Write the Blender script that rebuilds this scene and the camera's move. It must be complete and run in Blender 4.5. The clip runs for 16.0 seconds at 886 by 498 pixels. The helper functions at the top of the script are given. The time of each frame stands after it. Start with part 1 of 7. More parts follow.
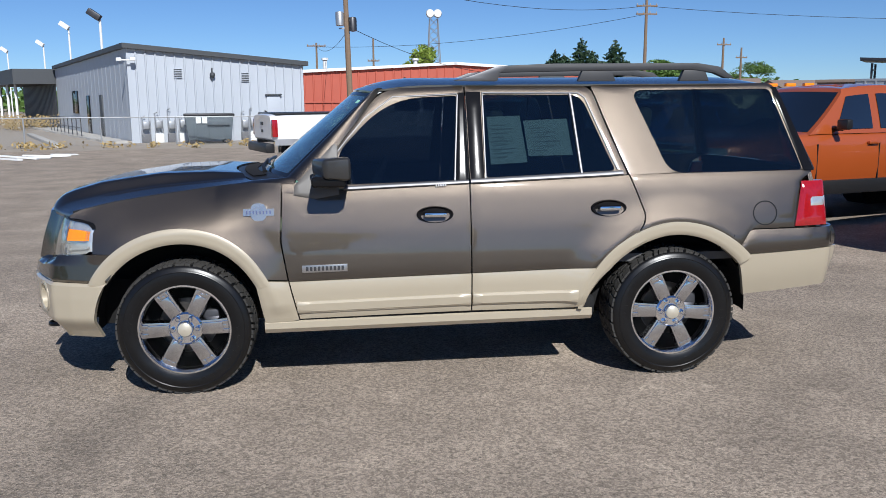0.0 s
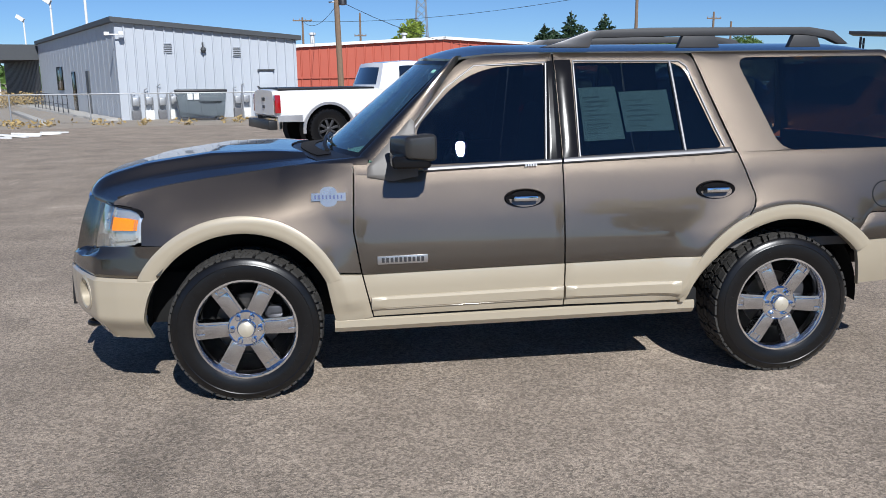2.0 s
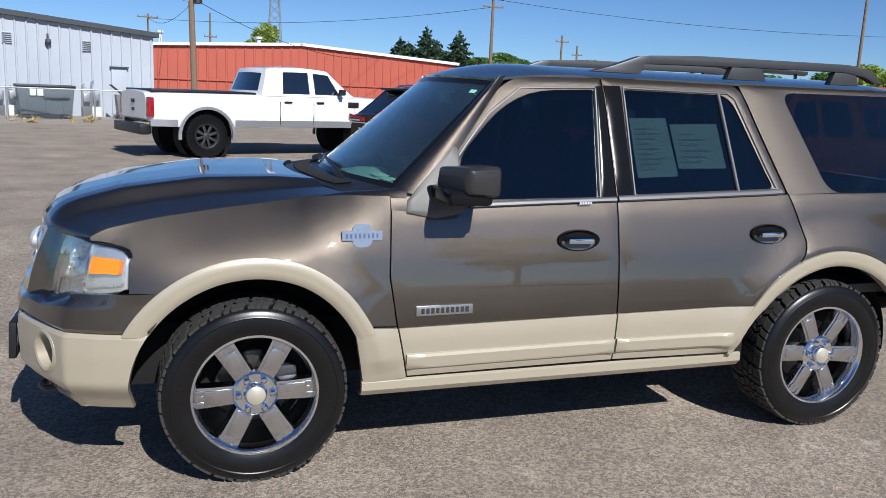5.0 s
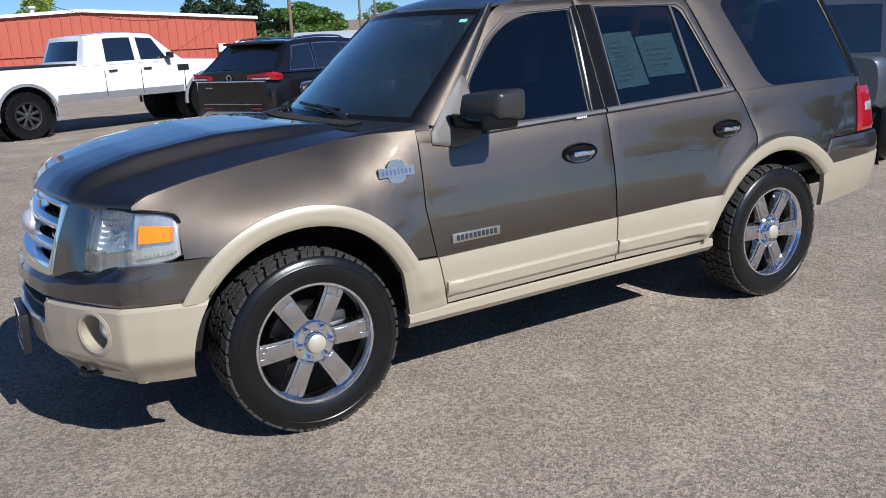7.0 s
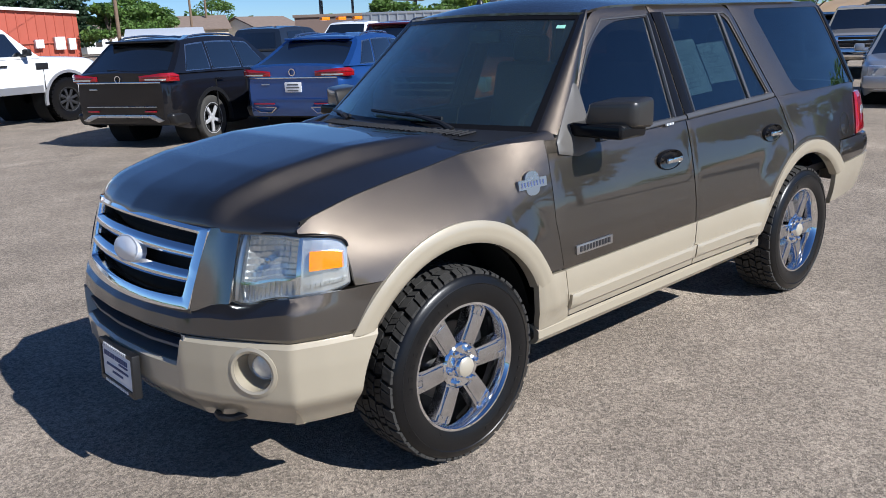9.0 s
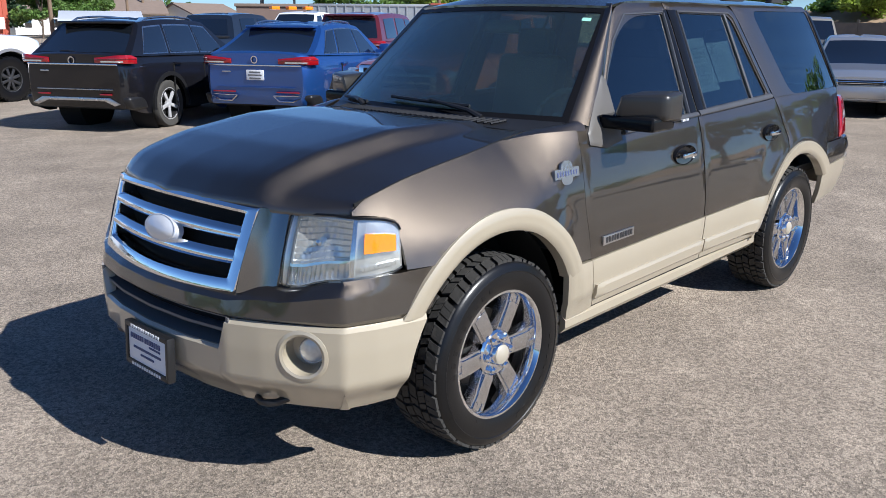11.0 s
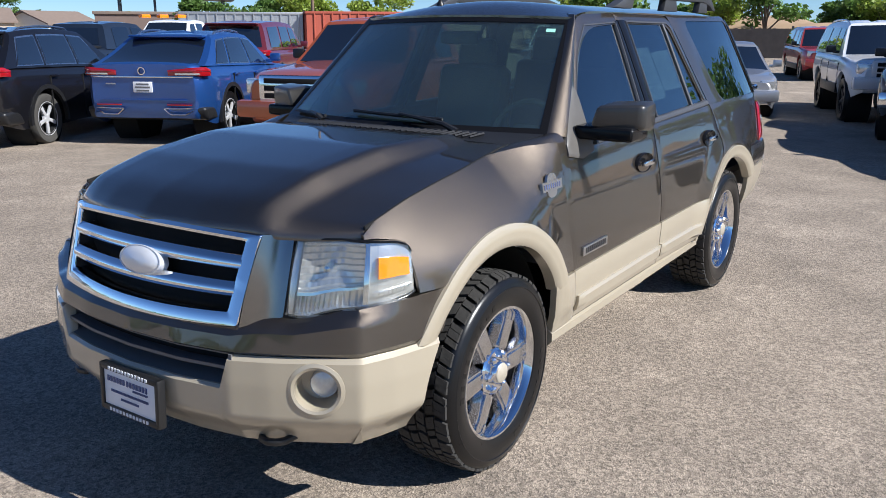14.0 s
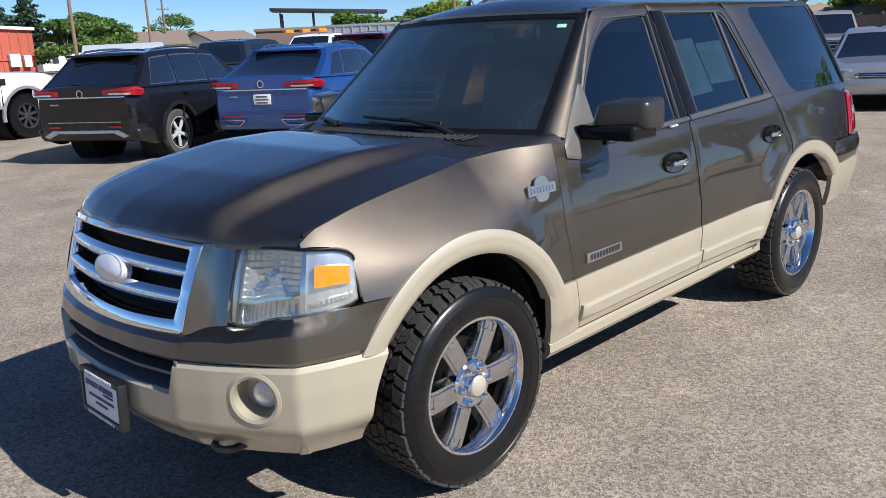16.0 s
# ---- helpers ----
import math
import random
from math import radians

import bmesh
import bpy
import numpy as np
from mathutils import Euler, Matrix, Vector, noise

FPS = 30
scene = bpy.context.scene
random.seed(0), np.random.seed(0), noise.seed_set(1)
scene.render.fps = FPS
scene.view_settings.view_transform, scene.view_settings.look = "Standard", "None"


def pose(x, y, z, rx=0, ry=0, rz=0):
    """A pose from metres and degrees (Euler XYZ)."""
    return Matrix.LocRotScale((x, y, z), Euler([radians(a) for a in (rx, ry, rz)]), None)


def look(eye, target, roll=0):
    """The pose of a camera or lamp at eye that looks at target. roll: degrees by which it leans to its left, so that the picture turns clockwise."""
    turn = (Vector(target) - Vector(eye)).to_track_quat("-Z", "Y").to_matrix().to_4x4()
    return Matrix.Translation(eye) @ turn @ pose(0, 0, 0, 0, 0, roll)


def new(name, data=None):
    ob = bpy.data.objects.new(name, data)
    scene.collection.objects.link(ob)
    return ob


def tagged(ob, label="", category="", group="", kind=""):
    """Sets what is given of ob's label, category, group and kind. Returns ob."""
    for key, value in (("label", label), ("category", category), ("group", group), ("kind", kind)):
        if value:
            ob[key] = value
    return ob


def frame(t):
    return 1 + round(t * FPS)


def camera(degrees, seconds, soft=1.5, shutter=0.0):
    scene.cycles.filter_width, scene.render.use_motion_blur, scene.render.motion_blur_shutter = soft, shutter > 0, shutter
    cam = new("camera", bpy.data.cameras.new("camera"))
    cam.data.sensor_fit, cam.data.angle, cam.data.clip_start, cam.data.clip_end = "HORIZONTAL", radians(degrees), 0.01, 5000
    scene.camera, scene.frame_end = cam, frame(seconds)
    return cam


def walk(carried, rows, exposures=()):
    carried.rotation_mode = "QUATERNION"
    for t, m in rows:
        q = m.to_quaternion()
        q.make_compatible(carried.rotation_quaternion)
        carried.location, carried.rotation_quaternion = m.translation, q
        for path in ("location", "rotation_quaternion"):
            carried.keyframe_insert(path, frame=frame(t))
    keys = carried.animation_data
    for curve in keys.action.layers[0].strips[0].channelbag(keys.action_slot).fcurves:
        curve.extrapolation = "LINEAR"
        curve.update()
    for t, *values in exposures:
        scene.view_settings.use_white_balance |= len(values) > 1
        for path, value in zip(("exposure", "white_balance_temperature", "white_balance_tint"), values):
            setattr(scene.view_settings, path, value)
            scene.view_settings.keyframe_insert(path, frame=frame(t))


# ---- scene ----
cam = camera(56.2, 16.0, soft=0.7)
PATH = [
    (0, (1.024, -5.884, 1.746), (1.235, -3.927, 1.392), -0.4),
    (0.5, (0.925, -5.672, 1.722), (1.135, -3.714, 1.371), 0.1),
    (1, (0.797, -5.528, 1.727), (1.01, -3.571, 1.373), 0.4),
    (1.5, (0.622, -5.408, 1.731), (0.846, -3.453, 1.369), -0.5),
    (2, (0.514, -5.276, 1.716), (0.759, -3.334, 1.306), -0.6),
    (2.5, (0.434, -5.017, 1.691), (0.744, -3.087, 1.269), -0.4),
    (3, (0.317, -4.825, 1.719), (0.676, -2.902, 1.301), -0.5),
    (3.5, (0.169, -4.733, 1.739), (0.563, -2.816, 1.327), -0.6),
    (4, (0.044, -4.648, 1.75), (0.478, -2.74, 1.34), -0.9),
    (4.2, (-0.025, -4.624, 1.75), (0.431, -2.72, 1.342), -0.2),
    (6.3, (-0.88, -4.16, 1.693), (0.011, -2.409, 1.32), 1.4),
    (6.5, (-0.986, -4.175, 1.667), (-0.072, -2.441, 1.271), 0.2),
    (7, (-1.243, -4.163, 1.677), (-0.257, -2.496, 1.177), -2.9),
    (7.5, (-1.589, -3.992, 1.701), (-0.443, -2.436, 1.186), -4.3),
    (8, (-1.798, -3.723, 1.654), (-0.647, -2.175, 1.124), -3.3),
    (8.5, (-1.977, -3.434, 1.695), (-0.789, -1.915, 1.165), -3.0),
    (9, (-2.196, -3.244, 1.761), (-0.896, -1.815, 1.243), -2.1),
    (9.5, (-2.298, -3.159, 1.79), (-0.982, -1.739, 1.29), -1.2),
    (10, (-2.324, -3.153, 1.763), (-0.992, -1.747, 1.266), -0.6),
    (10.2, (-2.342, -3.147, 1.744), (-1.005, -1.746, 1.247), -0.4),
    (12.3, (-2.727, -2.545, 1.717), (-1.191, -1.403, 1.137), 0.6),
    (12.5, (-2.73, -2.538, 1.719), (-1.189, -1.401, 1.141), 0.5),
    (13, (-2.729, -2.519, 1.711), (-1.171, -1.405, 1.135), 0.1),
    (13.5, (-2.711, -2.488, 1.721), (-1.133, -1.396, 1.159), 0.5),
    (14, (-2.705, -2.502, 1.741), (-1.107, -1.413, 1.23), 0.1),
    (14.5, (-2.691, -2.496, 1.694), (-1.088, -1.417, 1.178), 0.3),
    (15, (-2.614, -2.6, 1.702), (-1.128, -1.362, 1.193), -2.0),
    (15.5, (-2.401, -2.835, 1.71), (-0.978, -1.517, 1.223), -2.2),
    (16, (-2.176, -2.981, 1.713), (-0.811, -1.605, 1.219), -2.8),
]
walk(cam, [(t, look(eye, target, roll)) for t, eye, target, roll in PATH], ((0, 0.14, 6080, 10), (4, 0.15, 6080, 10), (7, 0.26, 6010, 10), (9.5, 0.38, 5980, 10), (12.3, 0.60, 6130, 10), (14.5, 0.58, 6150, 10), (16, 0.48, 6210, 10)))

# ---- world, sun, exposure ----
SUN = Vector((0.19, -1.0, 0.85)).normalized()
world = bpy.data.worlds.new("sky")
scene.world = world
world.use_nodes = True
wn = world.node_tree
wn.nodes.clear()
sky = wn.nodes.new("ShaderNodeTexSky")
sky.sky_type = "NISHITA"
sky.sun_disc = False
sky.sun_elevation = math.asin(SUN.z)
sky.sun_rotation = math.atan2(SUN.x, SUN.y)
sky.altitude = 3000
sky.air_density, sky.dust_density, sky.ozone_density = 1.0, 0.0, 1.5
bg = wn.nodes.new("ShaderNodeBackground")
bg.inputs["Strength"].default_value = 0.061
wout = wn.nodes.new("ShaderNodeOutputWorld")
tintn = wn.nodes.new("ShaderNodeVectorMath")
tintn.operation = "MULTIPLY"
tintn.inputs[1].default_value = (0.73, 0.97, 1.28)
wn.links.new(sky.outputs[0], tintn.inputs[0])
wn.links.new(tintn.outputs[0], bg.inputs[0])
wn.links.new(bg.outputs[0], wout.inputs[0])
sun = new("sun", bpy.data.lights.new("sun", "SUN"))
sun.data.energy, sun.data.angle, sun.data.color = 5.2, radians(0.53), (1.0, 0.97, 0.92)
sun.matrix_world = look(SUN * 50, (0, 0, 0))
scene.view_settings.exposure = 0.0

# ---- materials ----
def mat(name, color, rough=0.5, metal=0.0, coat=0.0, spec=0.5, noise_amt=0.12, scale=6.0, bump=0.0, bump_scale=120.0, alpha=1.0, coat_rough=0.03, random_amt=0.0):
    m = bpy.data.materials.new(name)
    m.use_nodes = True
    nt = m.node_tree
    p = nt.nodes["Principled BSDF"]
    p.inputs["Roughness"].default_value = rough
    p.inputs["Metallic"].default_value = metal
    p.inputs["Coat Weight"].default_value = coat
    p.inputs["Coat Roughness"].default_value = coat_rough
    p.inputs["Specular IOR Level"].default_value = spec
    p.inputs["Alpha"].default_value = alpha
    tc = nt.nodes.new("ShaderNodeTexCoord")
    n1 = nt.nodes.new("ShaderNodeTexNoise")
    n1.inputs["Scale"].default_value, n1.inputs["Detail"].default_value = scale, 6
    nt.links.new(tc.outputs["Object"], n1.inputs["Vector"])
    ramp = nt.nodes.new("ShaderNodeMapRange")
    ramp.inputs["To Min"].default_value, ramp.inputs["To Max"].default_value = 1 - noise_amt, 1 + noise_amt
    nt.links.new(n1.outputs["Fac"], ramp.inputs["Value"])
    mul = nt.nodes.new("ShaderNodeVectorMath")
    mul.operation = "SCALE"
    mul.inputs[0].default_value = color
    nt.links.new(ramp.outputs[0], mul.inputs["Scale"])
    last = mul
    if random_amt:
        oi = nt.nodes.new("ShaderNodeObjectInfo")
        r2 = nt.nodes.new("ShaderNodeMapRange")
        r2.inputs["To Min"].default_value, r2.inputs["To Max"].default_value = 1 - random_amt, 1 + random_amt
        nt.links.new(oi.outputs["Random"], r2.inputs["Value"])
        m2 = nt.nodes.new("ShaderNodeVectorMath")
        m2.operation = "SCALE"
        nt.links.new(mul.outputs[0], m2.inputs[0])
        nt.links.new(r2.outputs[0], m2.inputs["Scale"])
        last = m2
    nt.links.new(last.outputs[0], p.inputs["Base Color"])
    rr = nt.nodes.new("ShaderNodeMapRange")
    rr.inputs["To Min"].default_value, rr.inputs["To Max"].default_value = max(0, rough - 0.06 * (rough > 0.1)), rough + 0.06 * (rough > 0.1)
    nt.links.new(n1.outputs["Fac"], rr.inputs["Value"])
    nt.links.new(rr.outputs[0], p.inputs["Roughness"])
    if bump:
        n2 = nt.nodes.new("ShaderNodeTexNoise")
        n2.inputs["Scale"].default_value, n2.inputs["Detail"].default_value = bump_scale, 4
        nt.links.new(tc.outputs["Object"], n2.inputs["Vector"])
        b = nt.nodes.new("ShaderNodeBump")
        b.inputs["Strength"].default_value, b.inputs["Distance"].default_value = bump, 0.01
        nt.links.new(n2.outputs["Fac"], b.inputs["Height"])
        nt.links.new(b.outputs[0], p.inputs["Normal"])
    return m


def car_paint(name, color, metal=0.55, rough=0.36, flake=0.18):
    m = mat(name, color, rough, metal, 1.0, 0.5, 0.03, 1.5)
    nt = m.node_tree
    p = nt.nodes["Principled BSDF"]
    p.inputs["Coat IOR"].default_value = 1.62
    p.inputs["Coat Roughness"].default_value = 0.03
    tc = nt.nodes.new("ShaderNodeTexCoord")
    v = nt.nodes.new("ShaderNodeTexVoronoi")
    v.inputs["Scale"].default_value = 900
    nt.links.new(tc.outputs["Object"], v.inputs["Vector"])
    b = nt.nodes.new("ShaderNodeBump")
    b.inputs["Strength"].default_value, b.inputs["Distance"].default_value = flake, 0.001
    nt.links.new(v.outputs["Color"], b.inputs["Height"])
    nt.links.new(b.outputs[0], p.inputs["Normal"])
    return m


def glass_mat(name, tint, rough=0.0, mixing=0.6, dust=0.0):
    """A thin tinted pane: part tinted see-through, part mirror, more so at a slant."""
    m = bpy.data.materials.new(name)
    m.use_nodes = True
    nt = m.node_tree
    nt.nodes.clear()
    out = nt.nodes.new("ShaderNodeOutputMaterial")
    tr = nt.nodes.new("ShaderNodeBsdfTransparent")
    tr.inputs["Color"].default_value = (*tint, 1)
    gl = nt.nodes.new("ShaderNodeBsdfGlossy")
    gl.inputs["Roughness"].default_value = rough
    gl.inputs["Color"].default_value = (1, 1, 0.97, 1)
    lw = nt.nodes.new("ShaderNodeLayerWeight")
    lw.inputs["Blend"].default_value = 0.5
    pw = nt.nodes.new("ShaderNodeMath")
    pw.operation = "POWER"
    pw.inputs[1].default_value = 3.6
    nt.links.new(lw.outputs["Facing"], pw.inputs[0])
    fr = nt.nodes.new("ShaderNodeMapRange")
    fr.inputs["To Min"].default_value, fr.inputs["To Max"].default_value = mixing, 1.0
    nt.links.new(pw.outputs[0], fr.inputs["Value"])
    mx = nt.nodes.new("ShaderNodeMixShader")
    nt.links.new(fr.outputs[0], mx.inputs[0])
    nt.links.new(tr.outputs[0], mx.inputs[1])
    nt.links.new(gl.outputs[0], mx.inputs[2])
    last = mx
    if dust:
        df = nt.nodes.new("ShaderNodeBsdfDiffuse")
        df.inputs["Color"].default_value = (0.50, 0.57, 0.54, 1)
        tc = nt.nodes.new("ShaderNodeTexCoord")
        nz = nt.nodes.new("ShaderNodeTexNoise")
        nz.inputs["Scale"].default_value, nz.inputs["Detail"].default_value = 3.0, 5
        nt.links.new(tc.outputs["Object"], nz.inputs["Vector"])
        dr = nt.nodes.new("ShaderNodeMapRange")
        dr.inputs["From Min"].default_value, dr.inputs["From Max"].default_value = 0.3, 0.7
        dr.inputs["To Min"].default_value, dr.inputs["To Max"].default_value = dust * 0.7, dust * 1.3
        nt.links.new(nz.outputs["Fac"], dr.inputs["Value"])
        last = nt.nodes.new("ShaderNodeMixShader")
        nt.links.new(dr.outputs[0], last.inputs[0])
        nt.links.new(mx.outputs[0], last.inputs[1])
        nt.links.new(df.outputs[0], last.inputs[2])
    nt.links.new(last.outputs[0], out.inputs["Surface"])
    return m


BROWN = car_paint("brown_metallic_paint", (0.098, 0.081, 0.064), 1.0, 0.43, 0.3)
BROWN.node_tree.nodes["Principled BSDF"].inputs["Coat IOR"].default_value = 1.75
TAN = car_paint("champagne_paint", (0.41, 0.355, 0.262), 0.15, 0.4, 0.08)
WHITE_P = car_paint("white_paint", (0.78, 0.78, 0.78), 0.0, 0.35, 0.0)
SILVER_P = car_paint("silver_paint", (0.5, 0.5, 0.51), 0.7, 0.35)
GREY_P = car_paint("grey_blue_paint", (0.10, 0.12, 0.14), 0.5, 0.35)
SLATE_P = car_paint("slate_paint", (0.16, 0.17, 0.19), 0.5, 0.35)
BLACK_P = car_paint("black_paint", (0.007, 0.007, 0.009), 0.0, 0.3, 0.0)
BLACK_P.node_tree.nodes["Principled BSDF"].inputs["Specular IOR Level"].default_value = 0.1
BLACK_P.node_tree.nodes["Principled BSDF"].inputs["Coat IOR"].default_value = 1.5
BLUE_P = car_paint("blue_metallic_paint", (0.022, 0.095, 0.34), 0.6, 0.34)
NAVY_P = car_paint("navy_paint", (0.018, 0.026, 0.042), 0.3, 0.34)
ORANGE_P = car_paint("burnt_orange_paint", (0.42, 0.085, 0.016), 0.3, 0.36)
RED_P = car_paint("red_paint", (0.42, 0.035, 0.03), 0.2, 0.36)
MAROON_P = car_paint("maroon_paint", (0.16, 0.02, 0.03), 0.3, 0.36)
BEIGE_P = car_paint("beige_paint", (0.42, 0.38, 0.31), 0.4, 0.36)
CHROME = mat("chrome", (0.82, 0.83, 0.85), 0.06, 1.0, noise_amt=0.02, scale=3)
SATIN = mat("satin_alloy", (0.62, 0.62, 0.63), 0.28, 1.0, noise_amt=0.05)
ALLOY = mat("bright_alloy", (0.74, 0.74, 0.75), 0.35, 0.5, noise_amt=0.05)
TRIM_D = mat("satin_bright_trim", (0.13, 0.13, 0.135), 0.46, 0.8, noise_amt=0.06)
# Chrome in a lower tone: the dark ground it mirrors sits in the colour.
CHROME_REFL = mat("dark_reflection_chrome", (0.26, 0.255, 0.25), 0.16, 1.0, noise_amt=0.04, scale=3)
SPOKE = mat("grey_chrome", (0.62, 0.63, 0.66), 0.13, 1.0, noise_amt=0.05, scale=5)
SILVER_E = mat("silver_enamel", (0.72, 0.73, 0.75), 0.35, 0.35, coat=0.5, noise_amt=0.04, scale=20)
STEEL_D = mat("dark_steel", (0.08, 0.08, 0.085), 0.45, 0.8)
TREAD = mat("dusty_tread_rubber", (0.030, 0.028, 0.025), 0.8, noise_amt=0.4, scale=9, bump=0.3, bump_scale=60)
RUBBER = mat("tyre_rubber", (0.005, 0.005, 0.0055), 0.30, spec=0.4, noise_amt=0.25, scale=14, bump=0.03, bump_scale=120)
RUBBER_D = mat("dusty_rubber", (0.05, 0.047, 0.042), 0.85, noise_amt=0.3, scale=9, bump=0.2, bump_scale=80)
PLASTIC = mat("black_plastic", (0.012, 0.012, 0.013), 0.4, noise_amt=0.15, scale=20, bump=0.08, bump_scale=300)
GLOSS_B = mat("gloss_black", (0.008, 0.008, 0.009), 0.12, coat=0.0, spec=0.16, noise_amt=0.05)
GREY_PL = mat("grey_plastic", (0.12, 0.12, 0.125), 0.5, noise_amt=0.12, scale=15)
GLASS = mat("dark_tinted_glass", (0.006, 0.008, 0.011), 0.02, coat=1.0, spec=1.0, noise_amt=0.1, scale=0.8, coat_rough=0.0)
GLASS.node_tree.nodes["Principled BSDF"].inputs["Coat IOR"].default_value = 1.8
RED_L = mat("red_lens", (0.30, 0.006, 0.010), 0.12, coat=1.0, noise_amt=0.25, scale=60)
AMBER_L = mat("amber_lens", (0.9, 0.24, 0.006), 0.15, coat=0.6, noise_amt=0.15, scale=80)
CLEAR_L = mat("lamp_reflector", (0.78, 0.78, 0.76), 0.20, 0.72, coat=0.5, noise_amt=0.15, scale=40)
WHITE = mat("white_plate", (0.75, 0.76, 0.78), 0.45, noise_amt=0.05, scale=20)
# Near-black base puts deep shade into wells, gaps, openings and underbody parts.
DARKIN = mat("recess_shade_black", (0.005, 0.005, 0.005), 0.9)

# ---- mesh helpers ----
def lerp(a, b, t):
    return a + (b - a) * t


def part(name, bm, material, parent=None, label="", sharp=35, smooth=True):
    me = bpy.data.meshes.new(name)
    bmesh.ops.recalc_face_normals(bm, faces=bm.faces)
    bm.to_mesh(me)
    bm.free()
    for mm in (material if isinstance(material, (list, tuple)) else [material]):
        me.materials.append(mm)
    if smooth:
        me.shade_smooth()
        me.set_sharp_from_angle(angle=radians(sharp))
    ob = new(name, me)
    ob.parent = parent
    if label:
        ob["label"] = label
    return ob


def thing(name, label, category, m=None, group="", kind=""):
    ob = new(name)
    ob.empty_display_size = 0.2
    if m is not None:
        ob.matrix_world = m
    return tagged(ob, label, category, group, kind)


def sheet(fn, nu, nv, bm=None, close_u=False):
    """A grid of quads through fn(u, v), u and v from 0 to 1."""
    bm = bm or bmesh.new()
    cols = nu if close_u else nu + 1
    g = [[bm.verts.new(fn(i / nu, j / nv)) for j in range(nv + 1)] for i in range(cols)]
    for i in range(nu):
        for j in range(nv):
            a, b = g[i], g[(i + 1) % cols]
            try:
                bm.faces.new((a[j], b[j], b[j + 1], a[j + 1]))
            except ValueError:
                pass
    return bm


def thicken(bm, d):
    """Gives a sheet a thickness d against its normals."""
    bmesh.ops.recalc_face_normals(bm, faces=bm.faces)
    bmesh.ops.solidify(bm, geom=list(bm.faces), thickness=d)
    return bm


def box(sx, sy, sz, bevel=0.0, at=(0, 0, 0), rot=None, bm=None, seg=2):
    b = bmesh.new()
    bmesh.ops.create_cube(b, size=1)
    bmesh.ops.scale(b, vec=(sx, sy, sz), verts=b.verts)
    if bevel:
        bmesh.ops.bevel(b, geom=list(b.edges), offset=bevel, segments=seg, profile=0.6, affect="EDGES")
    m = Matrix.Translation(at) @ (rot.to_4x4() if rot is not None else Matrix())
    bmesh.ops.transform(b, matrix=m, verts=b.verts)
    return join(b, bm)


def join(b, bm):
    if bm is None:
        return b
    me = bpy.data.meshes.new("tmp")
    b.to_mesh(me)
    b.free()
    bm.from_mesh(me)
    bpy.data.meshes.remove(me)
    return bm


def lathe(profile, seg=32, axis="y", bm=None, at=(0, 0, 0), caps=False):
    """profile: (radius, along) pairs turned round the axis."""
    b = bmesh.new()
    rings = []
    for r, a in profile:
        ring = []
        for i in range(seg):
            t = 2 * math.pi * i / seg
            c, s = r * math.cos(t), r * math.sin(t)
            ring.append(b.verts.new((c, a, s) if axis == "y" else (c, s, a) if axis == "z" else (a, c, s)))
        rings.append(ring)
    for k in range(len(rings) - 1):
        for i in range(seg):
            b.faces.new((rings[k][i], rings[k][(i + 1) % seg], rings[k + 1][(i + 1) % seg], rings[k + 1][i]))
    if caps:
        b.faces.new(rings[0]), b.faces.new(rings[-1])
    bmesh.ops.remove_doubles(b, verts=b.verts, dist=1e-5)
    bmesh.ops.translate(b, vec=at, verts=b.verts)
    return join(b, bm)


def tube(points, r, seg=8, bm=None):
    """A round bar along a line of points."""
    b = bmesh.new()
    pts = [Vector(p) for p in points]
    rings = []
    for k, p in enumerate(pts):
        d = (pts[min(k + 1, len(pts) - 1)] - pts[max(k - 1, 0)]).normalized()
        side = d.cross(Vector((0, 0, 1)) if abs(d.z) < 0.9 else Vector((1, 0, 0))).normalized()
        up = side.cross(d)
        rr = r[k] if isinstance(r, (list, tuple)) else r
        rings.append([b.verts.new(p + rr * (math.cos(2 * math.pi * i / seg) * side + math.sin(2 * math.pi * i / seg) * up)) for i in range(seg)])
    for k in range(len(rings) - 1):
        for i in range(seg):
            b.faces.new((rings[k][i], rings[k][(i + 1) % seg], rings[k + 1][(i + 1) % seg], rings[k + 1][i]))
    b.faces.new(rings[0]), b.faces.new(rings[-1])
    return join(b, bm)


def prism(outline, depth, axis="y", at=(0, 0, 0), bevel=0.0, bm=None):
    """A flat outline (pairs) given depth along an axis, centred on it."""
    b = bmesh.new()
    put = {"y": lambda p, d: (p[0], d, p[1]), "x": lambda p, d: (d, p[0], p[1]), "z": lambda p, d: (p[0], p[1], d)}[axis]
    lo = [b.verts.new(put(p, -depth / 2)) for p in outline]
    hi = [b.verts.new(put(p, depth / 2)) for p in outline]
    n = len(outline)
    b.faces.new(lo), b.faces.new(hi)
    for i in range(n):
        b.faces.new((lo[i], lo[(i + 1) % n], hi[(i + 1) % n], hi[i]))
    bmesh.ops.recalc_face_normals(b, faces=b.faces)
    if bevel:
        bmesh.ops.bevel(b, geom=list(b.edges), offset=bevel, segments=2, profile=0.6, affect="EDGES")
    bmesh.ops.translate(b, vec=at, verts=b.verts)
    return join(b, bm)


def curve_at(pts, x):
    """Straight-line interpolation through (x, value) pairs, smoothed a little at the joints."""
    s = 0.0
    for k in (-0.06, 0.0, 0.06):
        s += float(np.interp(x + k, [p[0] for p in pts], [p[1] for p in pts]))
    return s / 3


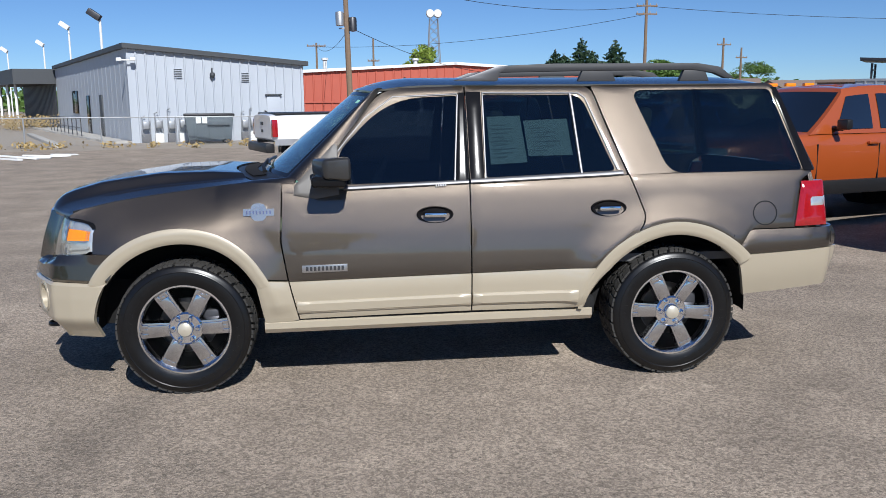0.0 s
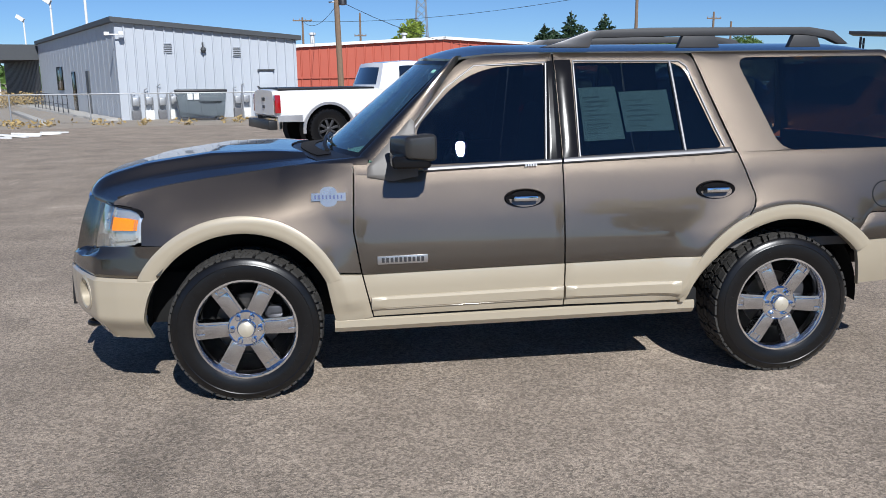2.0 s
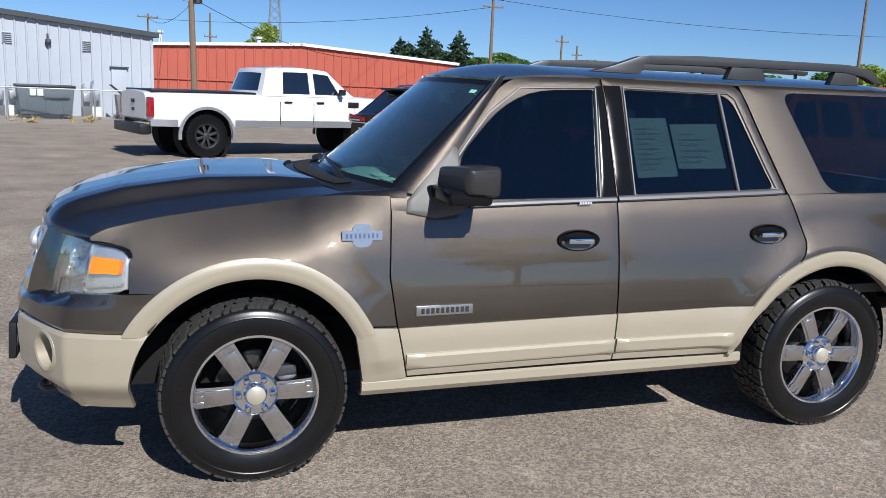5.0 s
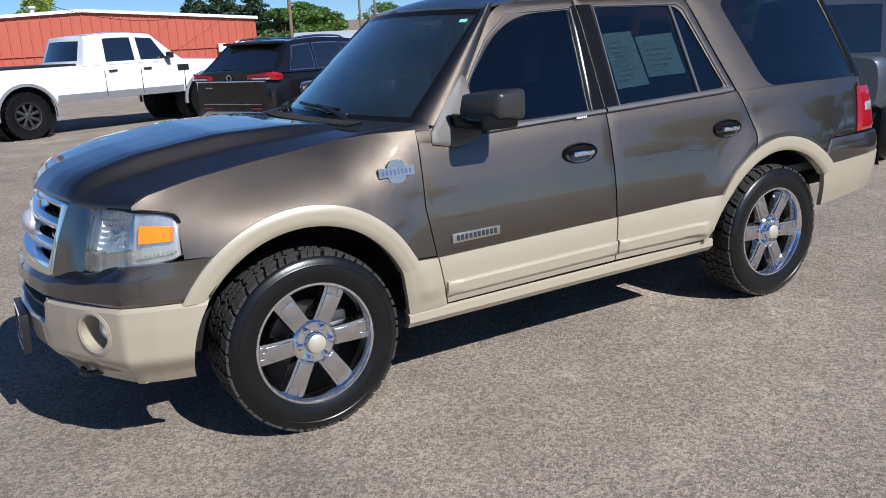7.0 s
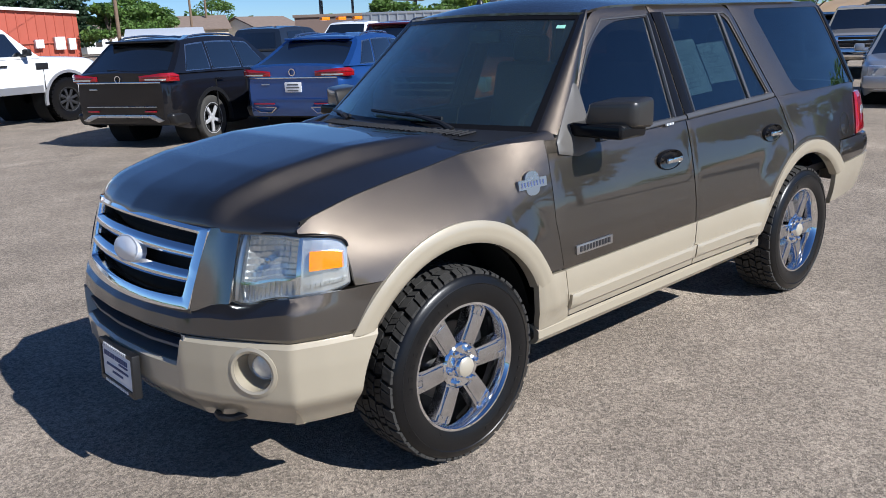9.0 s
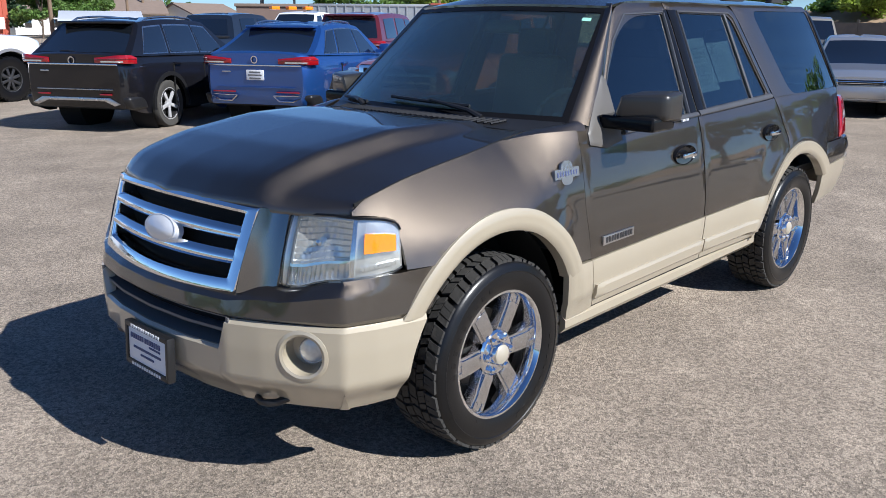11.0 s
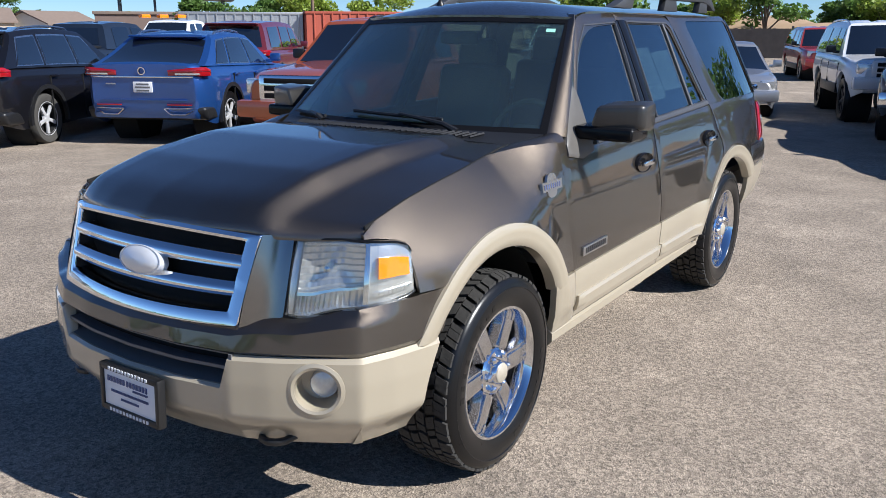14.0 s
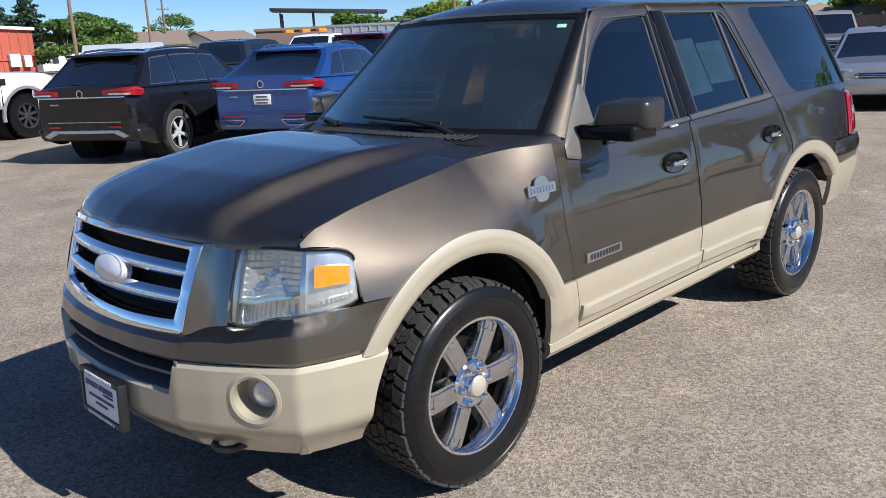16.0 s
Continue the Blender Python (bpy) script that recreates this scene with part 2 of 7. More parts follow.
# ---- ground ----
def asphalt():
    m = mat("asphalt", (0.157, 0.128, 0.099), 0.9, noise_amt=0.1, scale=0.5)
    nt = m.node_tree
    p = nt.nodes["Principled BSDF"]
    tc = nt.nodes.new("ShaderNodeTexCoord")
    old = p.inputs["Base Color"].links[0].from_socket
    def tex(kind, scale, detail=4):
        n = nt.nodes.new(kind)
        n.inputs["Scale"].default_value = scale
        if "Detail" in n.inputs:
            n.inputs["Detail"].default_value = detail
        nt.links.new(tc.outputs["Object"], n.inputs["Vector"])
        return n
    def mult(sock, fac_sock, lo, hi, fmin=0.3, fmax=0.7):
        r = nt.nodes.new("ShaderNodeMapRange")
        r.inputs["From Min"].default_value, r.inputs["From Max"].default_value = fmin, fmax
        r.inputs["To Min"].default_value, r.inputs["To Max"].default_value = lo, hi
        nt.links.new(fac_sock, r.inputs["Value"])
        v = nt.nodes.new("ShaderNodeVectorMath")
        v.operation = "SCALE"
        nt.links.new(sock, v.inputs[0])
        nt.links.new(r.outputs[0], v.inputs["Scale"])
        return v.outputs[0]
    stones = tex("ShaderNodeTexVoronoi", 88)
    grit = tex("ShaderNodeTexVoronoi", 210)
    fine = tex("ShaderNodeTexNoise", 160, 3)
    mid = tex("ShaderNodeTexNoise", 22, 5)
    patch = tex("ShaderNodeTexNoise", 1.3, 6)
    c = mult(old, fine.outputs["Fac"], 0.68, 1.28)
    sep = nt.nodes.new("ShaderNodeSeparateColor")
    nt.links.new(stones.outputs["Color"], sep.inputs[0])
    c = mult(c, sep.outputs[0], 0.45, 1.5, 0, 1)
    sg = nt.nodes.new("ShaderNodeSeparateColor")
    nt.links.new(grit.outputs["Color"], sg.inputs[0])
    c = mult(c, sg.outputs[0], 0.85, 1.14, 0, 1)
    c = mult(c, mid.outputs["Fac"], 0.93, 1.07)
    c = mult(c, patch.outputs["Fac"], 0.82, 1.18)
    blot = tex("ShaderNodeTexNoise", 0.55, 8)
    c = mult(c, blot.outputs["Fac"], 1.0, 1.3, 0.58, 0.72)
    # pale dusty scuffs and dark damp-looking patches
    scuff = tex("ShaderNodeTexNoise", 3.1, 7)
    c = mult(c, scuff.outputs["Fac"], 1.0, 1.22, 0.60, 0.70)
    stain = tex("ShaderNodeTexNoise", 0.9, 5)
    c = mult(c, stain.outputs["Fac"], 0.86, 1.0, 0.34, 0.44)
    # near-black pits between the stones, some of them large
    pits = tex("ShaderNodeTexVoronoi", 58)
    sp = nt.nodes.new("ShaderNodeSeparateColor")
    nt.links.new(pits.outputs["Color"], sp.inputs[0])
    c = mult(c, sp.outputs[1], 0.08, 1.0, 0.09, 0.12)
    big = tex("ShaderNodeTexVoronoi", 26)
    sb = nt.nodes.new("ShaderNodeSeparateColor")
    nt.links.new(big.outputs["Color"], sb.inputs[0])
    near = nt.nodes.new("ShaderNodeMath")
    near.operation = "LESS_THAN"
    near.inputs[1].default_value = 0.30
    nt.links.new(big.outputs["Distance"], near.inputs[0])
    few = nt.nodes.new("ShaderNodeMath")
    few.operation = "LESS_THAN"
    few.inputs[1].default_value = 0.12
    nt.links.new(sb.outputs[0], few.inputs[0])
    both = nt.nodes.new("ShaderNodeMath")
    both.operation = "MULTIPLY"
    nt.links.new(near.outputs[0], both.inputs[0])
    nt.links.new(few.outputs[0], both.inputs[1])
    c = mult(c, both.outputs[0], 1.0, 0.06, 0, 1)
    c = mult(c, sp.outputs[2], 1.0, 1.5, 0.93, 0.96)
    nt.links.new(c, p.inputs["Base Color"])
    b = nt.nodes.new("ShaderNodeBump")
    b.inputs["Strength"].default_value, b.inputs["Distance"].default_value = 0.7, 0.006
    nt.links.new(stones.outputs["Distance"], b.inputs["Height"])
    b2 = nt.nodes.new("ShaderNodeBump")
    b2.inputs["Strength"].default_value, b2.inputs["Distance"].default_value = 0.5, 0.008
    nt.links.new(fine.outputs["Fac"], b2.inputs["Height"])
    nt.links.new(b.outputs[0], b2.inputs["Normal"])
    nt.links.new(b2.outputs[0], p.inputs["Normal"])
    return m


ASPHALT = asphalt()
bm = bmesh.new()
bmesh.ops.create_grid(bm, x_segments=40, y_segments=40, size=1500)
tagged(part("ground", bm, ASPHALT), "worn grey-brown asphalt parking lot", "ground", kind="structure")

# ---- background vehicles ----
def wheel(name, R, width, rim, spokes, tyre_mat, rim_mat, parent, side, at, dark=DARKIN, spoke_w=0.07, lugs=False):
    """A wheel; side -1 faces -y. Tyre, rim, hub as parts of parts."""
    w2 = width / 2
    ty = part("tyre", lathe([(rim, -w2 * 0.8), (R * 0.86, -w2), (R * 0.95, -w2 * 0.96), (R, -w2 * 0.72), (R, w2 * 0.72), (R * 0.95, w2 * 0.96), (R * 0.86, w2), (rim, w2 * 0.8)], 40), tyre_mat, parent)
    ty.location = at
    s = side
    if lugs:
        tr = bmesh.new()
        for row in (-1, 0, 1):
            for k in range(30):
                b = box(0.030, w2 * 0.62, 0.060, 0.0, (R - 0.004 - 0.006 * abs(row), row * w2 * 0.68, 0))
                bmesh.ops.rotate(b, cent=(0, 0, 0), matrix=Matrix.Rotation(2 * math.pi * (k + 0.5 * (row == 0)) / 30, 3, "Y"), verts=b.verts)
                join(b, tr)
        tagged(part("tread", tr, tyre_mat, ty, smooth=False), kind="stuff")
    bm = lathe([(rim, s * w2 * 0.8), (rim + 0.012, s * w2 * 0.86), (rim - 0.02, s * w2 * 0.86), (rim - 0.03, s * w2 * 0.1), (0.05, s * w2 * 0.05)], 40)
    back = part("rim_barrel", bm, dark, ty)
    bm = lathe([(rim - 0.022, s * w2 * 0.82), (rim + 0.008, s * w2 * 0.88), (rim + 0.012, s * w2 * 0.8), (rim - 0.02, s * w2 * 0.7)], 40)
    for k in range(spokes):
        a = 2 * math.pi * k / spokes + 0.3
        b = box(rim * 0.86, 0.03, spoke_w, 0.008, (rim * 0.53, s * w2 * 0.66, 0))
        for v in b.verts:
            f = 1 - 0.35 * (v.co.x < rim * 0.5)
            v.co.z *= f
        bmesh.ops.rotate(b, cent=(0, 0, 0), matrix=Matrix.Rotation(a, 3, "Y"), verts=b.verts)
        join(b, bm)
    lathe([(0.001, s * w2 * 0.78), (0.05, s * w2 * 0.78), (0.075, s * w2 * 0.7), (0.08, s * w2 * 0.4)], 20, bm=bm)
    part("rim", bm, rim_mat, ty)
    return ty


class Shape:
    """The form of a parked vehicle: faces -x, front axle at the origin."""

    def __init__(s, wb, fo, ro, hw, R, zb, deck, cab, zr, wr, arch=0.07, tw=0.24, bow=0.10, lean=0.95):
        s.wb, s.fo, s.ro, s.hw, s.R, s.zb, s.deck_pts, s.cab_x, s.zr, s.wr, s.arch, s.tw, s.bow, s.lean = wb, fo, ro, hw, R, zb, deck, cab, zr, wr, arch, tw, bow, lean
        s.xf, s.xr = -fo, wb + ro

    def deck(s, x):
        return curve_at(s.deck_pts, x)

    def plan(s, x):
        d, e = x - s.xf, s.xr - x
        k = 1.0
        if d < 0.75:
            k -= 0.20 * (1 - d / 0.75) ** 2.2
        if e < 0.45:
            k -= 0.10 * (1 - e / 0.45) ** 2
        return s.hw * k

    def low(s, x):
        z = s.zb + 0.10 * max(0, 1 - (x - s.xf) / 0.3) + 0.12 * max(0, 1 - (s.xr - x) / 0.4)
        Ra = s.R + s.arch
        for c in (0, s.wb):
            if abs(x - c) < Ra:
                z = max(z, s.R + math.sqrt(Ra * Ra - (x - c) ** 2))
        return z

    def section(s, x):
        w, zl, zs = s.plan(x), s.low(x), s.deck(x)
        z0 = s.zb
        h = zs - z0
        out = []
        for f, k in ((0, 0.93), (0.18, 0.97), (0.4, 1.0), (0.6, 1.0), (0.78, 0.985), (0.9, 0.955), (0.965, 0.91), (0.992, 0.85)):
            out.append((w * k, max(zl + 0.02 * f, z0 + f * h)))
        out += [(w * 0.6, zs + 0.015), (w * 0.3, zs + 0.025), (0, zs + 0.028)]
        return out

    def hull(s):
        Ra = s.R + s.arch
        xs = set(np.linspace(s.xf, s.xr, 46))
        for c in (0, s.wb):
            xs |= {c + Ra * math.cos(t) for t in np.linspace(0.02, math.pi - 0.02, 17)} | {c - Ra - 0.004, c + Ra + 0.004}
        xs = sorted(xs)
        bm = bmesh.new()
        rows = []
        for x in xs:
            sec = s.section(x)
            ring = [(-y, z) for y, z in sec] + [(y, z) for y, z in reversed(sec[:-1])]
            rows.append([bm.verts.new((x, y, z)) for y, z in ring])
        for a, b in zip(rows, rows[1:]):
            for j in range(len(a) - 1):
                bm.faces.new((a[j], a[j + 1], b[j + 1], b[j]))
        # blunt rounded ends
        for row, dx in ((rows[0], -0.05), (rows[-1], 0.05)):
            zc = sum(v.co.z for v in row) / len(row)
            inner = [bm.verts.new((v.co.x + dx, v.co.y * 0.93, zc + (v.co.z - zc) * 0.9)) for v in row]
            for j in range(len(row) - 1):
                bm.faces.new((row[j], row[j + 1], inner[j + 1], inner[j]))
            bm.faces.new((row[-1], row[0], inner[0], inner[-1]))
            bm.faces.new(inner)
        return bm

    def cab_side(s, x, v, side, off=0.0):
        z0 = s.deck(x) - 0.03
        xA, xB, xC, xD = s.cab_x
        mid = (xB + xC) / 2
        zt = s.zr - 0.05 * ((x - mid) / (xC - xB) * 2) ** 2
        y = lerp(s.hw * s.lean - 0.02, s.wr, v ** 1.15) + off
        return Vector((x, side * y, lerp(z0, zt, v)))

    def cab_end(s, q, v, rear, off=0.0):
        xA, xB, xC, xD = s.cab_x
        base, top = (xD, xC) if rear else (xA, xB)
        x = lerp(base, top, v)
        p = s.cab_side(x, v, 1)
        sign = 1 if rear else -1
        x += sign * (s.bow * (1 - q * q) * (1 - 0.4 * v) + off)
        return Vector((x, q * p.y, p.z + 0.02 * (1 - q * q) * v))

    def cabin(s):
        bm = bmesh.new()
        loops = []
        for v in (0, 0.2, 0.4, 0.6, 0.8, 0.93, 1.0):
            vv = min(v, 0.985)
            inset = 0.045 if v == 1.0 else 0.008 if v == 0.93 else 0
            pts = []
            xa, xd = lerp(s.cab_x[0], s.cab_x[1], vv), lerp(s.cab_x[3], s.cab_x[2], vv)
            pts += [s.cab_side(lerp(xa, xd, k / 14), vv, -1, -inset) for k in range(15)]
            pts += [s.cab_end(-1 + 2 * k / 8, vv, True, -inset) for k in range(1, 8)]
            pts += [s.cab_side(lerp(xd, xa, k / 14), vv, 1, -inset) for k in range(15)]
            pts += [s.cab_end(1 - 2 * k / 8, vv, False, -inset) for k in range(1, 8)]
            if v == 1.0:
                pts = [p + Vector((0, 0, 0.018)) for p in pts]
            loops.append(pts)
        top = loops[-1]
        c = Vector((sum(p.x for p in top) / len(top), 0, 0))
        for k, dz in ((0.85, 0.015), (0.5, 0.028), (0.15, 0.032)):
            loops.append([Vector((c.x + (p.x - c.x) * k, p.y * k, p.z + dz)) for p in top])
        vs = [[bm.verts.new(p) for p in l] for l in loops]
        n = len(top)
        for a, b in zip(vs, vs[1:]):
            for i in range(n):
                bm.faces.new((a[i], a[(i + 1) % n], b[(i + 1) % n], b[i]))
        bm.faces.new(vs[-1])
        return bm

    def side_pane(s, xb0, xb1, xt0, xt1, v0, v1, side, off, bm=None):
        def fn(u, v):
            vv = lerp(v0, v1, v)
            return s.cab_side(lerp(lerp(xb0, xb1, u), lerp(xt0, xt1, u), v), vv, side, off)
        return sheet(fn, 6, 5, bm)


def vehicle(name, label, category, S, m, paint, windows, wheels=(5, SATIN, RUBBER), trim=None, lower=None, v=(0.10, 0.84), front=None, back=None, rails=False, bed=None, group="parked vehicles", glass=GLASS, mirror_x=None, clad=None, handles=(), seams=(), band=None, lugs=False, mirror_mat=None, handle_mat=None):
    root = thing(name, label, category, m, group)
    part("body", S.hull(), paint, root)
    part("roof", S.cabin(), paint, root)
    part("underbody", box(S.xr - S.xf - 0.3, S.hw * 2 - 0.55, 0.45, 0.03, ((S.xf + S.xr) / 2, 0, S.zb + 0.30)), DARKIN, root)
    part("windshield", sheet(lambda a, b: S.cab_end(lerp(-0.93, 0.93, a), lerp(0.07, 0.94, b), False, 0.006), 10, 6), glass, root)
    if not bed:
        part("rear_window", sheet(lambda a, b: S.cab_end(lerp(-0.88, 0.88, a), lerp(0.12, 0.9, b), True, 0.006), 10, 6), glass, root)
    else:
        part("rear_window", sheet(lambda a, b: S.cab_end(lerp(-0.8, 0.8, a), lerp(0.2, 0.85, b), True, 0.006), 10, 6), glass, root)
        x0, x1, zbed = bed
        part("bed_liner", box(x1 - x0, S.hw * 1.72, 0.05, 0.01, ((x0 + x1) / 2, 0, S.deck((x0 + x1) / 2) + 0.02)), PLASTIC, root)
    for side in (-1, 1):
        for wdw in windows:
            if trim:
                a, b, c, d = wdw
                part("window_trim", S.side_pane(a - 0.025, b + 0.025, c - 0.02, d + 0.02, v[0] - 0.04, v[1] + 0.04, side, 0.004), trim, root)
            part("side_window", S.side_pane(*wdw, *v, side, 0.009), glass, root)
        for x in (0, S.wb):
            wheel("wheel", S.R, S.tw, S.R * wheels[3] if len(wheels) > 3 else S.R * 0.66, wheels[0], wheels[2], wheels[1], root, side, (x, side * (S.hw - S.tw / 2 - 0.03), S.R), lugs=lugs)
            part("wheel_well", lathe([(S.R + S.arch, side * 0.0), (S.R + S.arch, -side * 0.42), (0.1, -side * 0.42)], 28, at=(x, side * (S.hw - 0.09), S.R)), DARKIN, root)
            if clad:
                bm = bmesh.new()
                Ra = S.R + S.arch
                def arch(u, w):
                    t = lerp(-0.12, math.pi + 0.12, u)
                    r = lerp(Ra - 0.01, Ra + 0.055, w)
                    return Vector((x + r * math.cos(t), side * (S.plan(x) + 0.012), S.R + r * math.sin(t)))
                part("arch_moulding", thicken(sheet(arch, 20, 1, bm), 0.05), clad, root)
        xm = mirror_x if mirror_x is not None else S.cab_x[0] + 0.45
        mir = box(0.11, 0.19, 0.145, 0.035, (xm, side * (S.hw + 0.09), S.deck(xm) + 0.10))
        box(0.06, 0.12, 0.06, 0.015, (xm + 0.02, side * (S.hw - 0.02), S.deck(xm) + 0.04), bm=mir)
        part("wing_mirror", mir, mirror_mat or lower or paint, root)
        for hx in handles:
            part("door_handle", box(0.20, 0.05, 0.04, 0.015, (hx, side * (S.plan(hx) + 0.005), S.deck(hx) - 0.16)), handle_mat or paint, root)
        for sx in seams:
            part("door_gap", box(0.012, 0.02, S.deck(sx) - S.zb - 0.22, 0.0, (sx, side * (S.plan(sx) - 0.007), (S.deck(sx) + S.zb) / 2 - 0.05)), DARKIN, root)
        if band:
            z0, z1, bmat = band
            Ra = S.R + S.arch
            for b0, b1 in ((Ra + 0.06, S.wb - Ra - 0.06), (S.wb + Ra + 0.06, S.xr - 0.02)):
                def strip(u, w):
                    x = lerp(b0, b1, u)
                    return Vector((x, side * (S.plan(x) * 0.985 + 0.014), lerp(z0, z1, w)))
                part("lower_band", thicken(sheet(strip, 14, 2), 0.03), bmat, root)
        if lower:
            x0, x1 = S.R + S.arch + 0.02, S.wb - S.R - S.arch - 0.02
            part("sill", box(x1 - x0, 0.08, 0.20, 0.03, ((x0 + x1) / 2, side * (S.hw - 0.035), S.zb + 0.10)), lower, root)
        if rails:
            z = S.zr + 0.012
            pts = [(lerp(S.cab_x[1] + 0.15, S.cab_x[2] - 0.1, k / 8), side * (S.wr - 0.06), z + (0.035 if 0 < k < 8 else -0.035) - 0.05 * (k / 4 - 1) ** 2) for k in range(9)]
            part("roof_rail", tube(pts, 0.018), SATIN if rails is True else rails, root)
    if front:
        front(root, S)
    if back:
        back(root, S)
    return root


def pose_car(x, y, heading, z=0.0):
    """Front axle at (x, y); heading: degrees of the way it faces, 0 along +x."""
    return pose(x, y, z, 0, 0, heading + 180)


def suv_rear(paint, lamp_z, emblem_z, plate_z, bar, bumper_z, plate=True, lower_mat=PLASTIC, tips=CHROME, skid=False):
    """Tail of an SUV: wrap-round lamps, bright bar, badge, wiper and a dark lower bumper."""
    def f(root, S):
        x = S.xr + 0.055
        for side in (-1, 1):
            path = [(x + 0.012, S.hw * 0.93 - 0.50), (x + 0.012, S.hw * 0.93 - 0.25), (x + 0.006, S.hw * 0.86), (x - 0.045, S.hw * 0.955), (x - 0.14, S.hw * 0.995), (x - 0.24, S.hw * 1.012)]
            def lamp(u, v, o, z0, z1):
                t = u * (len(path) - 1)
                i = min(int(t), len(path) - 2)
                px, py = lerp(path[i][0], path[i + 1][0], t - i), lerp(path[i][1], path[i + 1][1], t - i)
                lo, hi = tab_at(z0, u), tab_at(z1, u)
                rim = 0.012 if v in (0.0, 1.0) or u in (0.0, 1.0) else 0
                out = Vector((1, 0, 0)).lerp(Vector((0, 1, 0)), max(0, min(1, (u - 0.35) / 0.45)))
                p = Vector((px, py, lerp(lo, hi, v))) + out * (o - rim)
                return Vector((p.x, side * p.y, p.z))
            lo, hi = [(0, lamp_z - 0.045), (1, lamp_z - 0.055)], [(0, lamp_z + 0.035), (0.35, lamp_z + 0.075), (0.75, lamp_z + 0.08), (1, lamp_z + 0.035)]
            tl = part("tail_lamp", thicken(sheet(lambda u, v: lamp(u, v, 0.012, lo, hi), 18, 5), 0.03), RED_L, root, "red wrap-round tail lamp")
            part("reversing_light", thicken(sheet(lambda u, v: lamp(lerp(0.10, 0.52, u), v, 0.024, [(0, lamp_z - 0.038), (1, lamp_z - 0.038)], [(0, lamp_z - 0.008), (1, lamp_z - 0.012)]), 10, 3), 0.01), CLEAR_L, tl)
            part("lamp_band", thicken(sheet(lambda u, v: lamp(lerp(0.06, 0.95, u), v, 0.022, [(0, lamp_z + 0.012), (1, lamp_z + 0.012)], [(0, lamp_z + 0.022), (1, lamp_z + 0.022)]), 12, 2), 0.01), MAROON_P, tl)
            part("reflector", box(0.02, 0.40 if not skid else 0.22, 0.022, 0.006, (x + 0.012, side * (S.hw - 0.42), S.zb + 0.325)), RED_L, root)
            if not skid:
                part("exhaust_trim", tube([(x + 0.03, side * (S.hw - 0.66), S.zb + 0.27), (x + 0.028, side * (S.hw - 0.56), S.zb + 0.185), (x + 0.012, side * (S.hw - 0.32), S.zb + 0.185), (x - 0.02, side * (S.hw - 0.16), S.zb + 0.27), (x + 0.012, side * (S.hw - 0.32), S.zb + 0.275), (x + 0.03, side * (S.hw - 0.66), S.zb + 0.275)], 0.013), tips, root, "chrome exhaust outline")
        part("chrome_bar", box(0.024, S.hw * 1.66, 0.026, 0.008, (x + 0.012, 0, lamp_z - 0.066)), bar, root)
        part("emblem", lathe([(0.045, -0.008), (0.06, -0.008), (0.06, 0.008), (0.045, 0.008)], 24, "x", at=(x + 0.012, 0, emblem_z)), CHROME, root)
        part("badge_bar", box(0.012, 0.16, 0.022, 0.004, (x + 0.006, -S.hw * 0.52, lamp_z - 0.17)), SATIN, root)
        if plate:
            pl_ = part("number_plate", box(0.015, 0.31, 0.16, 0.008, (x + 0.008, 0, plate_z)), WHITE, root)
            for z, w in ((0.045, 0.2), (0.0, 0.24), (-0.05, 0.2)):
                part("plate_bar", box(0.006, w, 0.022, 0, (x + 0.016, 0, plate_z + z)), GREY_PL, pl_)
        part("gate_crease", box(0.018, S.hw * 1.40, 0.014, 0.004, (x + 0.004, 0, S.zb + 0.40)), SATIN if skid else paint, root)
        rbm = box(0.40, S.hw * 1.95, 0.20, 0.05, (S.xr - 0.08, 0, S.zb + 0.19), seg=3)
        for v in rbm.verts:
            v.co.x -= 0.20 * max(0, abs(v.co.y) / S.hw - 0.55) ** 1.5 * 2.0
            v.co.x -= 0.10 * max(0, S.zb + 0.20 - v.co.z) / 0.12
        part("rear_bumper", rbm, lower_mat, root)
        if skid:
            part("skid_plate", prism([(-0.62, 0.075), (0.62, 0.075), (0.80, -0.02), (0.70, -0.05), (0.52, 0.025), (-0.52, 0.025), (-0.70, -0.05), (-0.80, -0.02)], 0.03, "x", (x - 0.005, 0, S.zb + 0.20), 0.006), SATIN, root, "silver skid trim")
        part("spoiler", box(0.24, S.wr * 1.78, 0.040, 0.018, (S.cab_x[2] + 0.09, 0, S.zr - 0.045)), paint, root)
        part("rear_wiper", tube([S.cab_end(0.02, 0.10, True, 0.02), S.cab_end(-0.20, 0.16, True, 0.025), S.cab_end(-0.38, 0.15, True, 0.018)], 0.011, 6), PLASTIC, root)
    return f


def tab_at(t, x):
    return float(np.interp(x, [p[0] for p in t], [p[1] for p in t]))


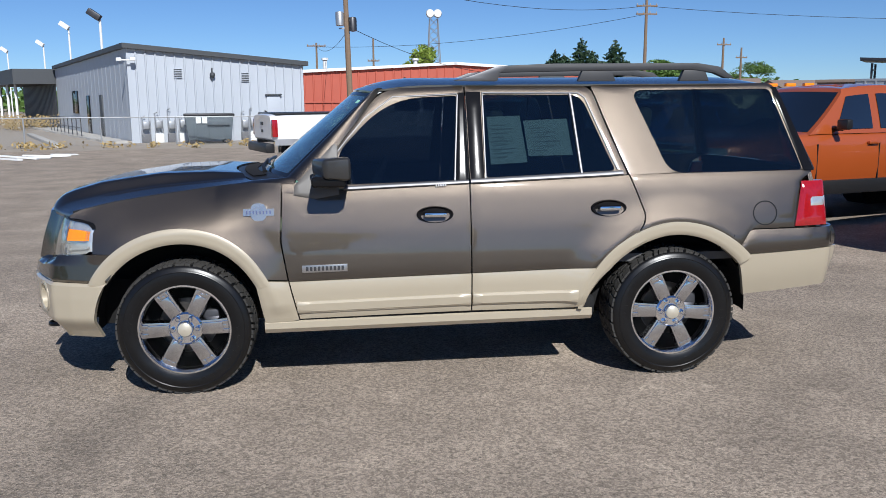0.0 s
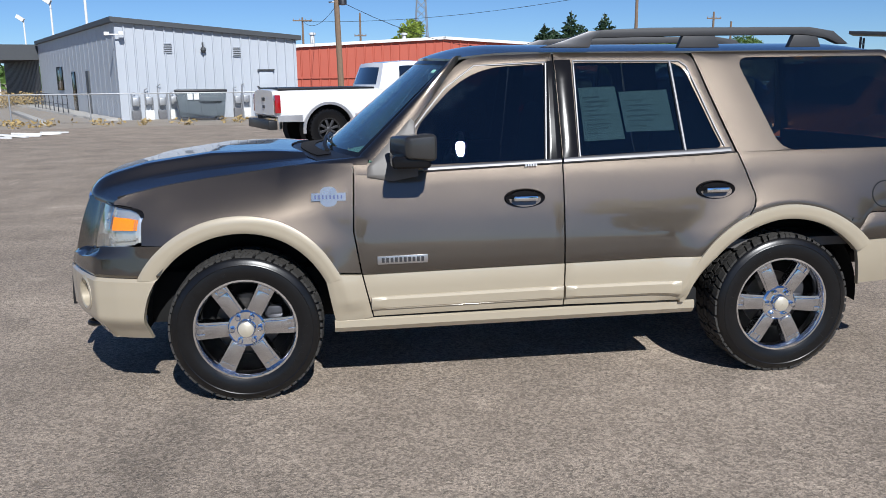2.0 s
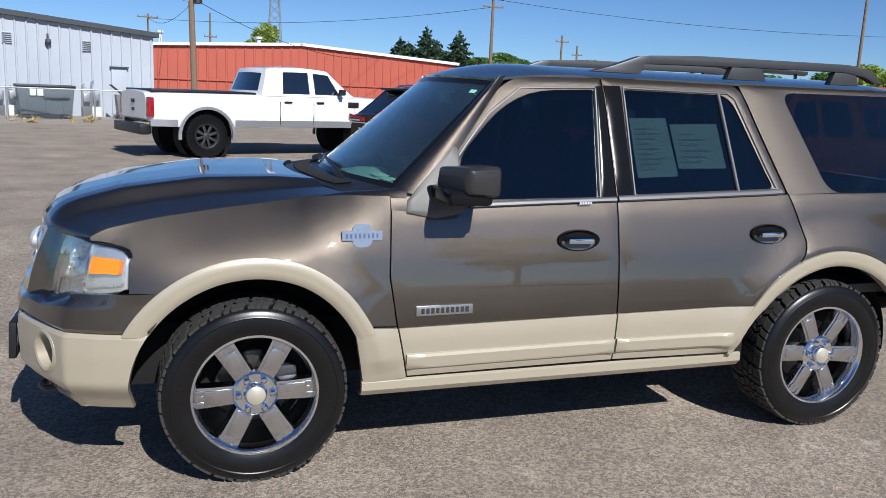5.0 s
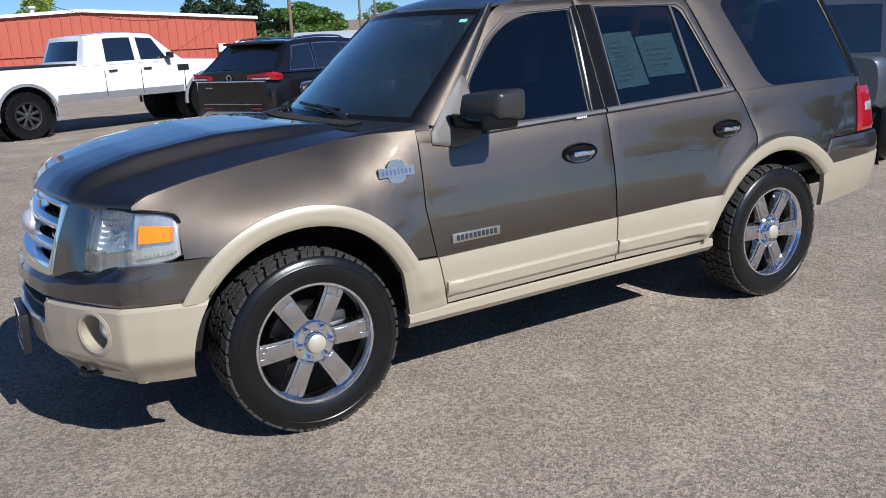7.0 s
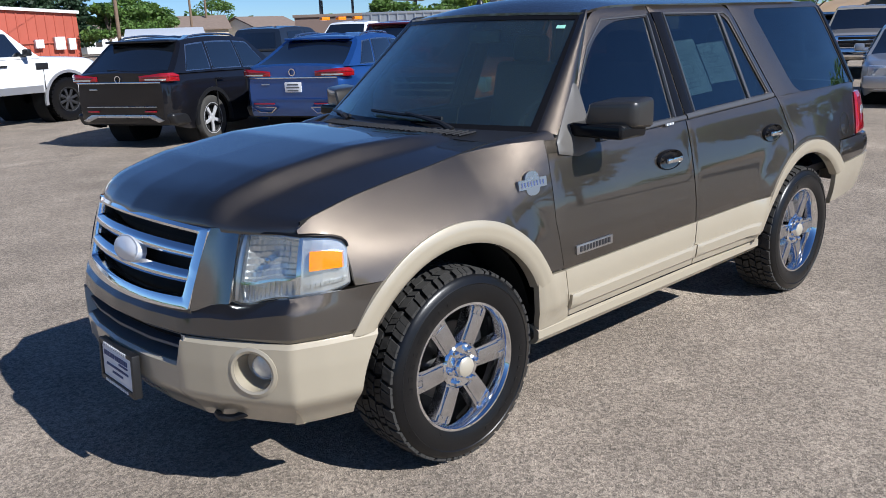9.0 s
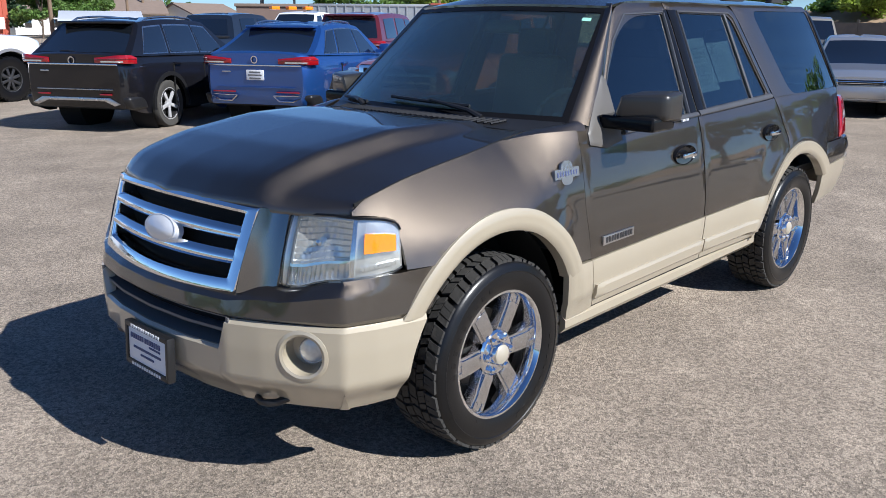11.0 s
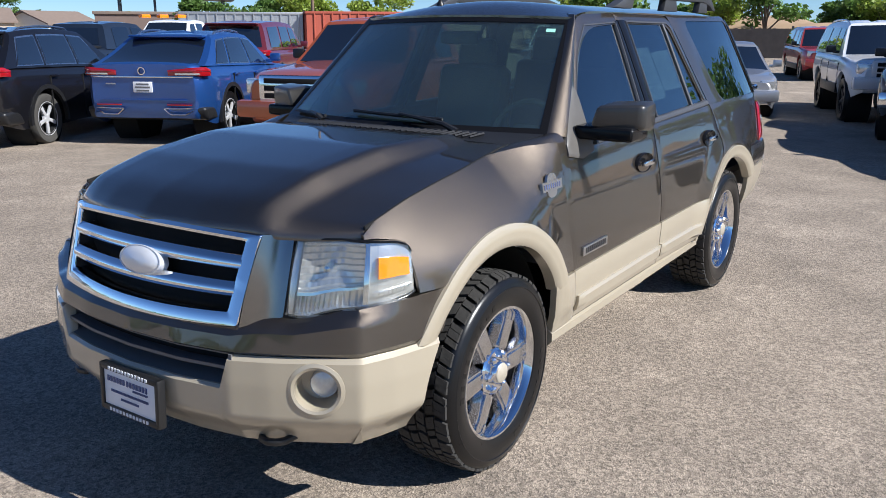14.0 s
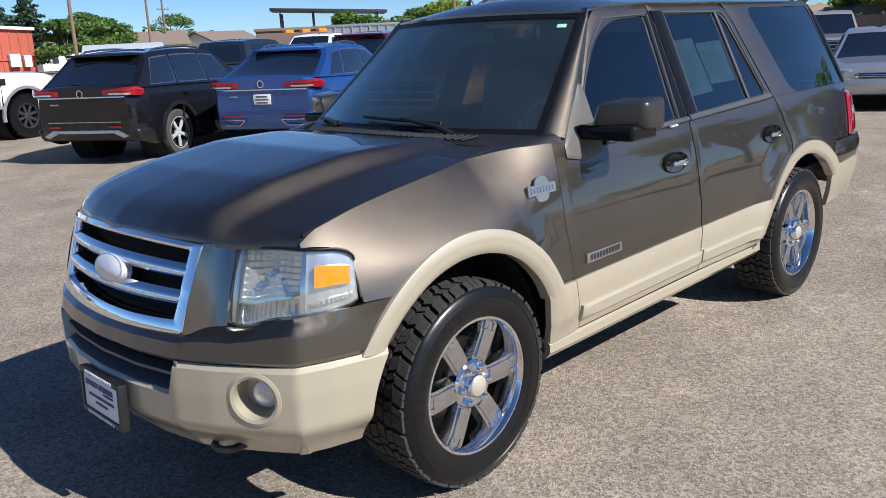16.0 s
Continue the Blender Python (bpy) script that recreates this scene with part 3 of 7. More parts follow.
def truck_front(grille_mat=CHROME, lamp_z=1.0, grille_h=0.35, bumper_mat=CHROME, grille_w=0.62):
    def f(root, S):
        x = S.xf - 0.05
        part("grille", box(0.08, S.hw * grille_w * 2, grille_h, 0.05, (x + 0.01, 0, lamp_z - 0.02)), grille_mat, root)
        for k in range(3):
            part("grille_opening", box(0.04, S.hw * grille_w * 1.7, grille_h * 0.2, 0.012, (x - 0.02, 0, lamp_z - 0.02 + (k - 1) * grille_h * 0.28)), DARKIN, root)
        for side in (-1, 1):
            bm = box(0.2, 0.30, 0.20, 0.035, (x + 0.10, side * (S.hw * 0.86 - 0.14), lamp_z))
            for v in bm.verts:
                v.co.x += 0.12 * max(0, (abs(v.co.y) - S.hw * 0.6) / S.hw) * 2
            part("headlamp", bm, CLEAR_L, root)
        part("front_bumper", box(0.22, S.hw * 1.9, 0.24, 0.06, (x + 0.02, 0, S.zb + 0.28)), bumper_mat, root)
    return f


def truck_back(lamp_z, paint_bumper=PLASTIC, drop=0.0):
    def f(root, S):
        x = S.xr + 0.05
        for side in (-1, 1):
            part("tail_lamp", box(0.14, 0.16, 0.42, 0.03, (x - 0.07, side * (S.hw - 0.10), lamp_z)), RED_L, root)
        part("tailgate_handle", box(0.03, 0.22, 0.08, 0.015, (x + 0.005, 0, lamp_z + 0.1)), PLASTIC, root)
        part("emblem", box(0.02, 0.18, 0.07, 0.015, (x + 0.005, 0, lamp_z - 0.08)), STEEL_D, root)
        part("rear_bumper", box(0.22, S.hw * 1.85, 0.22, 0.04, (x + 0.05, 0, S.zb + 0.16 - drop)), paint_bumper, root)
    return f


ATLAS = Shape(2.98, 0.95, 1.08, 0.985, 0.385, 0.28, [(-1.1, 0.98), (-0.6, 1.06), (0.7, 1.14), (2.0, 1.18), (4.1, 1.22)], (0.55, 1.45, 3.35, 3.92), 1.735, 0.72, 0.09)
CROSS = Shape(2.98, 0.92, 1.05, 0.985, 0.385, 0.30, [(-1.1, 0.98), (-0.6, 1.06), (0.7, 1.14), (2.0, 1.18), (4.1, 1.24)], (0.55, 1.45, 3.0, 3.9), 1.68, 0.70, 0.09)
SUPER = Shape(4.37, 0.97, 1.25, 1.0, 0.48, 0.68, [(-1.1, 1.26), (-0.7, 1.37), (0.6, 1.44), (2.5, 1.43), (5.7, 1.41)], (0.55, 1.25, 2.85, 3.05), 2.06, 0.76, 0.12, 0.31)
RAM = Shape(3.57, 1.0, 1.25, 1.0, 0.41, 0.42, [(-1.1, 1.08), (-0.7, 1.18), (0.6, 1.28), (2.4, 1.28), (4.9, 1.32)], (0.5, 1.25, 2.7, 2.9), 1.90, 0.74, 0.10, 0.28)
PASSAT = Shape(2.80, 0.95, 1.1, 0.915, 0.33, 0.2, [(-1.0, 0.74), (-0.6, 0.84), (0.6, 0.95), (2.2, 0.98), (3.9, 1.02)], (0.35, 1.25, 2.35, 3.25), 1.47, 0.60, 0.06)
DURANGO = Shape(2.95, 0.85, 1.1, 0.93, 0.42, 0.5, [(-0.9, 1.05), (-0.5, 1.18), (0.6, 1.27), (2.0, 1.28), (4.1, 1.30)], (0.5, 1.15, 3.75, 4.0), 1.92, 0.70, 0.11, 0.30)
CANOPY = Shape(3.6, 0.95, 1.2, 0.98, 0.39, 0.36, [(-1.0, 1.0), (-0.6, 1.1), (0.6, 1.18), (2.2, 1.18), (4.8, 1.2)], (0.5, 1.15, 4.5, 4.7), 1.86, 0.74, 0.1, 0.27)
JEEP = Shape(2.95, 0.6, 0.7, 0.80, 0.42, 0.55, [(-0.8, 1.1), (0.4, 1.18), (1.5, 1.22), (3.7, 1.22)], (0.55, 0.85, 3.4, 3.5), 1.88, 0.70, 0.2, 0.28, 0.03)


def heading_vec(h):
    return Vector((math.cos(radians(h)), math.sin(radians(h)), 0))


def from_rear(x, y, heading, S):
    """Pose with the middle of the tail at (x, y)."""
    p = Vector((x, y, 0)) + heading_vec(heading) * (S.xr + 0.05)
    return pose_car(p.x, p.y, heading)


def from_front(x, y, heading, S):
    p = Vector((x, y, 0)) - heading_vec(heading) * (S.fo + 0.05)
    return pose_car(p.x, p.y, heading)


W_SUV = [(1.05, 1.85, 1.5, 1.9), (1.95, 2.8, 1.98, 2.75), (2.9, 3.55, 2.85, 3.3)]
vehicle("black_suv", "black three-row SUV with chrome window trim", "SUV", ATLAS, from_rear(3.2, 10.3, 28, ATLAS), BLACK_P, W_SUV, (5, ALLOY, RUBBER_D), SATIN, None, rails=True, back=suv_rear(BLACK_P, 1.13, 1.12, 0.85, CHROME, 0.62, False, skid=True), clad=PLASTIC, handles=(1.75, 2.75), seams=(0.7, 1.9, 2.85))
W_CS = [(1.05, 1.85, 1.5, 1.85), (1.95, 2.8, 1.92, 2.6), (2.9, 3.4, 2.68, 2.95)]
vehicle("blue_suv", "blue metallic crossover SUV with a white dealer plate", "SUV", CROSS, from_rear(5.33, 8.5, 27, CROSS), BLUE_P, W_CS, (5, ALLOY, RUBBER), SATIN, None, rails=True, back=suv_rear(BLUE_P, 1.11, 1.13, 0.89, CHROME, 0.58, True), clad=PLASTIC, handles=(1.75, 2.75), seams=(0.7, 1.9, 2.85))
W_CREW = [(0.98, 1.65, 1.25, 1.66), (1.80, 2.5, 1.80, 2.45)]
vehicle("white_pickup_truck", "white lifted crew-cab pickup with black wheels", "pickup truck", SUPER, pose_car(4.14, 17.25, 19.9), WHITE_P, W_CREW, (8, STEEL_D, RUBBER, 0.55), None, None, v=(0.1, 0.86), bed=(3.15, 5.55, 1.4), back=truck_back(1.10, drop=0.22), front=truck_front(), handles=(1.55, 2.4), seams=(0.6, 1.72, 2.6), clad=SILVER_P, band=(0.69, 0.84, SILVER_P), lugs=True, mirror_mat=PLASTIC, handle_mat=PLASTIC)
WP = bpy.data.objects["white_pickup_truck"]
for side in (-1, 1):
    part("side_vent", box(0.30, 0.02, 0.14, 0.01, (0.62, side * 1.002, 1.24)), PLASTIC, WP, "black fender vent")
    part("mirror_marker", box(0.02, 0.10, 0.06, 0.008, (0.935, side * 1.09, 1.58)), AMBER_L, WP, "amber mirror marker")
vehicle("orange_pickup_truck", "burnt orange crew-cab pickup with chrome grille", "pickup truck", RAM, from_front(5.45, 5.35, 195, RAM), ORANGE_P, W_CREW, (5, SATIN, RUBBER), None, PLASTIC, bed=(3.0, 4.75, 1.3), front=truck_front(bumper_mat=ORANGE_P), back=truck_back(1.1), handles=(1.6, 2.45), seams=(0.6, 1.72, 2.6))
W_SED = [(0.95, 1.6, 1.28, 1.62), (1.68, 2.45, 1.68, 2.3), (2.52, 2.75, 2.36, 2.42)]
vehicle("grey_sedan", "dark grey four-door sedan with alloy wheels", "car", PASSAT, pose_car(12.4, 4.3, 197), SLATE_P, W_SED, (5, SATIN, RUBBER), SATIN, None, front=truck_front(lamp_z=0.68, grille_h=0.12, bumper_mat=SLATE_P, grille_w=0.5), handles=(1.5, 2.4), seams=(0.5, 1.64, 2.5))
vehicle("silver_sedan", "silver four-door sedan with chrome grille", "car", PASSAT, from_front(14.5, 2.2, 200, PASSAT), SILVER_P, W_SED, (5, SATIN, RUBBER), SATIN, None, front=truck_front(lamp_z=0.68, grille_h=0.12, bumper_mat=SILVER_P, grille_w=0.5), handles=(1.5, 2.4), seams=(0.5, 1.64, 2.5))
W_DUR = [(0.95, 1.6, 1.15, 1.62), (1.7, 2.55, 1.7, 2.5), (2.7, 3.6, 2.65, 3.5)]
vehicle("white_suv", "white lifted SUV with roof rails and black wheels", "SUV", DURANGO, pose_car(15.9, -0.45, 199), WHITE_P, W_DUR, (6, STEEL_D, RUBBER), None, PLASTIC, rails=True, front=truck_front(WHITE_P, bumper_mat=WHITE_P, lamp_z=1.05), handles=(1.5, 2.45), seams=(0.5, 1.65, 2.6))
vehicle("black_pickup_truck", "black pickup truck with chrome bumper and steps", "pickup truck", RAM, pose_car(12.95, -1.6, 184), BLACK_P, W_CREW, (6, CHROME, RUBBER), None, PLASTIC, bed=(3.0, 4.75, 1.3), front=truck_front(), handles=(1.6, 2.45))
vehicle("dark_pickup_truck", "dark pickup truck casting a long shadow on the lot", "pickup truck", RAM, from_front(8.9, -3.4, 199, RAM), BLACK_P, W_CREW, (6, CHROME, RUBBER), None, PLASTIC, bed=(3.0, 4.75, 1.3), front=truck_front())
W_CAN = [(0.95, 1.6, 1.15, 1.62), (1.7, 2.4, 1.7, 2.35), (2.8, 4.3, 2.75, 4.2)]
vehicle("red_pickup_with_canopy", "red pickup truck with a matching canopy", "pickup truck", CANOPY, pose_car(30.4, 3.3, 200), RED_P, W_CAN, (5, SATIN, RUBBER), None, PLASTIC, front=truck_front(CHROME, bumper_mat=RED_P, lamp_z=0.95), handles=(1.5, 2.3))
W_JEEP = [(0.75, 1.45, 0.9, 1.45), (1.6, 2.3, 1.6, 2.25), (2.45, 3.2, 2.45, 3.15)]
vehicle("grey_offroader", "grey boxy off-road car with wide black fenders", "off-road car", JEEP, pose_car(10.6, 3.4, 25), GREY_P, W_JEEP, (5, STEEL_D, RUBBER), None, PLASTIC, clad=PLASTIC)
vehicle("beige_pickup_truck", "beige pickup truck with a dark windshield", "pickup truck", RAM, pose_car(22.2, 6.2, 200), BEIGE_P, W_CREW, (5, SATIN, RUBBER), None, PLASTIC, bed=(3.0, 4.75, 1.3), front=truck_front())
vehicle("white_van", "white SUV parked in a far row", "SUV", DURANGO, pose_car(20.5, 9.3, 197), WHITE_P, W_DUR, (5, SATIN, RUBBER), None, None, front=truck_front(WHITE_P, bumper_mat=WHITE_P, lamp_z=1.05))
vehicle("grey_van", "grey SUV parked in a far row", "SUV", DURANGO, pose_car(21.5, 8.3, 197), SLATE_P, W_DUR, (5, SATIN, RUBBER), None, None, front=truck_front(bumper_mat=SLATE_P, lamp_z=1.0))
vehicle("black_wagon", "black SUV standing across the far lane", "SUV", ATLAS, from_rear(22.5, 7.6, 25, ATLAS), BLACK_P, W_SUV, (5, SATIN, RUBBER), None, None, back=suv_rear(BLACK_P, 1.13, 1.12, 0.85, CHROME, 0.62, False))
vehicle("dark_crew_pickup", "dark blue-grey crew-cab pickup behind the SUVs", "pickup truck", RAM, pose_car(12.5, 18.2, 20), NAVY_P, W_CREW, (5, SATIN, RUBBER), None, None, bed=(3.0, 4.75, 1.3), front=truck_front(bumper_mat=NAVY_P))
vehicle("white_service_truck", "white truck with amber beacons on its roof", "truck", SUPER, pose_car(16.7, 23.1, 210), WHITE_P, W_CREW, (5, SATIN, RUBBER), None, None, bed=(3.15, 5.55, 1.4), front=truck_front())
vehicle("maroon_van", "maroon SUV with dark rear window", "SUV", DURANGO, from_rear(11.0, 12.9, 30, DURANGO), MAROON_P, W_DUR, (5, SATIN, RUBBER), None, None, back=suv_rear(MAROON_P, 1.2, 1.25, 0.95, MAROON_P, 0.8, True))
vehicle("red_pickup_truck", "red pickup truck parked beside the orange one", "pickup truck", CANOPY, pose_car(11.3, 9.2, 200), RED_P, W_CAN, (5, SATIN, RUBBER), None, None, front=truck_front(CHROME, bumper_mat=RED_P, lamp_z=0.95))

# ---- the brown SUV: faces -x, front axle over the origin ----
GLASS_SIDE = glass_mat("smoked_glass", (0.30, 0.33, 0.36), 0.0, 0.07)
GLASS_REAR = glass_mat("privacy_glass", (0.42, 0.49, 0.50), 0.0, 0.07)
GLASS_WS = glass_mat("windshield_glass", (0.74, 0.90, 0.84), 0.0, 0.12, 0.016)
LENS = glass_mat("clear_lens", (0.95, 0.96, 0.96), 0.02, 0.045, 0.03)
DASH = mat("dashboard_vinyl", (0.50, 0.60, 0.50), 0.7, noise_amt=0.1, scale=30)
SEAT = mat("dark_leather", (0.11, 0.105, 0.10), 0.55, noise_amt=0.2, scale=8)
RAIL_G = mat("rail_dark_grey", (0.030, 0.031, 0.034), 0.55, noise_amt=0.1, scale=10)
SAIL = mat("grey_primer_trim", (0.095, 0.088, 0.08), 0.5, noise_amt=0.12, scale=8)
MIRROR_H = mat("mirror_housing", (0.022, 0.021, 0.02), 0.38, coat=0.5, noise_amt=0.15, scale=12)
PAPER = mat("paper", (0.72, 0.75, 0.74), 0.8, noise_amt=0.04, scale=10)
INK = mat("grey_ink", (0.45, 0.47, 0.48), 0.8)
NAVY = mat("navy_ink", (0.07, 0.09, 0.20), 0.5)
GREEN_S = mat("pale_green_sticker", (0.35, 0.72, 0.58), 0.5)
FOG_L = mat("fog_lens", (0.62, 0.63, 0.62), 0.2, 0.3, coat=1.0, noise_amt=0.2, scale=60)
DISC = mat("brake_disc_iron", (0.16, 0.15, 0.14), 0.45, 0.9, noise_amt=0.3, scale=20)

PROF = [(0.28, 0.925), (0.36, 0.95), (0.45, 0.975), (0.60, 0.992), (0.72, 0.998), (0.85, 0.994), (1.0, 0.974), (1.1, 0.954), (1.2, 0.930), (1.26, 0.910), (1.3, 0.891), (1.45, 0.822), (1.63, 0.738), (1.76, 0.676), (1.80, 0.655), (1.83, 0.630), (1.85, 0.600)]
KX = [(-0.8, 0.78), (-0.7, 0.84), (-0.6, 0.885), (-0.5, 0.92), (-0.35, 0.948), (-0.1, 0.975), (0.2, 0.995), (0.4, 1.0), (3.2, 1.0), (3.6, 0.985), (3.85, 0.96), (4.0, 0.93), (4.1, 0.88)]
ZT = [(-0.75, 1.085), (-0.6, 1.115), (-0.4, 1.16), (-0.2, 1.19), (0.0, 1.215), (0.3, 1.25), (0.62, 1.275)]
YH = [(-0.95, 0.785), (-0.62, 0.78), (0.0, 0.755), (0.43, 0.705), (0.64, 0.755)]


def tab(t, x):
    return float(np.interp(x, [p[0] for p in t], [p[1] for p in t]))


def soft_tab(t, x, r=0.04):
    return (tab(t, x - r) + 2 * tab(t, x) + tab(t, x + r)) / 4


def flare(x, z):
    f = 0.0
    for c in (0.0, 3.023):
        d = math.hypot(x - c, z - 0.40)
        if z > 0.5:
            f = max(f, 0.026 * max(0.0, 1 - abs(d - 0.60) / 0.17) ** 1.5)
    return f


def W(x, z):
    w = soft_tab(PROF, z, 0.025) * soft_tab(KX, x, 0.06) + flare(x, z) - 0.046 * tab([(-0.5, 0.15), (0.3, 1.0), (1.5, 0.95), (2.6, 0.6), (3.4, 0.2)], x) * tab([(1.3, 1.0), (1.85, 0.6)], z)
    if x < 0.64:
        zt = soft_tab(ZT, x)
        f = min(1.0, max(0.0, (z - (zt - 0.25)) / 0.25))
        w = lerp(w, soft_tab(YH, x), f ** 2.1 * tab([(0.2, 1.0), (0.62, 0.0)], x))
    return w


def on_side(x, z, side, off=0.0):
    sx = tab([(0.2, 0), (0.5, -0.030), (2.65, -0.032), (2.95, 0), (3.35, 0.0), (3.7, 0.025)], x)
    sz = tab([(0.45, 0), (0.72, -0.020), (1.12, -0.022), (1.25, -0.015), (1.75, 0)], z) * tab([(0.45, 0), (0.68, 1), (2.65, 1), (2.95, 0)], x)
    return Vector((x + sx, side * (W(x, z) + off), z + sz))


def slab(f_out, f_in, nu, nv, close_u=False):
    """A thin solid between two sheets."""
    bm = bmesh.new()
    cols = nu if close_u else nu + 1
    A = [[bm.verts.new(f_out(i / nu, j / nv)) for j in range(nv + 1)] for i in range(cols)]
    B = [[bm.verts.new(f_in(i / nu, j / nv)) for j in range(nv + 1)] for i in range(cols)]
    for i in range(nu):
        k = (i + 1) % cols
        for j in range(nv):
            bm.faces.new((A[i][j], A[k][j], A[k][j + 1], A[i][j + 1]))
            bm.faces.new((B[i][j], B[i][j + 1], B[k][j + 1], B[k][j]))
        bm.faces.new((A[i][0], B[i][0], B[k][0], A[k][0]))
        bm.faces.new((A[i][nv], A[k][nv], B[k][nv], B[i][nv]))
    if not close_u:
        for j in range(nv):
            bm.faces.new((A[0][j], A[0][j + 1], B[0][j + 1], B[0][j]))
            bm.faces.new((A[-1][j], B[-1][j], B[-1][j + 1], A[-1][j + 1]))
    return bm


def panel(side, xl, xr, zlo, zhi, nu=24, nv=14, off=0.0, thick=0.012, edge=0.004):
    """A piece of the car's side between curves: xl(z), xr(z), zlo(x), zhi(x). Its border rolls inwards a little."""
    def place(u, v, o):
        zm = (zlo((xl(0.9) + xr(0.9)) / 2) + zhi((xl(0.9) + xr(0.9)) / 2)) / 2
        x = lerp(xl(zm), xr(zm), u)
        for _ in range(2):
            z = lerp(zlo(x), zhi(x), v)
            x = lerp(xl(z), xr(z), u)
        z = lerp(zlo(x), zhi(x), v)
        rim = edge if u in (0.0, 1.0) or v in (0.0, 1.0) else 0.0
        return on_side(x, z, side, o - rim)
    return slab(lambda u, v: place(u, v, off), lambda u, v: place(u, v, off - thick), nu, nv)


def rounded(poly, r, n=6, per=6):
    """Corner-rounded outline, sampled so that two outlines with as many corners match point by point."""
    out = []
    m = len(poly)
    r = r if isinstance(r, (list, tuple)) else [r] * m
    for i in range(m):
        p0, p1, p2 = Vector(poly[i - 1]), Vector(poly[i]), Vector(poly[(i + 1) % m])
        a = p1 + (p0 - p1).normalized() * r[i]
        b = p1 + (p2 - p1).normalized() * r[i]
        for k in range(n + 1):
            t = k / n
            out.append((1 - t) ** 2 * a + 2 * t * (1 - t) * p1 + t * t * b)
        nxt = Vector(poly[(i + 1) % m])
        c = nxt + (p1 - nxt).normalized() * r[(i + 1) % m]
        for k in range(1, per):
            out.append(b.lerp(c, k / per))
    return out


def ring(side, outer, inner, ro, ri, off=0.0, thick=0.03, nv=3):
    O, I = rounded(outer, ro), rounded(inner, ri)
    n = len(O)
    def f(u, v, o):
        k = round(u * n) % n
        p = O[k].lerp(I[k], v)
        return on_side(p.x, p.y, side, o - (0.005 if v in (0.0, 1.0) else 0))
    return slab(lambda u, v: f(u, v, off), lambda u, v: f(u, v, off - thick), n, nv, True)


def pane(side, poly, off=-0.010, thick=0.004, n=8):
    a, b, c, d = [Vector(p) for p in poly]
    def f(u, v, o):
        p = a.lerp(b, u).lerp(d.lerp(c, u), v)
        return on_side(p.x, p.y, side, o)
    return slab(lambda u, v: f(u, v, off), lambda u, v: f(u, v, off - thick), n, n)


def ribbon(side, pts, width, off=0.006, thick=0.008, closed=False, per=8):
    """A moulding of a given width along a line of (x, z) points on the car's side."""
    P = [Vector(p) for p in pts]
    line = []
    for a, b in zip(P, P[1:]):
        line += [a.lerp(b, k / per) for k in range(per)]
    line.append(P[-1])
    n = len(line) - 1
    def f(u, v, o):
        k = round(u * n)
        d = (line[min(k + 1, n)] - line[max(k - 1, 0)]).normalized()
        p = line[k] + Vector((-d.y, d.x)) * (v - 0.5) * width
        return on_side(p.x, p.y, side, o - (thick * 0.6 if v in (0.0, 1.0) else 0))
    return slab(lambda u, v: f(u, v, off), lambda u, v: f(u, v, off - thick - 0.01), n, 4)


def circ(cx, cz, r):
    return lambda x: cz + math.sqrt(max(0.0, r * r - (x - cx) ** 2))


def sector(side, cx, cz, r0, r1, a0, a1, off=0.014, thick=0.05, nu=36, z_end=None):
    def f(u, v, o):
        r = lerp(r0(u), r1(u), v)
        e0 = a0 if z_end is None else 180 - math.degrees(math.asin((z_end - cz) / r))
        t = radians(lerp(e0, a1, u))
        x, z = cx + r * math.cos(t), cz + r * math.sin(t)
        return on_side(x, z, side, o - (0.012 if v == 0.0 else 0.004 if v == 1.0 else 0))
    return slab(lambda u, v: f(u, v, off), lambda u, v: f(u, v, off - thick), nu, 5)


suv = thing("brown_suv", "brown metallic full-size SUV with champagne lower cladding and chrome wheels", "SUV")

DOOR_GAP = 0.006
f_seam = lambda z: tab([(0.43, 0.712), (0.70, 0.655), (0.93, 0.618), (1.3, 0.632)], z)
r_seam = lambda z: tab([(0.44, 2.475), (0.73, 2.545), (0.80, 2.625), (0.88, 2.72), (0.94, 2.79), (1.0, 2.830), (1.05, 2.835), (1.12, 2.815), (1.30, 2.755), (1.83, 2.572)], z)
belt = lambda x: tab([(0.6, 1.222), (1.0, 1.232), (2.72, 1.285), (4.0, 1.29)], x)
clad_top = lambda x: tab([(0.5, 0.69), (0.66, 0.698), (1.76, 0.722), (2.56, 0.74), (4.1, 0.79)], x)

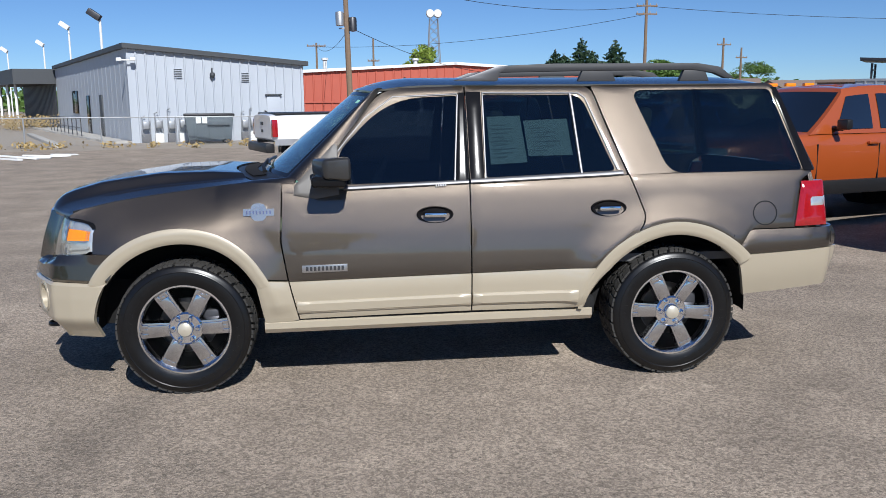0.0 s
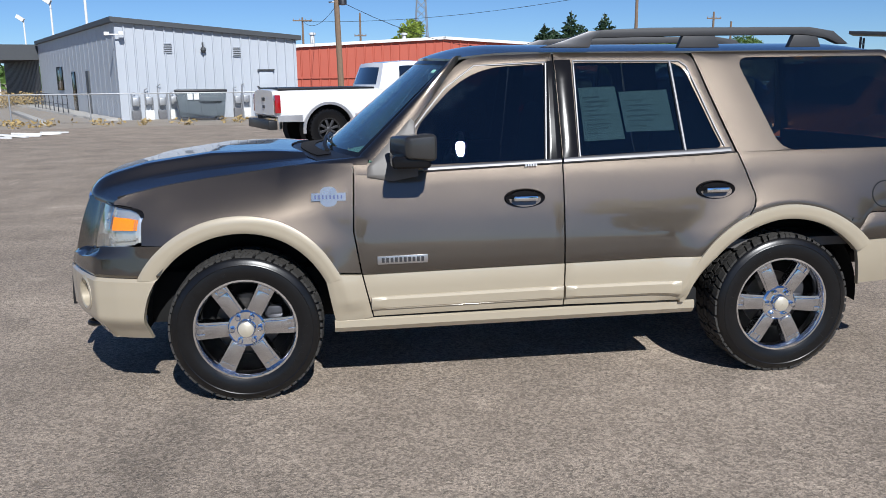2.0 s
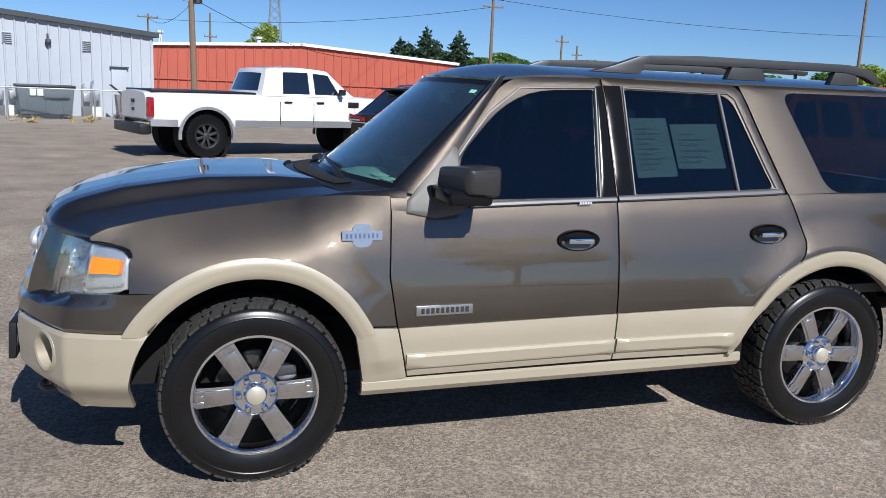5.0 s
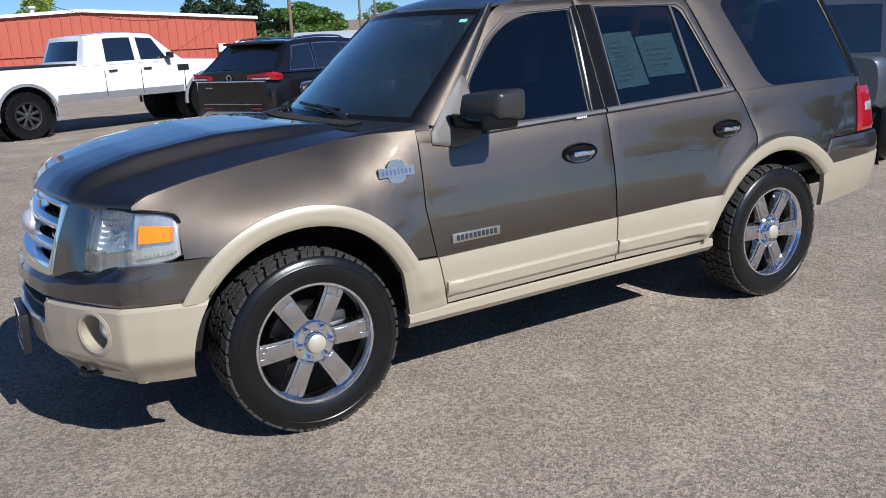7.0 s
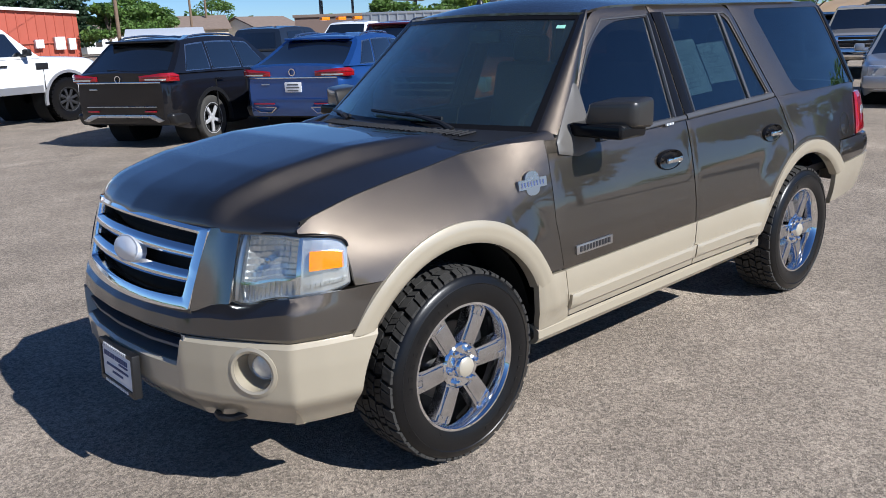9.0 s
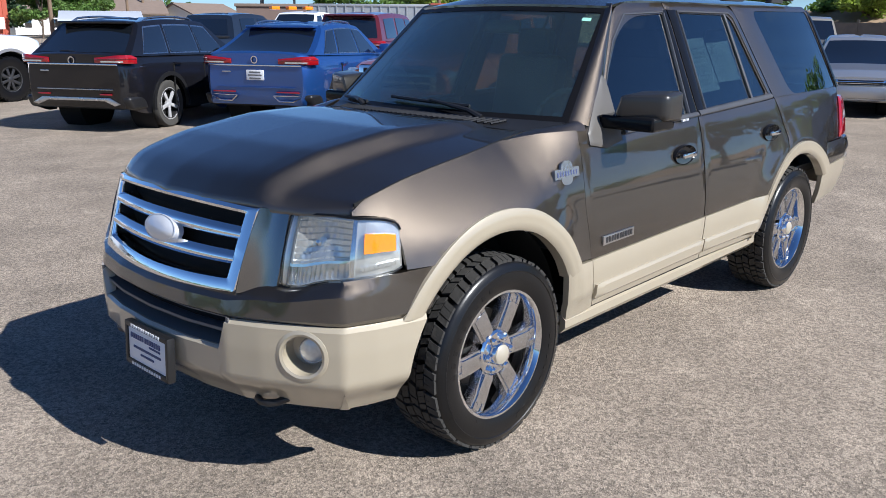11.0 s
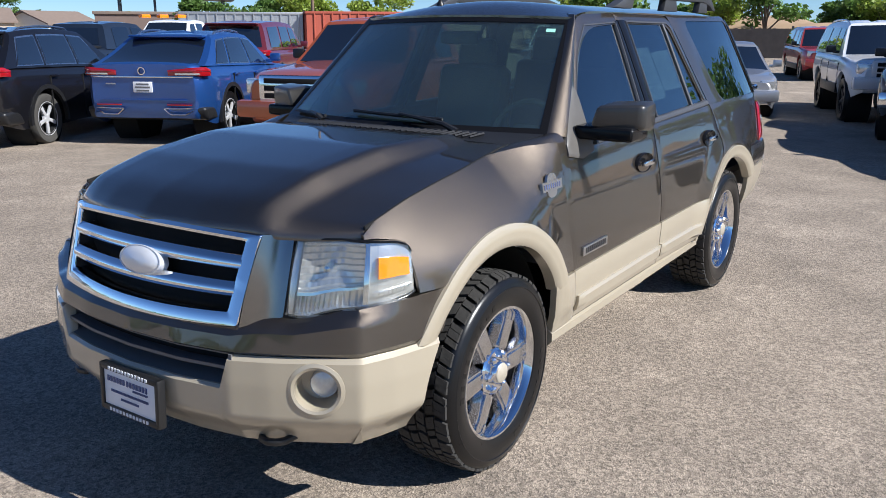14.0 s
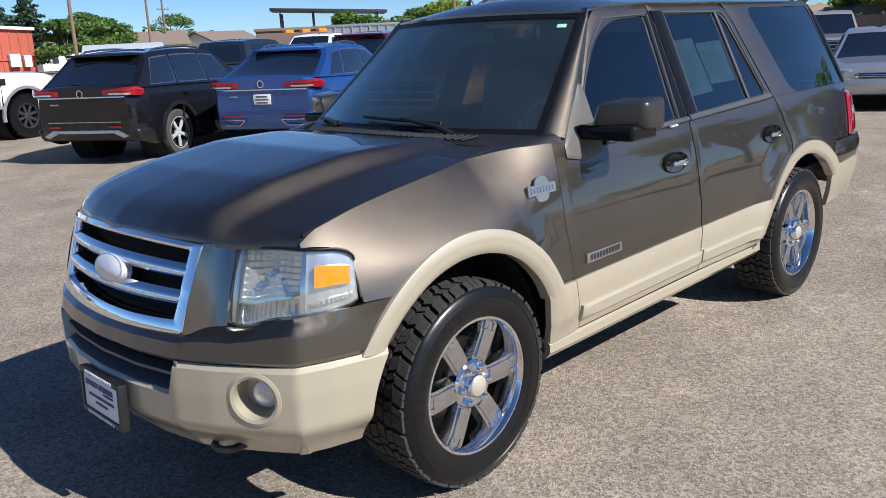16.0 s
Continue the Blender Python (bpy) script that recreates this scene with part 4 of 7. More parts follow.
for side in (-1, 1):
    # front fender above the arch
    def f_low(x):
        return circ(0, 0.40, 0.605)(x) if abs(x) < 0.52 else 0.70
    part("fender", panel(side, lambda z: -0.506, lambda z: f_seam(z) - DOOR_GAP, lambda x: max(0.868 if x < -0.385 else 0.705, f_low(x)), lambda x: soft_tab(ZT, x), 56, 18, edge=0.0), BROWN, suv)
    # doors
    fd = part("front_door", panel(side, lambda z: f_seam(z) + 0.002, lambda z: 1.760, clad_top, belt, 30, 14), BROWN, suv)
    rd = part("rear_door", panel(side, lambda z: 1.768, lambda z: r_seam(z) - DOOR_GAP, clad_top, belt, 30, 18), BROWN, suv)
    # rear quarter
    def q_low(x):
        return max(circ(3.023, 0.40, 0.585)(x), 0.745) if x < 3.40 else lerp(0.80, 0.935, min(1, (x - 3.40) / 0.10))
    part("quarter_panel", panel(side, lambda z: r_seam(z) + 0.002, lambda z: tab([(0.9, 3.78), (1.22, 3.835), (1.3, 3.95)], z), q_low, belt, 44, 16), BROWN, suv)
    # two-tone lower doors with a raised moulding
    low_f = part("lower_cladding", panel(side, lambda z: f_seam(z) + 0.004, lambda z: 1.760, lambda x: tab([(0.7, 0.442), (1.77, 0.462)], x), lambda x: clad_top(x) - 0.004, 24, 6, 0.012, 0.02, 0.008), TAN, fd)
    low_r = part("lower_cladding", panel(side, lambda z: 1.768, lambda z: r_seam(z) - 0.01, lambda x: 0.462, lambda x: clad_top(x) - 0.004, 24, 6, 0.012, 0.02, 0.008), TAN, rd)
    part("door_moulding", panel(side, lambda z: 0.700, lambda z: 1.758, lambda x: tab([(0.7, 0.485), (1.77, 0.505)], x), lambda x: tab([(0.7, 0.560), (1.77, 0.582)], x), 24, 6, 0.032, 0.03, 0.012), TAN, fd)
    part("door_moulding", panel(side, lambda z: 1.770, lambda z: 2.425, lambda x: 0.507, lambda x: tab([(1.77, 0.582), (2.43, 0.590)], x), 20, 6, 0.032, 0.03, 0.012), TAN, rd)
    # arches
    part("arch_moulding", sector(side, 0, 0.40, lambda u: 0.522, lambda u: 0.614, 152, 27, z_end=0.686), TAN, suv, "champagne wheel-arch moulding")
    part("arch_moulding", sector(side, 3.023, 0.40, lambda u: lerp(0.51, 0.56, max(0, (u - 0.75) / 0.25)), lambda u: 0.592, 38, 175), TAN, suv, "champagne wheel-arch moulding")
    part("mud_panel", panel(side, lambda z: tab([(0.36, 0.52), (0.43, 0.505), (0.69, 0.452)], z), lambda z: f_seam(z) - 0.004, lambda x: tab([(0.5, 0.40), (0.72, 0.438)], x), lambda x: 0.694, 10, 8, 0.012, 0.03, 0.006), TAN, suv)
    # sill
    def sill(u, v, o):
        x = lerp(0.47, 2.50, u)
        y, z = [(0.905, 0.452), (0.932, 0.432), (0.932, 0.395), (0.905, 0.365), (0.83, 0.355)][round(v * 4)]
        return Vector((x, side * (y + o), z + tab([(0.5, -0.012), (2.5, 0.01)], x)))
    part("sill", slab(lambda u, v: sill(u, v, 0), lambda u, v: sill(u, v, -0.03), 24, 4), TAN, suv)
    # upper door frames
    gf = [(1.00, 1.262), (0.945, 1.42), (1.275, 1.752), (1.712, 1.772), (1.672, 1.275)]
    of = [(0.80, 1.236), (0.80, 1.275), (1.245, 1.815), (1.760, 1.832), (1.760, 1.252)]
    part("door_frame", ring(side, of, gf, [0.01, 0.1, 0.12, 0.01, 0.01], [0.02, 0.10, 0.22, 0.02, 0.02]), BROWN, fd)
    part("door_glass", panel(side, lambda z: tab([(1.25, 0.93), (1.43, 0.935), (1.77, 1.25)], z), lambda z: tab([(1.26, 1.69), (1.79, 1.73)], z), lambda x: 1.252, lambda x: 1.776, 14, 10, -0.010, 0.004, 0.0), GLASS_SIDE, fd)
    SA, SB = [(0.672, 1.245), (0.74, 1.315), (0.83, 1.405), (0.912, 1.488)], [(0.668, 1.196), (0.80, 1.172), (0.94, 1.195), (0.935, 1.465)]
    def sail(u, v, o):
        a = [Vector(p) for p in SA]
        b = [Vector(p) for p in SB]
        t = u * 3
        i = min(int(t), 2)
        p = a[i].lerp(a[i + 1], t - i).lerp(b[i].lerp(b[i + 1], t - i), v)
        return on_side(p.x + 0.03, p.y + 0.014, side, o - (0.006 if u in (0.0, 1.0) or v in (0.0, 1.0) else 0))
    part("mirror_sail", slab(lambda u, v: sail(u, v, 0.012), lambda u, v: sail(u, v, -0.014), 18, 8), SAIL, fd, "satin grey mirror sail panel")
    gr = [(1.868, 1.288), (1.878, 1.778), (2.505, 1.772), (2.682, 1.318)]
    orr = [(1.768, 1.255), (1.768, 1.833), (2.568, 1.828), (2.748, 1.288)]
    part("door_frame", ring(side, orr, gr, [0.01, 0.01, 0.06, 0.02], [0.02, 0.02, 0.08, 0.03]), BROWN, rd)
    part("door_glass", pane(side, [(1.86, 1.28), (2.47, 1.295), (2.44, 1.79), (1.87, 1.79)]), GLASS_REAR, rd)
    part("vent_glass", pane(side, [(2.47, 1.30), (2.70, 1.31), (2.515, 1.78), (2.44, 1.79)]), GLASS_REAR, rd)
    gq = [(2.992, 1.285), (2.815, 1.800), (3.712, 1.804), (3.862, 1.292)]
    oq = [(2.760, 1.285), (2.578, 1.832), (3.745, 1.840), (3.955, 1.292)]
    part("quarter_frame", ring(side, oq, gq, [0.01, 0.02, 0.04, 0.01], [0.10, 0.08, 0.03, 0.03]), BROWN, suv)
    part("quarter_glass", pane(side, [(2.97, 1.27), (3.875, 1.28), (3.725, 1.81), (2.80, 1.81)], -0.006), GLASS_REAR, suv)
    part("pillar_trim", panel(side, lambda z: tab([(1.28, 3.872), (1.81, 3.722)], z), lambda z: tab([(1.28, 3.945), (1.81, 3.765)], z), lambda x: 1.285, lambda x: 1.815, 5, 10, 0.006, 0.02), GLOSS_B, suv, "gloss black pillar trim")
    # black pillar strips and bright trims
    part("pillar_trim", panel(side, lambda z: tab([(1.25, 1.678), (1.8, 1.720)], z), lambda z: 1.759, lambda x: 1.262, lambda x: 1.79, 6, 10, 0.004, 0.02), GLOSS_B, fd, "gloss black pillar trim")
    part("pillar_trim", panel(side, lambda z: 1.771, lambda z: tab([(1.25, 1.855), (1.8, 1.862)], z), lambda x: 1.272, lambda x: 1.795, 4, 10, 0.004, 0.02), GLOSS_B, rd, "gloss black pillar trim")
    part("belt_trim", ribbon(side, [(1.00, 1.242), (1.758, 1.268)], 0.022, 0.012), TRIM_D, fd, "satin bright belt moulding")
    part("belt_trim", ribbon(side, [(1.77, 1.270), (2.72, 1.304)], 0.026, 0.012), TRIM_D, rd, "satin bright belt moulding")
    part("window_trim", ribbon(side, [(1.672, 1.268), (1.716, 1.778)], 0.012, 0.006), TRIM_D, fd)
    part("window_trim", ribbon(side, [(1.715, 1.782), (1.31, 1.766), (1.135, 1.645), (1.03, 1.53), (0.955, 1.44)], 0.009, 0.004), TRIM_D, fd)
    part("window_trim", ribbon(side, [(1.864, 1.285), (1.874, 1.788), (2.49, 1.783), (2.53, 1.755), (2.60, 1.57), (2.692, 1.325)], 0.012, 0.005), TRIM_D, rd)
    part("window_divider", ribbon(side, [(2.468, 1.300), (2.436, 1.785)], 0.018, 0.004), TRIM_D, rd)
    # A pillar between windshield and door
    def apil(u, v, o):
        a = Vector((lerp(0.622, 1.148, u), lerp(0.798, 0.640, u), lerp(1.288, 1.796, u)))
        zb_ = lerp(1.268, 1.822, u)
        xb_ = tab([(1.268, 0.79), (1.822, 1.25)], zb_)
        b = on_side(xb_, zb_, 1)
        p = a.lerp(b, v)
        bulge = 0.018 * math.sin(math.pi * v)
        return Vector((p.x - bulge * 0.5, side * (p.y + bulge + o), p.z + bulge * 0.4))
    part("windshield_pillar", slab(lambda u, v: apil(u, v, 0), lambda u, v: apil(u, v, -0.03), 18, 6), BROWN, suv)
    part("pillar_foot", panel(side, lambda z: 0.628, lambda z: 0.80, lambda x: 1.218, lambda x: tab([(0.62, 1.272), (0.80, 1.282)], x), 8, 4, 0.0, 0.02, 0.002), BROWN, suv)
    # handles: a dished chrome-edged cup with a bar
    for hx, hz, door in ((1.513, 1.061, fd), (2.592, 1.080, rd)):
        y = W(hx, hz)
        cup = lathe([(0.001, -0.004), (0.085, -0.004), (0.100, 0.004), (0.108, 0.010), (0.112, 0.004), (0.114, -0.01)], 32)
        for v in cup.verts:
            v.co.z *= 0.46
            v.co.y *= side
        bmesh.ops.translate(cup, vec=(hx, side * y, hz), verts=cup.verts)
        hd = part("handle_cup", cup, GLOSS_B, door, "dark recessed handle cup")
        bar = box(0.135, 0.03, 0.028, 0.010, (hx, side * (y + 0.024), hz + 0.002))
        part("door_handle", bar, CHROME, hd, "chrome pull handle")
    # wing mirror
    mh = box(0.185, 0.225, 0.140, 0.032, (0, 0, 0), seg=3)
    for v in mh.verts:
        o = v.co.y * side / 0.1125
        v.co.x += 0.040 * o * (1 if v.co.x < 0 else 0.25)
        v.co.z *= 0.92 + 0.08 * o
        if v.co.x < 0:
            v.co.z *= 0.86
        v.co.y -= side * 0.020 * (v.co.z > 0) * (o < 0) * -1
    bmesh.ops.translate(mh, vec=(0.912, side * 1.040, 1.362), verts=mh.verts)
    mir = part("wing_mirror", mh, MIRROR_H, fd, "black wing mirror")
    arm = box(0.20, 0.29, 0.064, 0.024, (0.885, side * 0.985, 1.288), seg=3)
    part("mirror_arm", arm, GLOSS_B, mir)
    part("mirror_glass", box(0.006, 0.175, 0.11, 0.002, (1.006, side * 1.045, 1.362)), CHROME, mir)
    # oval badge and name plate, lettering as plain bars
    ob = bmesh.new()
    prism(rounded([(-0.045, 0.055), (0.045, 0.055), (0.045, -0.05), (-0.045, -0.05)], 0.04), 0.012, bm=ob)
    prism([(-0.09, 0.022), (0.09, 0.022), (0.09, -0.02), (-0.09, -0.02)], 0.014, bm=ob)
    y = W(0.461, 1.095)
    mx = Matrix.Translation((0.461, side * (y + 0.004), 1.094)) @ Matrix.Rotation(radians(side * 8), 4, "X")
    bmesh.ops.transform(ob, matrix=mx, verts=ob.verts)
    bd = part("emblem", ob, SATIN, suv, "satin metal oval emblem")
    bars = bmesh.new()
    for k in range(8):
        prism([(-0.073 + k * 0.0195, 0.011), (-0.065 + k * 0.0195, 0.011), (-0.065 + k * 0.0195, -0.010), (-0.073 + k * 0.0195, -0.010)], 0.016, bm=bars)
    bmesh.ops.transform(bars, matrix=mx, verts=bars.verts)
    tagged(part("emblem_lettering", bars, NAVY, bd), kind="stuff")
    y = W(0.845, 0.755) + 0.004
    nb = part("name_badge", box(0.27, 0.010, 0.044, 0.003, (0.842, side * y, 0.755), Matrix.Rotation(radians(-0.8), 3, "Y")), SATIN, fd, "satin metal name badge")
    bars = bmesh.new()
    for k in range(10):
        box(0.015, 0.012, 0.026, 0.0, (0.737 + k * 0.0235, side * (y + 0.001), 0.755 + k * 0.0003), bm=bars)
    tagged(part("badge_lettering", bars, STEEL_D, nb), kind="stuff")
    # fuel flap (driver's side) and small bump marker
    if side < 0:
        def flap(u, v, o):
            a = 2 * math.pi * u
            r = lerp(0.070, 0.077, v)
            return on_side(3.585 + r * math.cos(a), 1.03 + r * math.sin(a), side, o)
        part("fuel_flap_gap", slab(lambda u, v: flap(u, v, 0.0015), lambda u, v: flap(u, v, -0.01), 36, 1, True), DARKIN, suv)
        for k in range(5):
            part("belt_mark", box(0.008, 0.010, 0.010, 0.0, (1.525 + 0.014 * k, side * (W(1.58, 1.245) + 0.013), 1.2345 + 0.0005 * k)), WHITE, fd)
    # tail lamp
    tl = part("tail_lamp", panel(side, lambda z: tab([(0.94, 3.782), (1.22, 3.84)], z), lambda z: tab([(0.94, 4.02), (1.22, 4.0)], z), lambda x: 0.942, lambda x: 1.222, 10, 10, 0.016, 0.05, 0.012), RED_L, suv, "red tail lamp with white reversing light")
    part("reversing_light", panel(side, lambda z: 3.885, lambda z: 4.0, lambda x: 1.062, lambda x: 1.128, 6, 4, 0.020, 0.02, 0.006), CLEAR_L, tl)
    # roof rail
    rail = bmesh.new()
    prism([(1.90, 1.905), (2.00, 1.955), (2.3, 1.967), (3.25, 1.968), (3.40, 1.945), (3.50, 1.872), (3.44, 1.872), (3.36, 1.905), (3.22, 1.925), (2.60, 1.922), (2.0, 1.912)], 0.055, at=(0, side * 0.605, 0), bevel=0.008, bm=rail)
    for x0, x1 in ((2.49, 2.68), (3.16, 3.30)):
        prism([(x0, 1.925), (x1, 1.925), (x1 + 0.03, 1.855), (x0 - 0.03, 1.855)], 0.045, at=(0, side * 0.605, 0), bevel=0.006, bm=rail)
    rl = part("roof_rail", rail, RAIL_G, suv, "dark grey roof rail")
    ft = bmesh.new()
    prism([(1.66, 1.862), (1.78, 1.895), (1.93, 1.948), (2.02, 1.955), (1.96, 1.912), (1.94, 1.858)], 0.06, at=(0, side * 0.605, 0), bevel=0.008, bm=ft)
    part("rail_foot", ft, TRIM_D, rl, "satin silver rail foot")

# roof
def roof_pt(u, v, o):
    q = lerp(-1, 1, v)
    xf = 1.040 + 0.11 * q * q
    x = lerp(xf, 3.80 - 0.02 * q * q, u)
    edge = W(max(x, 1.25), 1.838)
    crown = 1.838 + 0.058 * (1 - q * q)
    front = max(0, 1 - (x - xf) / 0.42) ** 2
    z = lerp(crown, 1.817 - 0.014 * q * q, front) - 0.05 * max(0, 1 - (3.80 - x) / 0.3) ** 2 * (1 - 0.55 * abs(q))
    y = q * lerp(0.635, edge, min(1, (x - xf) / 0.25))
    return Vector((x, y, z + o))
part("roof", slab(lambda u, v: roof_pt(u, v, 0), lambda u, v: roof_pt(u, v, -0.012), 40, 22), BROWN, suv)
part("aerial_base", lathe([(0.028, 0.0), (0.022, 0.025), (0.012, 0.045), (0.004, 0.05)], 14, "z", at=(1.42, 0.33, 1.86)), PLASTIC, suv)

# windshield
def ws(q, v, o=0.0):
    x = lerp(0.622 - 0.20 * (1 - q * q), 1.150 - 0.11 * (1 - q * q), v)
    y = q * lerp(0.798, 0.640, v)
    z = lerp(1.298 - 0.008 * q * q, 1.808 - 0.015 * q * q, v)
    return Vector((x - 0.7 * o, y, z + 0.7 * o))
part("windshield", slab(lambda u, v: ws(lerp(-0.985, 0.985, u), lerp(0.02, 0.985, v), -0.004), lambda u, v: ws(lerp(-0.985, 0.985, u), lerp(0.02, 0.985, v), -0.009), 20, 10), GLASS_WS, suv)
for q0, q1, v0, v1 in ((-0.995, -0.955, 0.0, 0.99), (0.955, 0.995, 0.0, 0.99), (-0.99, 0.99, 0.955, 0.992), (-0.99, 0.99, -0.01, 0.045)):
    part("windshield_seal", slab(lambda u, v: ws(lerp(q0, q1, u), lerp(v0, v1, v), -0.001), lambda u, v: ws(lerp(q0, q1, u), lerp(v0, v1, v), -0.012), 16, 8), GLOSS_B, suv)
part("sticker", slab(lambda u, v: ws(lerp(-0.90, -0.835, u), lerp(0.875, 0.905, v), -0.0025), lambda u, v: ws(lerp(-0.90, -0.835, u), lerp(0.875, 0.905, v), -0.0035), 2, 2), GREEN_S, suv, "pale green windshield sticker")

LAMP_LOW = [(0.0, 0.585, -0.838), (0.40, 0.71, -0.785), (0.64, 0.80, -0.728), (0.74, 0.842, -0.682), (0.80, 0.868, -0.645), (1.0, 0.907, -0.523)]
LAMP_TOP = [(0.0, 0.588, -0.768), (0.40, 0.705, -0.712), (0.64, 0.785, -0.672), (0.74, 0.822, -0.642), (0.80, 0.842, -0.610), (1.0, 0.878, -0.503)]
LAMP_Z0 = [(0, 0.819), (0.12, 0.809), (0.26, 0.812), (0.40, 0.830), (0.52, 0.843), (0.75, 0.852), (0.94, 0.868), (1, 0.884)]
LAMP_Z1 = [(0, 1.066), (0.5, 1.069), (0.75, 1.062), (0.88, 1.053), (0.96, 1.038), (1, 1.010)]
def lamp_pt(u, v, o, side):
    def row(t):
        return [(tab([(p[0], p[1]) for p in t], u + d), tab([(p[0], p[2]) for p in t], u + d)) for d in (-0.025, 0.025)]
    a, b = row(LAMP_LOW), row(LAMP_TOP)
    ya, xa = (a[0][0] + a[1][0]) / 2, (a[0][1] + a[1][1]) / 2
    yb, xb = (b[0][0] + b[1][0]) / 2, (b[0][1] + b[1][1]) / 2
    bulge = 0.010 * math.sin(math.pi * v)
    d = Vector((-0.75, 0.66 * side, 0.12)).normalized()
    rim = 0.006 if u in (0.0, 1.0) or v in (0.0, 1.0) else 0
    return Vector((lerp(xa, xb, v), side * lerp(ya, yb, v), lerp(tab(LAMP_Z0, u), tab(LAMP_Z1, u), v))) + d * (o - rim + bulge)

# hood with raised centre
ZC = [(-0.97, 1.09), (-0.945, 1.125), (-0.92, 1.150), (-0.87, 1.182), (-0.8, 1.206), (-0.6, 1.256), (-0.2, 1.306), (0.13, 1.312), (0.35, 1.298), (0.55, 1.278)]
HOOD_LIP = [(0, -0.925), (0.25, -0.905), (0.4, -0.876), (0.515, -0.838), (0.588, -0.782), (0.69, -0.716), (0.776, -0.652), (0.82, -0.62)]
def hood_pt(u, v, o):
    q = lerp(-1, 1, v)
    xf = soft_tab(HOOD_LIP, abs(q) * 0.785, 0.02)
    xr = 0.235 + 0.20 * q * q
    x = lerp(xf, xr, u ** 1.25)
    back = x - (xf + 0.962)
    zc = soft_tab(ZC, lerp(back, x, min(1, u * 1.5)), 0.02)
    ze = soft_tab(ZT, max(x, -0.75)) - 0.002
    qi = tab([(-0.9, 0.60), (-0.3, 0.635), (0.2, 0.675), (0.45, 0.66)], x)
    g = soft_tab([(0, 0.0), (qi - 0.12, 0.012), (qi, 0.045), (qi + 0.10, tab([(-0.75, 0.5), (-0.4, 0.60), (0.45, 0.66)], x)), (1.0, 1.0)], abs(q), 0.008)
    lip = max(0.0, 1 - u / 0.10)
    ze -= 0.016 * lip ** 2
    y = q * soft_tab(YH, x)
    return Vector((x, y * (1 - 0.006), lerp(zc, ze, g) + o))
lamp_top = lambda x: tab([(-0.66, 1.070), (-0.61, 1.066), (-0.56, 1.057), (-0.53, 1.045), (-0.505, 1.022), (-0.495, 0.99)], x)
for side in (-1, 1):
    part("fender_tip", panel(side, lambda z: -0.655, lambda z: -0.493, lambda x: lamp_top(x), lambda x: soft_tab(ZT, x) - 0.017 * max(0, 1 - (x + 0.645) / 0.07) ** 1.5, 16, 18, 0.0, 0.012, 0.0), BROWN, suv)
    def shoulder(u, v, o):
        x = lerp(0.20, 0.70, u)
        a = on_side(x, soft_tab(ZT, min(x, 0.62)) - 0.003, 1)
        b = Vector((x, tab([(0.2, 0.73), (0.43, 0.712), (0.60, 0.79), (0.7, 0.80)], x), tab([(0.2, 1.236), (0.43, 1.264), (0.62, 1.292), (0.7, 1.305)], x)))
        p = a.lerp(b, v)
        return Vector((p.x, side * p.y, p.z + 0.012 * min(1, u * 2) * math.sin(math.pi * v) - 0.004 * max(0, 1 - u * 4) + o))
    part("fender_shoulder", slab(lambda u, v: shoulder(u, v, 0), lambda u, v: shoulder(u, v, -0.015), 20, 8), BROWN, suv)
part("hood", slab(lambda u, v: hood_pt(u, v, 0), lambda u, v: hood_pt(u, v, -0.02), 40, 96), BROWN, suv, sharp=50)

for side in (-1, 1):
    def shut(u, v, o):
        x = lerp(-0.636, 0.40, u)
        y = soft_tab(YH, x) * 0.994 + lerp(-0.004, 0.005, v)
        return Vector((x, side * y, soft_tab(ZT, max(x, -0.75)) + 0.0015 + o))
    part("hood_gap", slab(lambda u, v: shut(u, v, 0), lambda u, v: shut(u, v, -0.012), 40, 1), DARKIN, suv)

# cowl, wipers
def cowl(u, v):
    q = lerp(-1, 1, u)
    a = Vector((0.245 + 0.20 * q * q, q * 0.715, 1.302 - 0.042 * q * q))
    b = ws(q * 0.99, 0.02)
    p = a.lerp(b, v)
    return p + Vector((0, 0, -0.006 - 0.006 * math.sin(math.pi * v)))
cw = part("cowl", slab(cowl, lambda u, v: cowl(u, v) - Vector((0, 0, 0.03)), 24, 5), PLASTIC, suv, "black louvred cowl")
bm = bmesh.new()
for k in range(34):
    y = -0.52 + k * 0.031
    p, r = cowl((y / 0.72 + 1) / 2, 0.25), cowl((y / 0.72 + 1) / 2, 0.7)
    tube([p + Vector((0, 0, 0.006)), r + Vector((0, 0, 0.006))], 0.006, 4, bm)
part("cowl_louvre", bm, PLASTIC, cw)
def on_ws(y, v, o=0.02):
    yy = y
    q = yy / lerp(0.798, 0.640, v)
    return ws(q, v, o)
for pivot, tip, mid in (((-0.42, -0.02), (0.20, 0.10), (-0.10, 0.075)), ((0.40, -0.01), (0.70, 0.05), (0.52, 0.03))):
    wi = part("wiper", tube([on_ws(pivot[0], pivot[1], 0.012), on_ws(lerp(pivot[0], mid[0], 0.2), lerp(pivot[1], mid[1], 0.3), 0.035), on_ws(mid[0], mid[1], 0.03)], [0.017, 0.013, 0.008], 8), PLASTIC, suv, "black wiper arm")
    b0, b1 = lerp(mid[0], tip[0], -0.75), tip[0]
    part("wiper_blade", tube([on_ws(lerp(b0, b1, k / 6), mid[1] + (tip[1] - mid[1]) * (k / 6 - 0.45), 0.016) for k in range(7)], 0.009, 6), PLASTIC, wi)

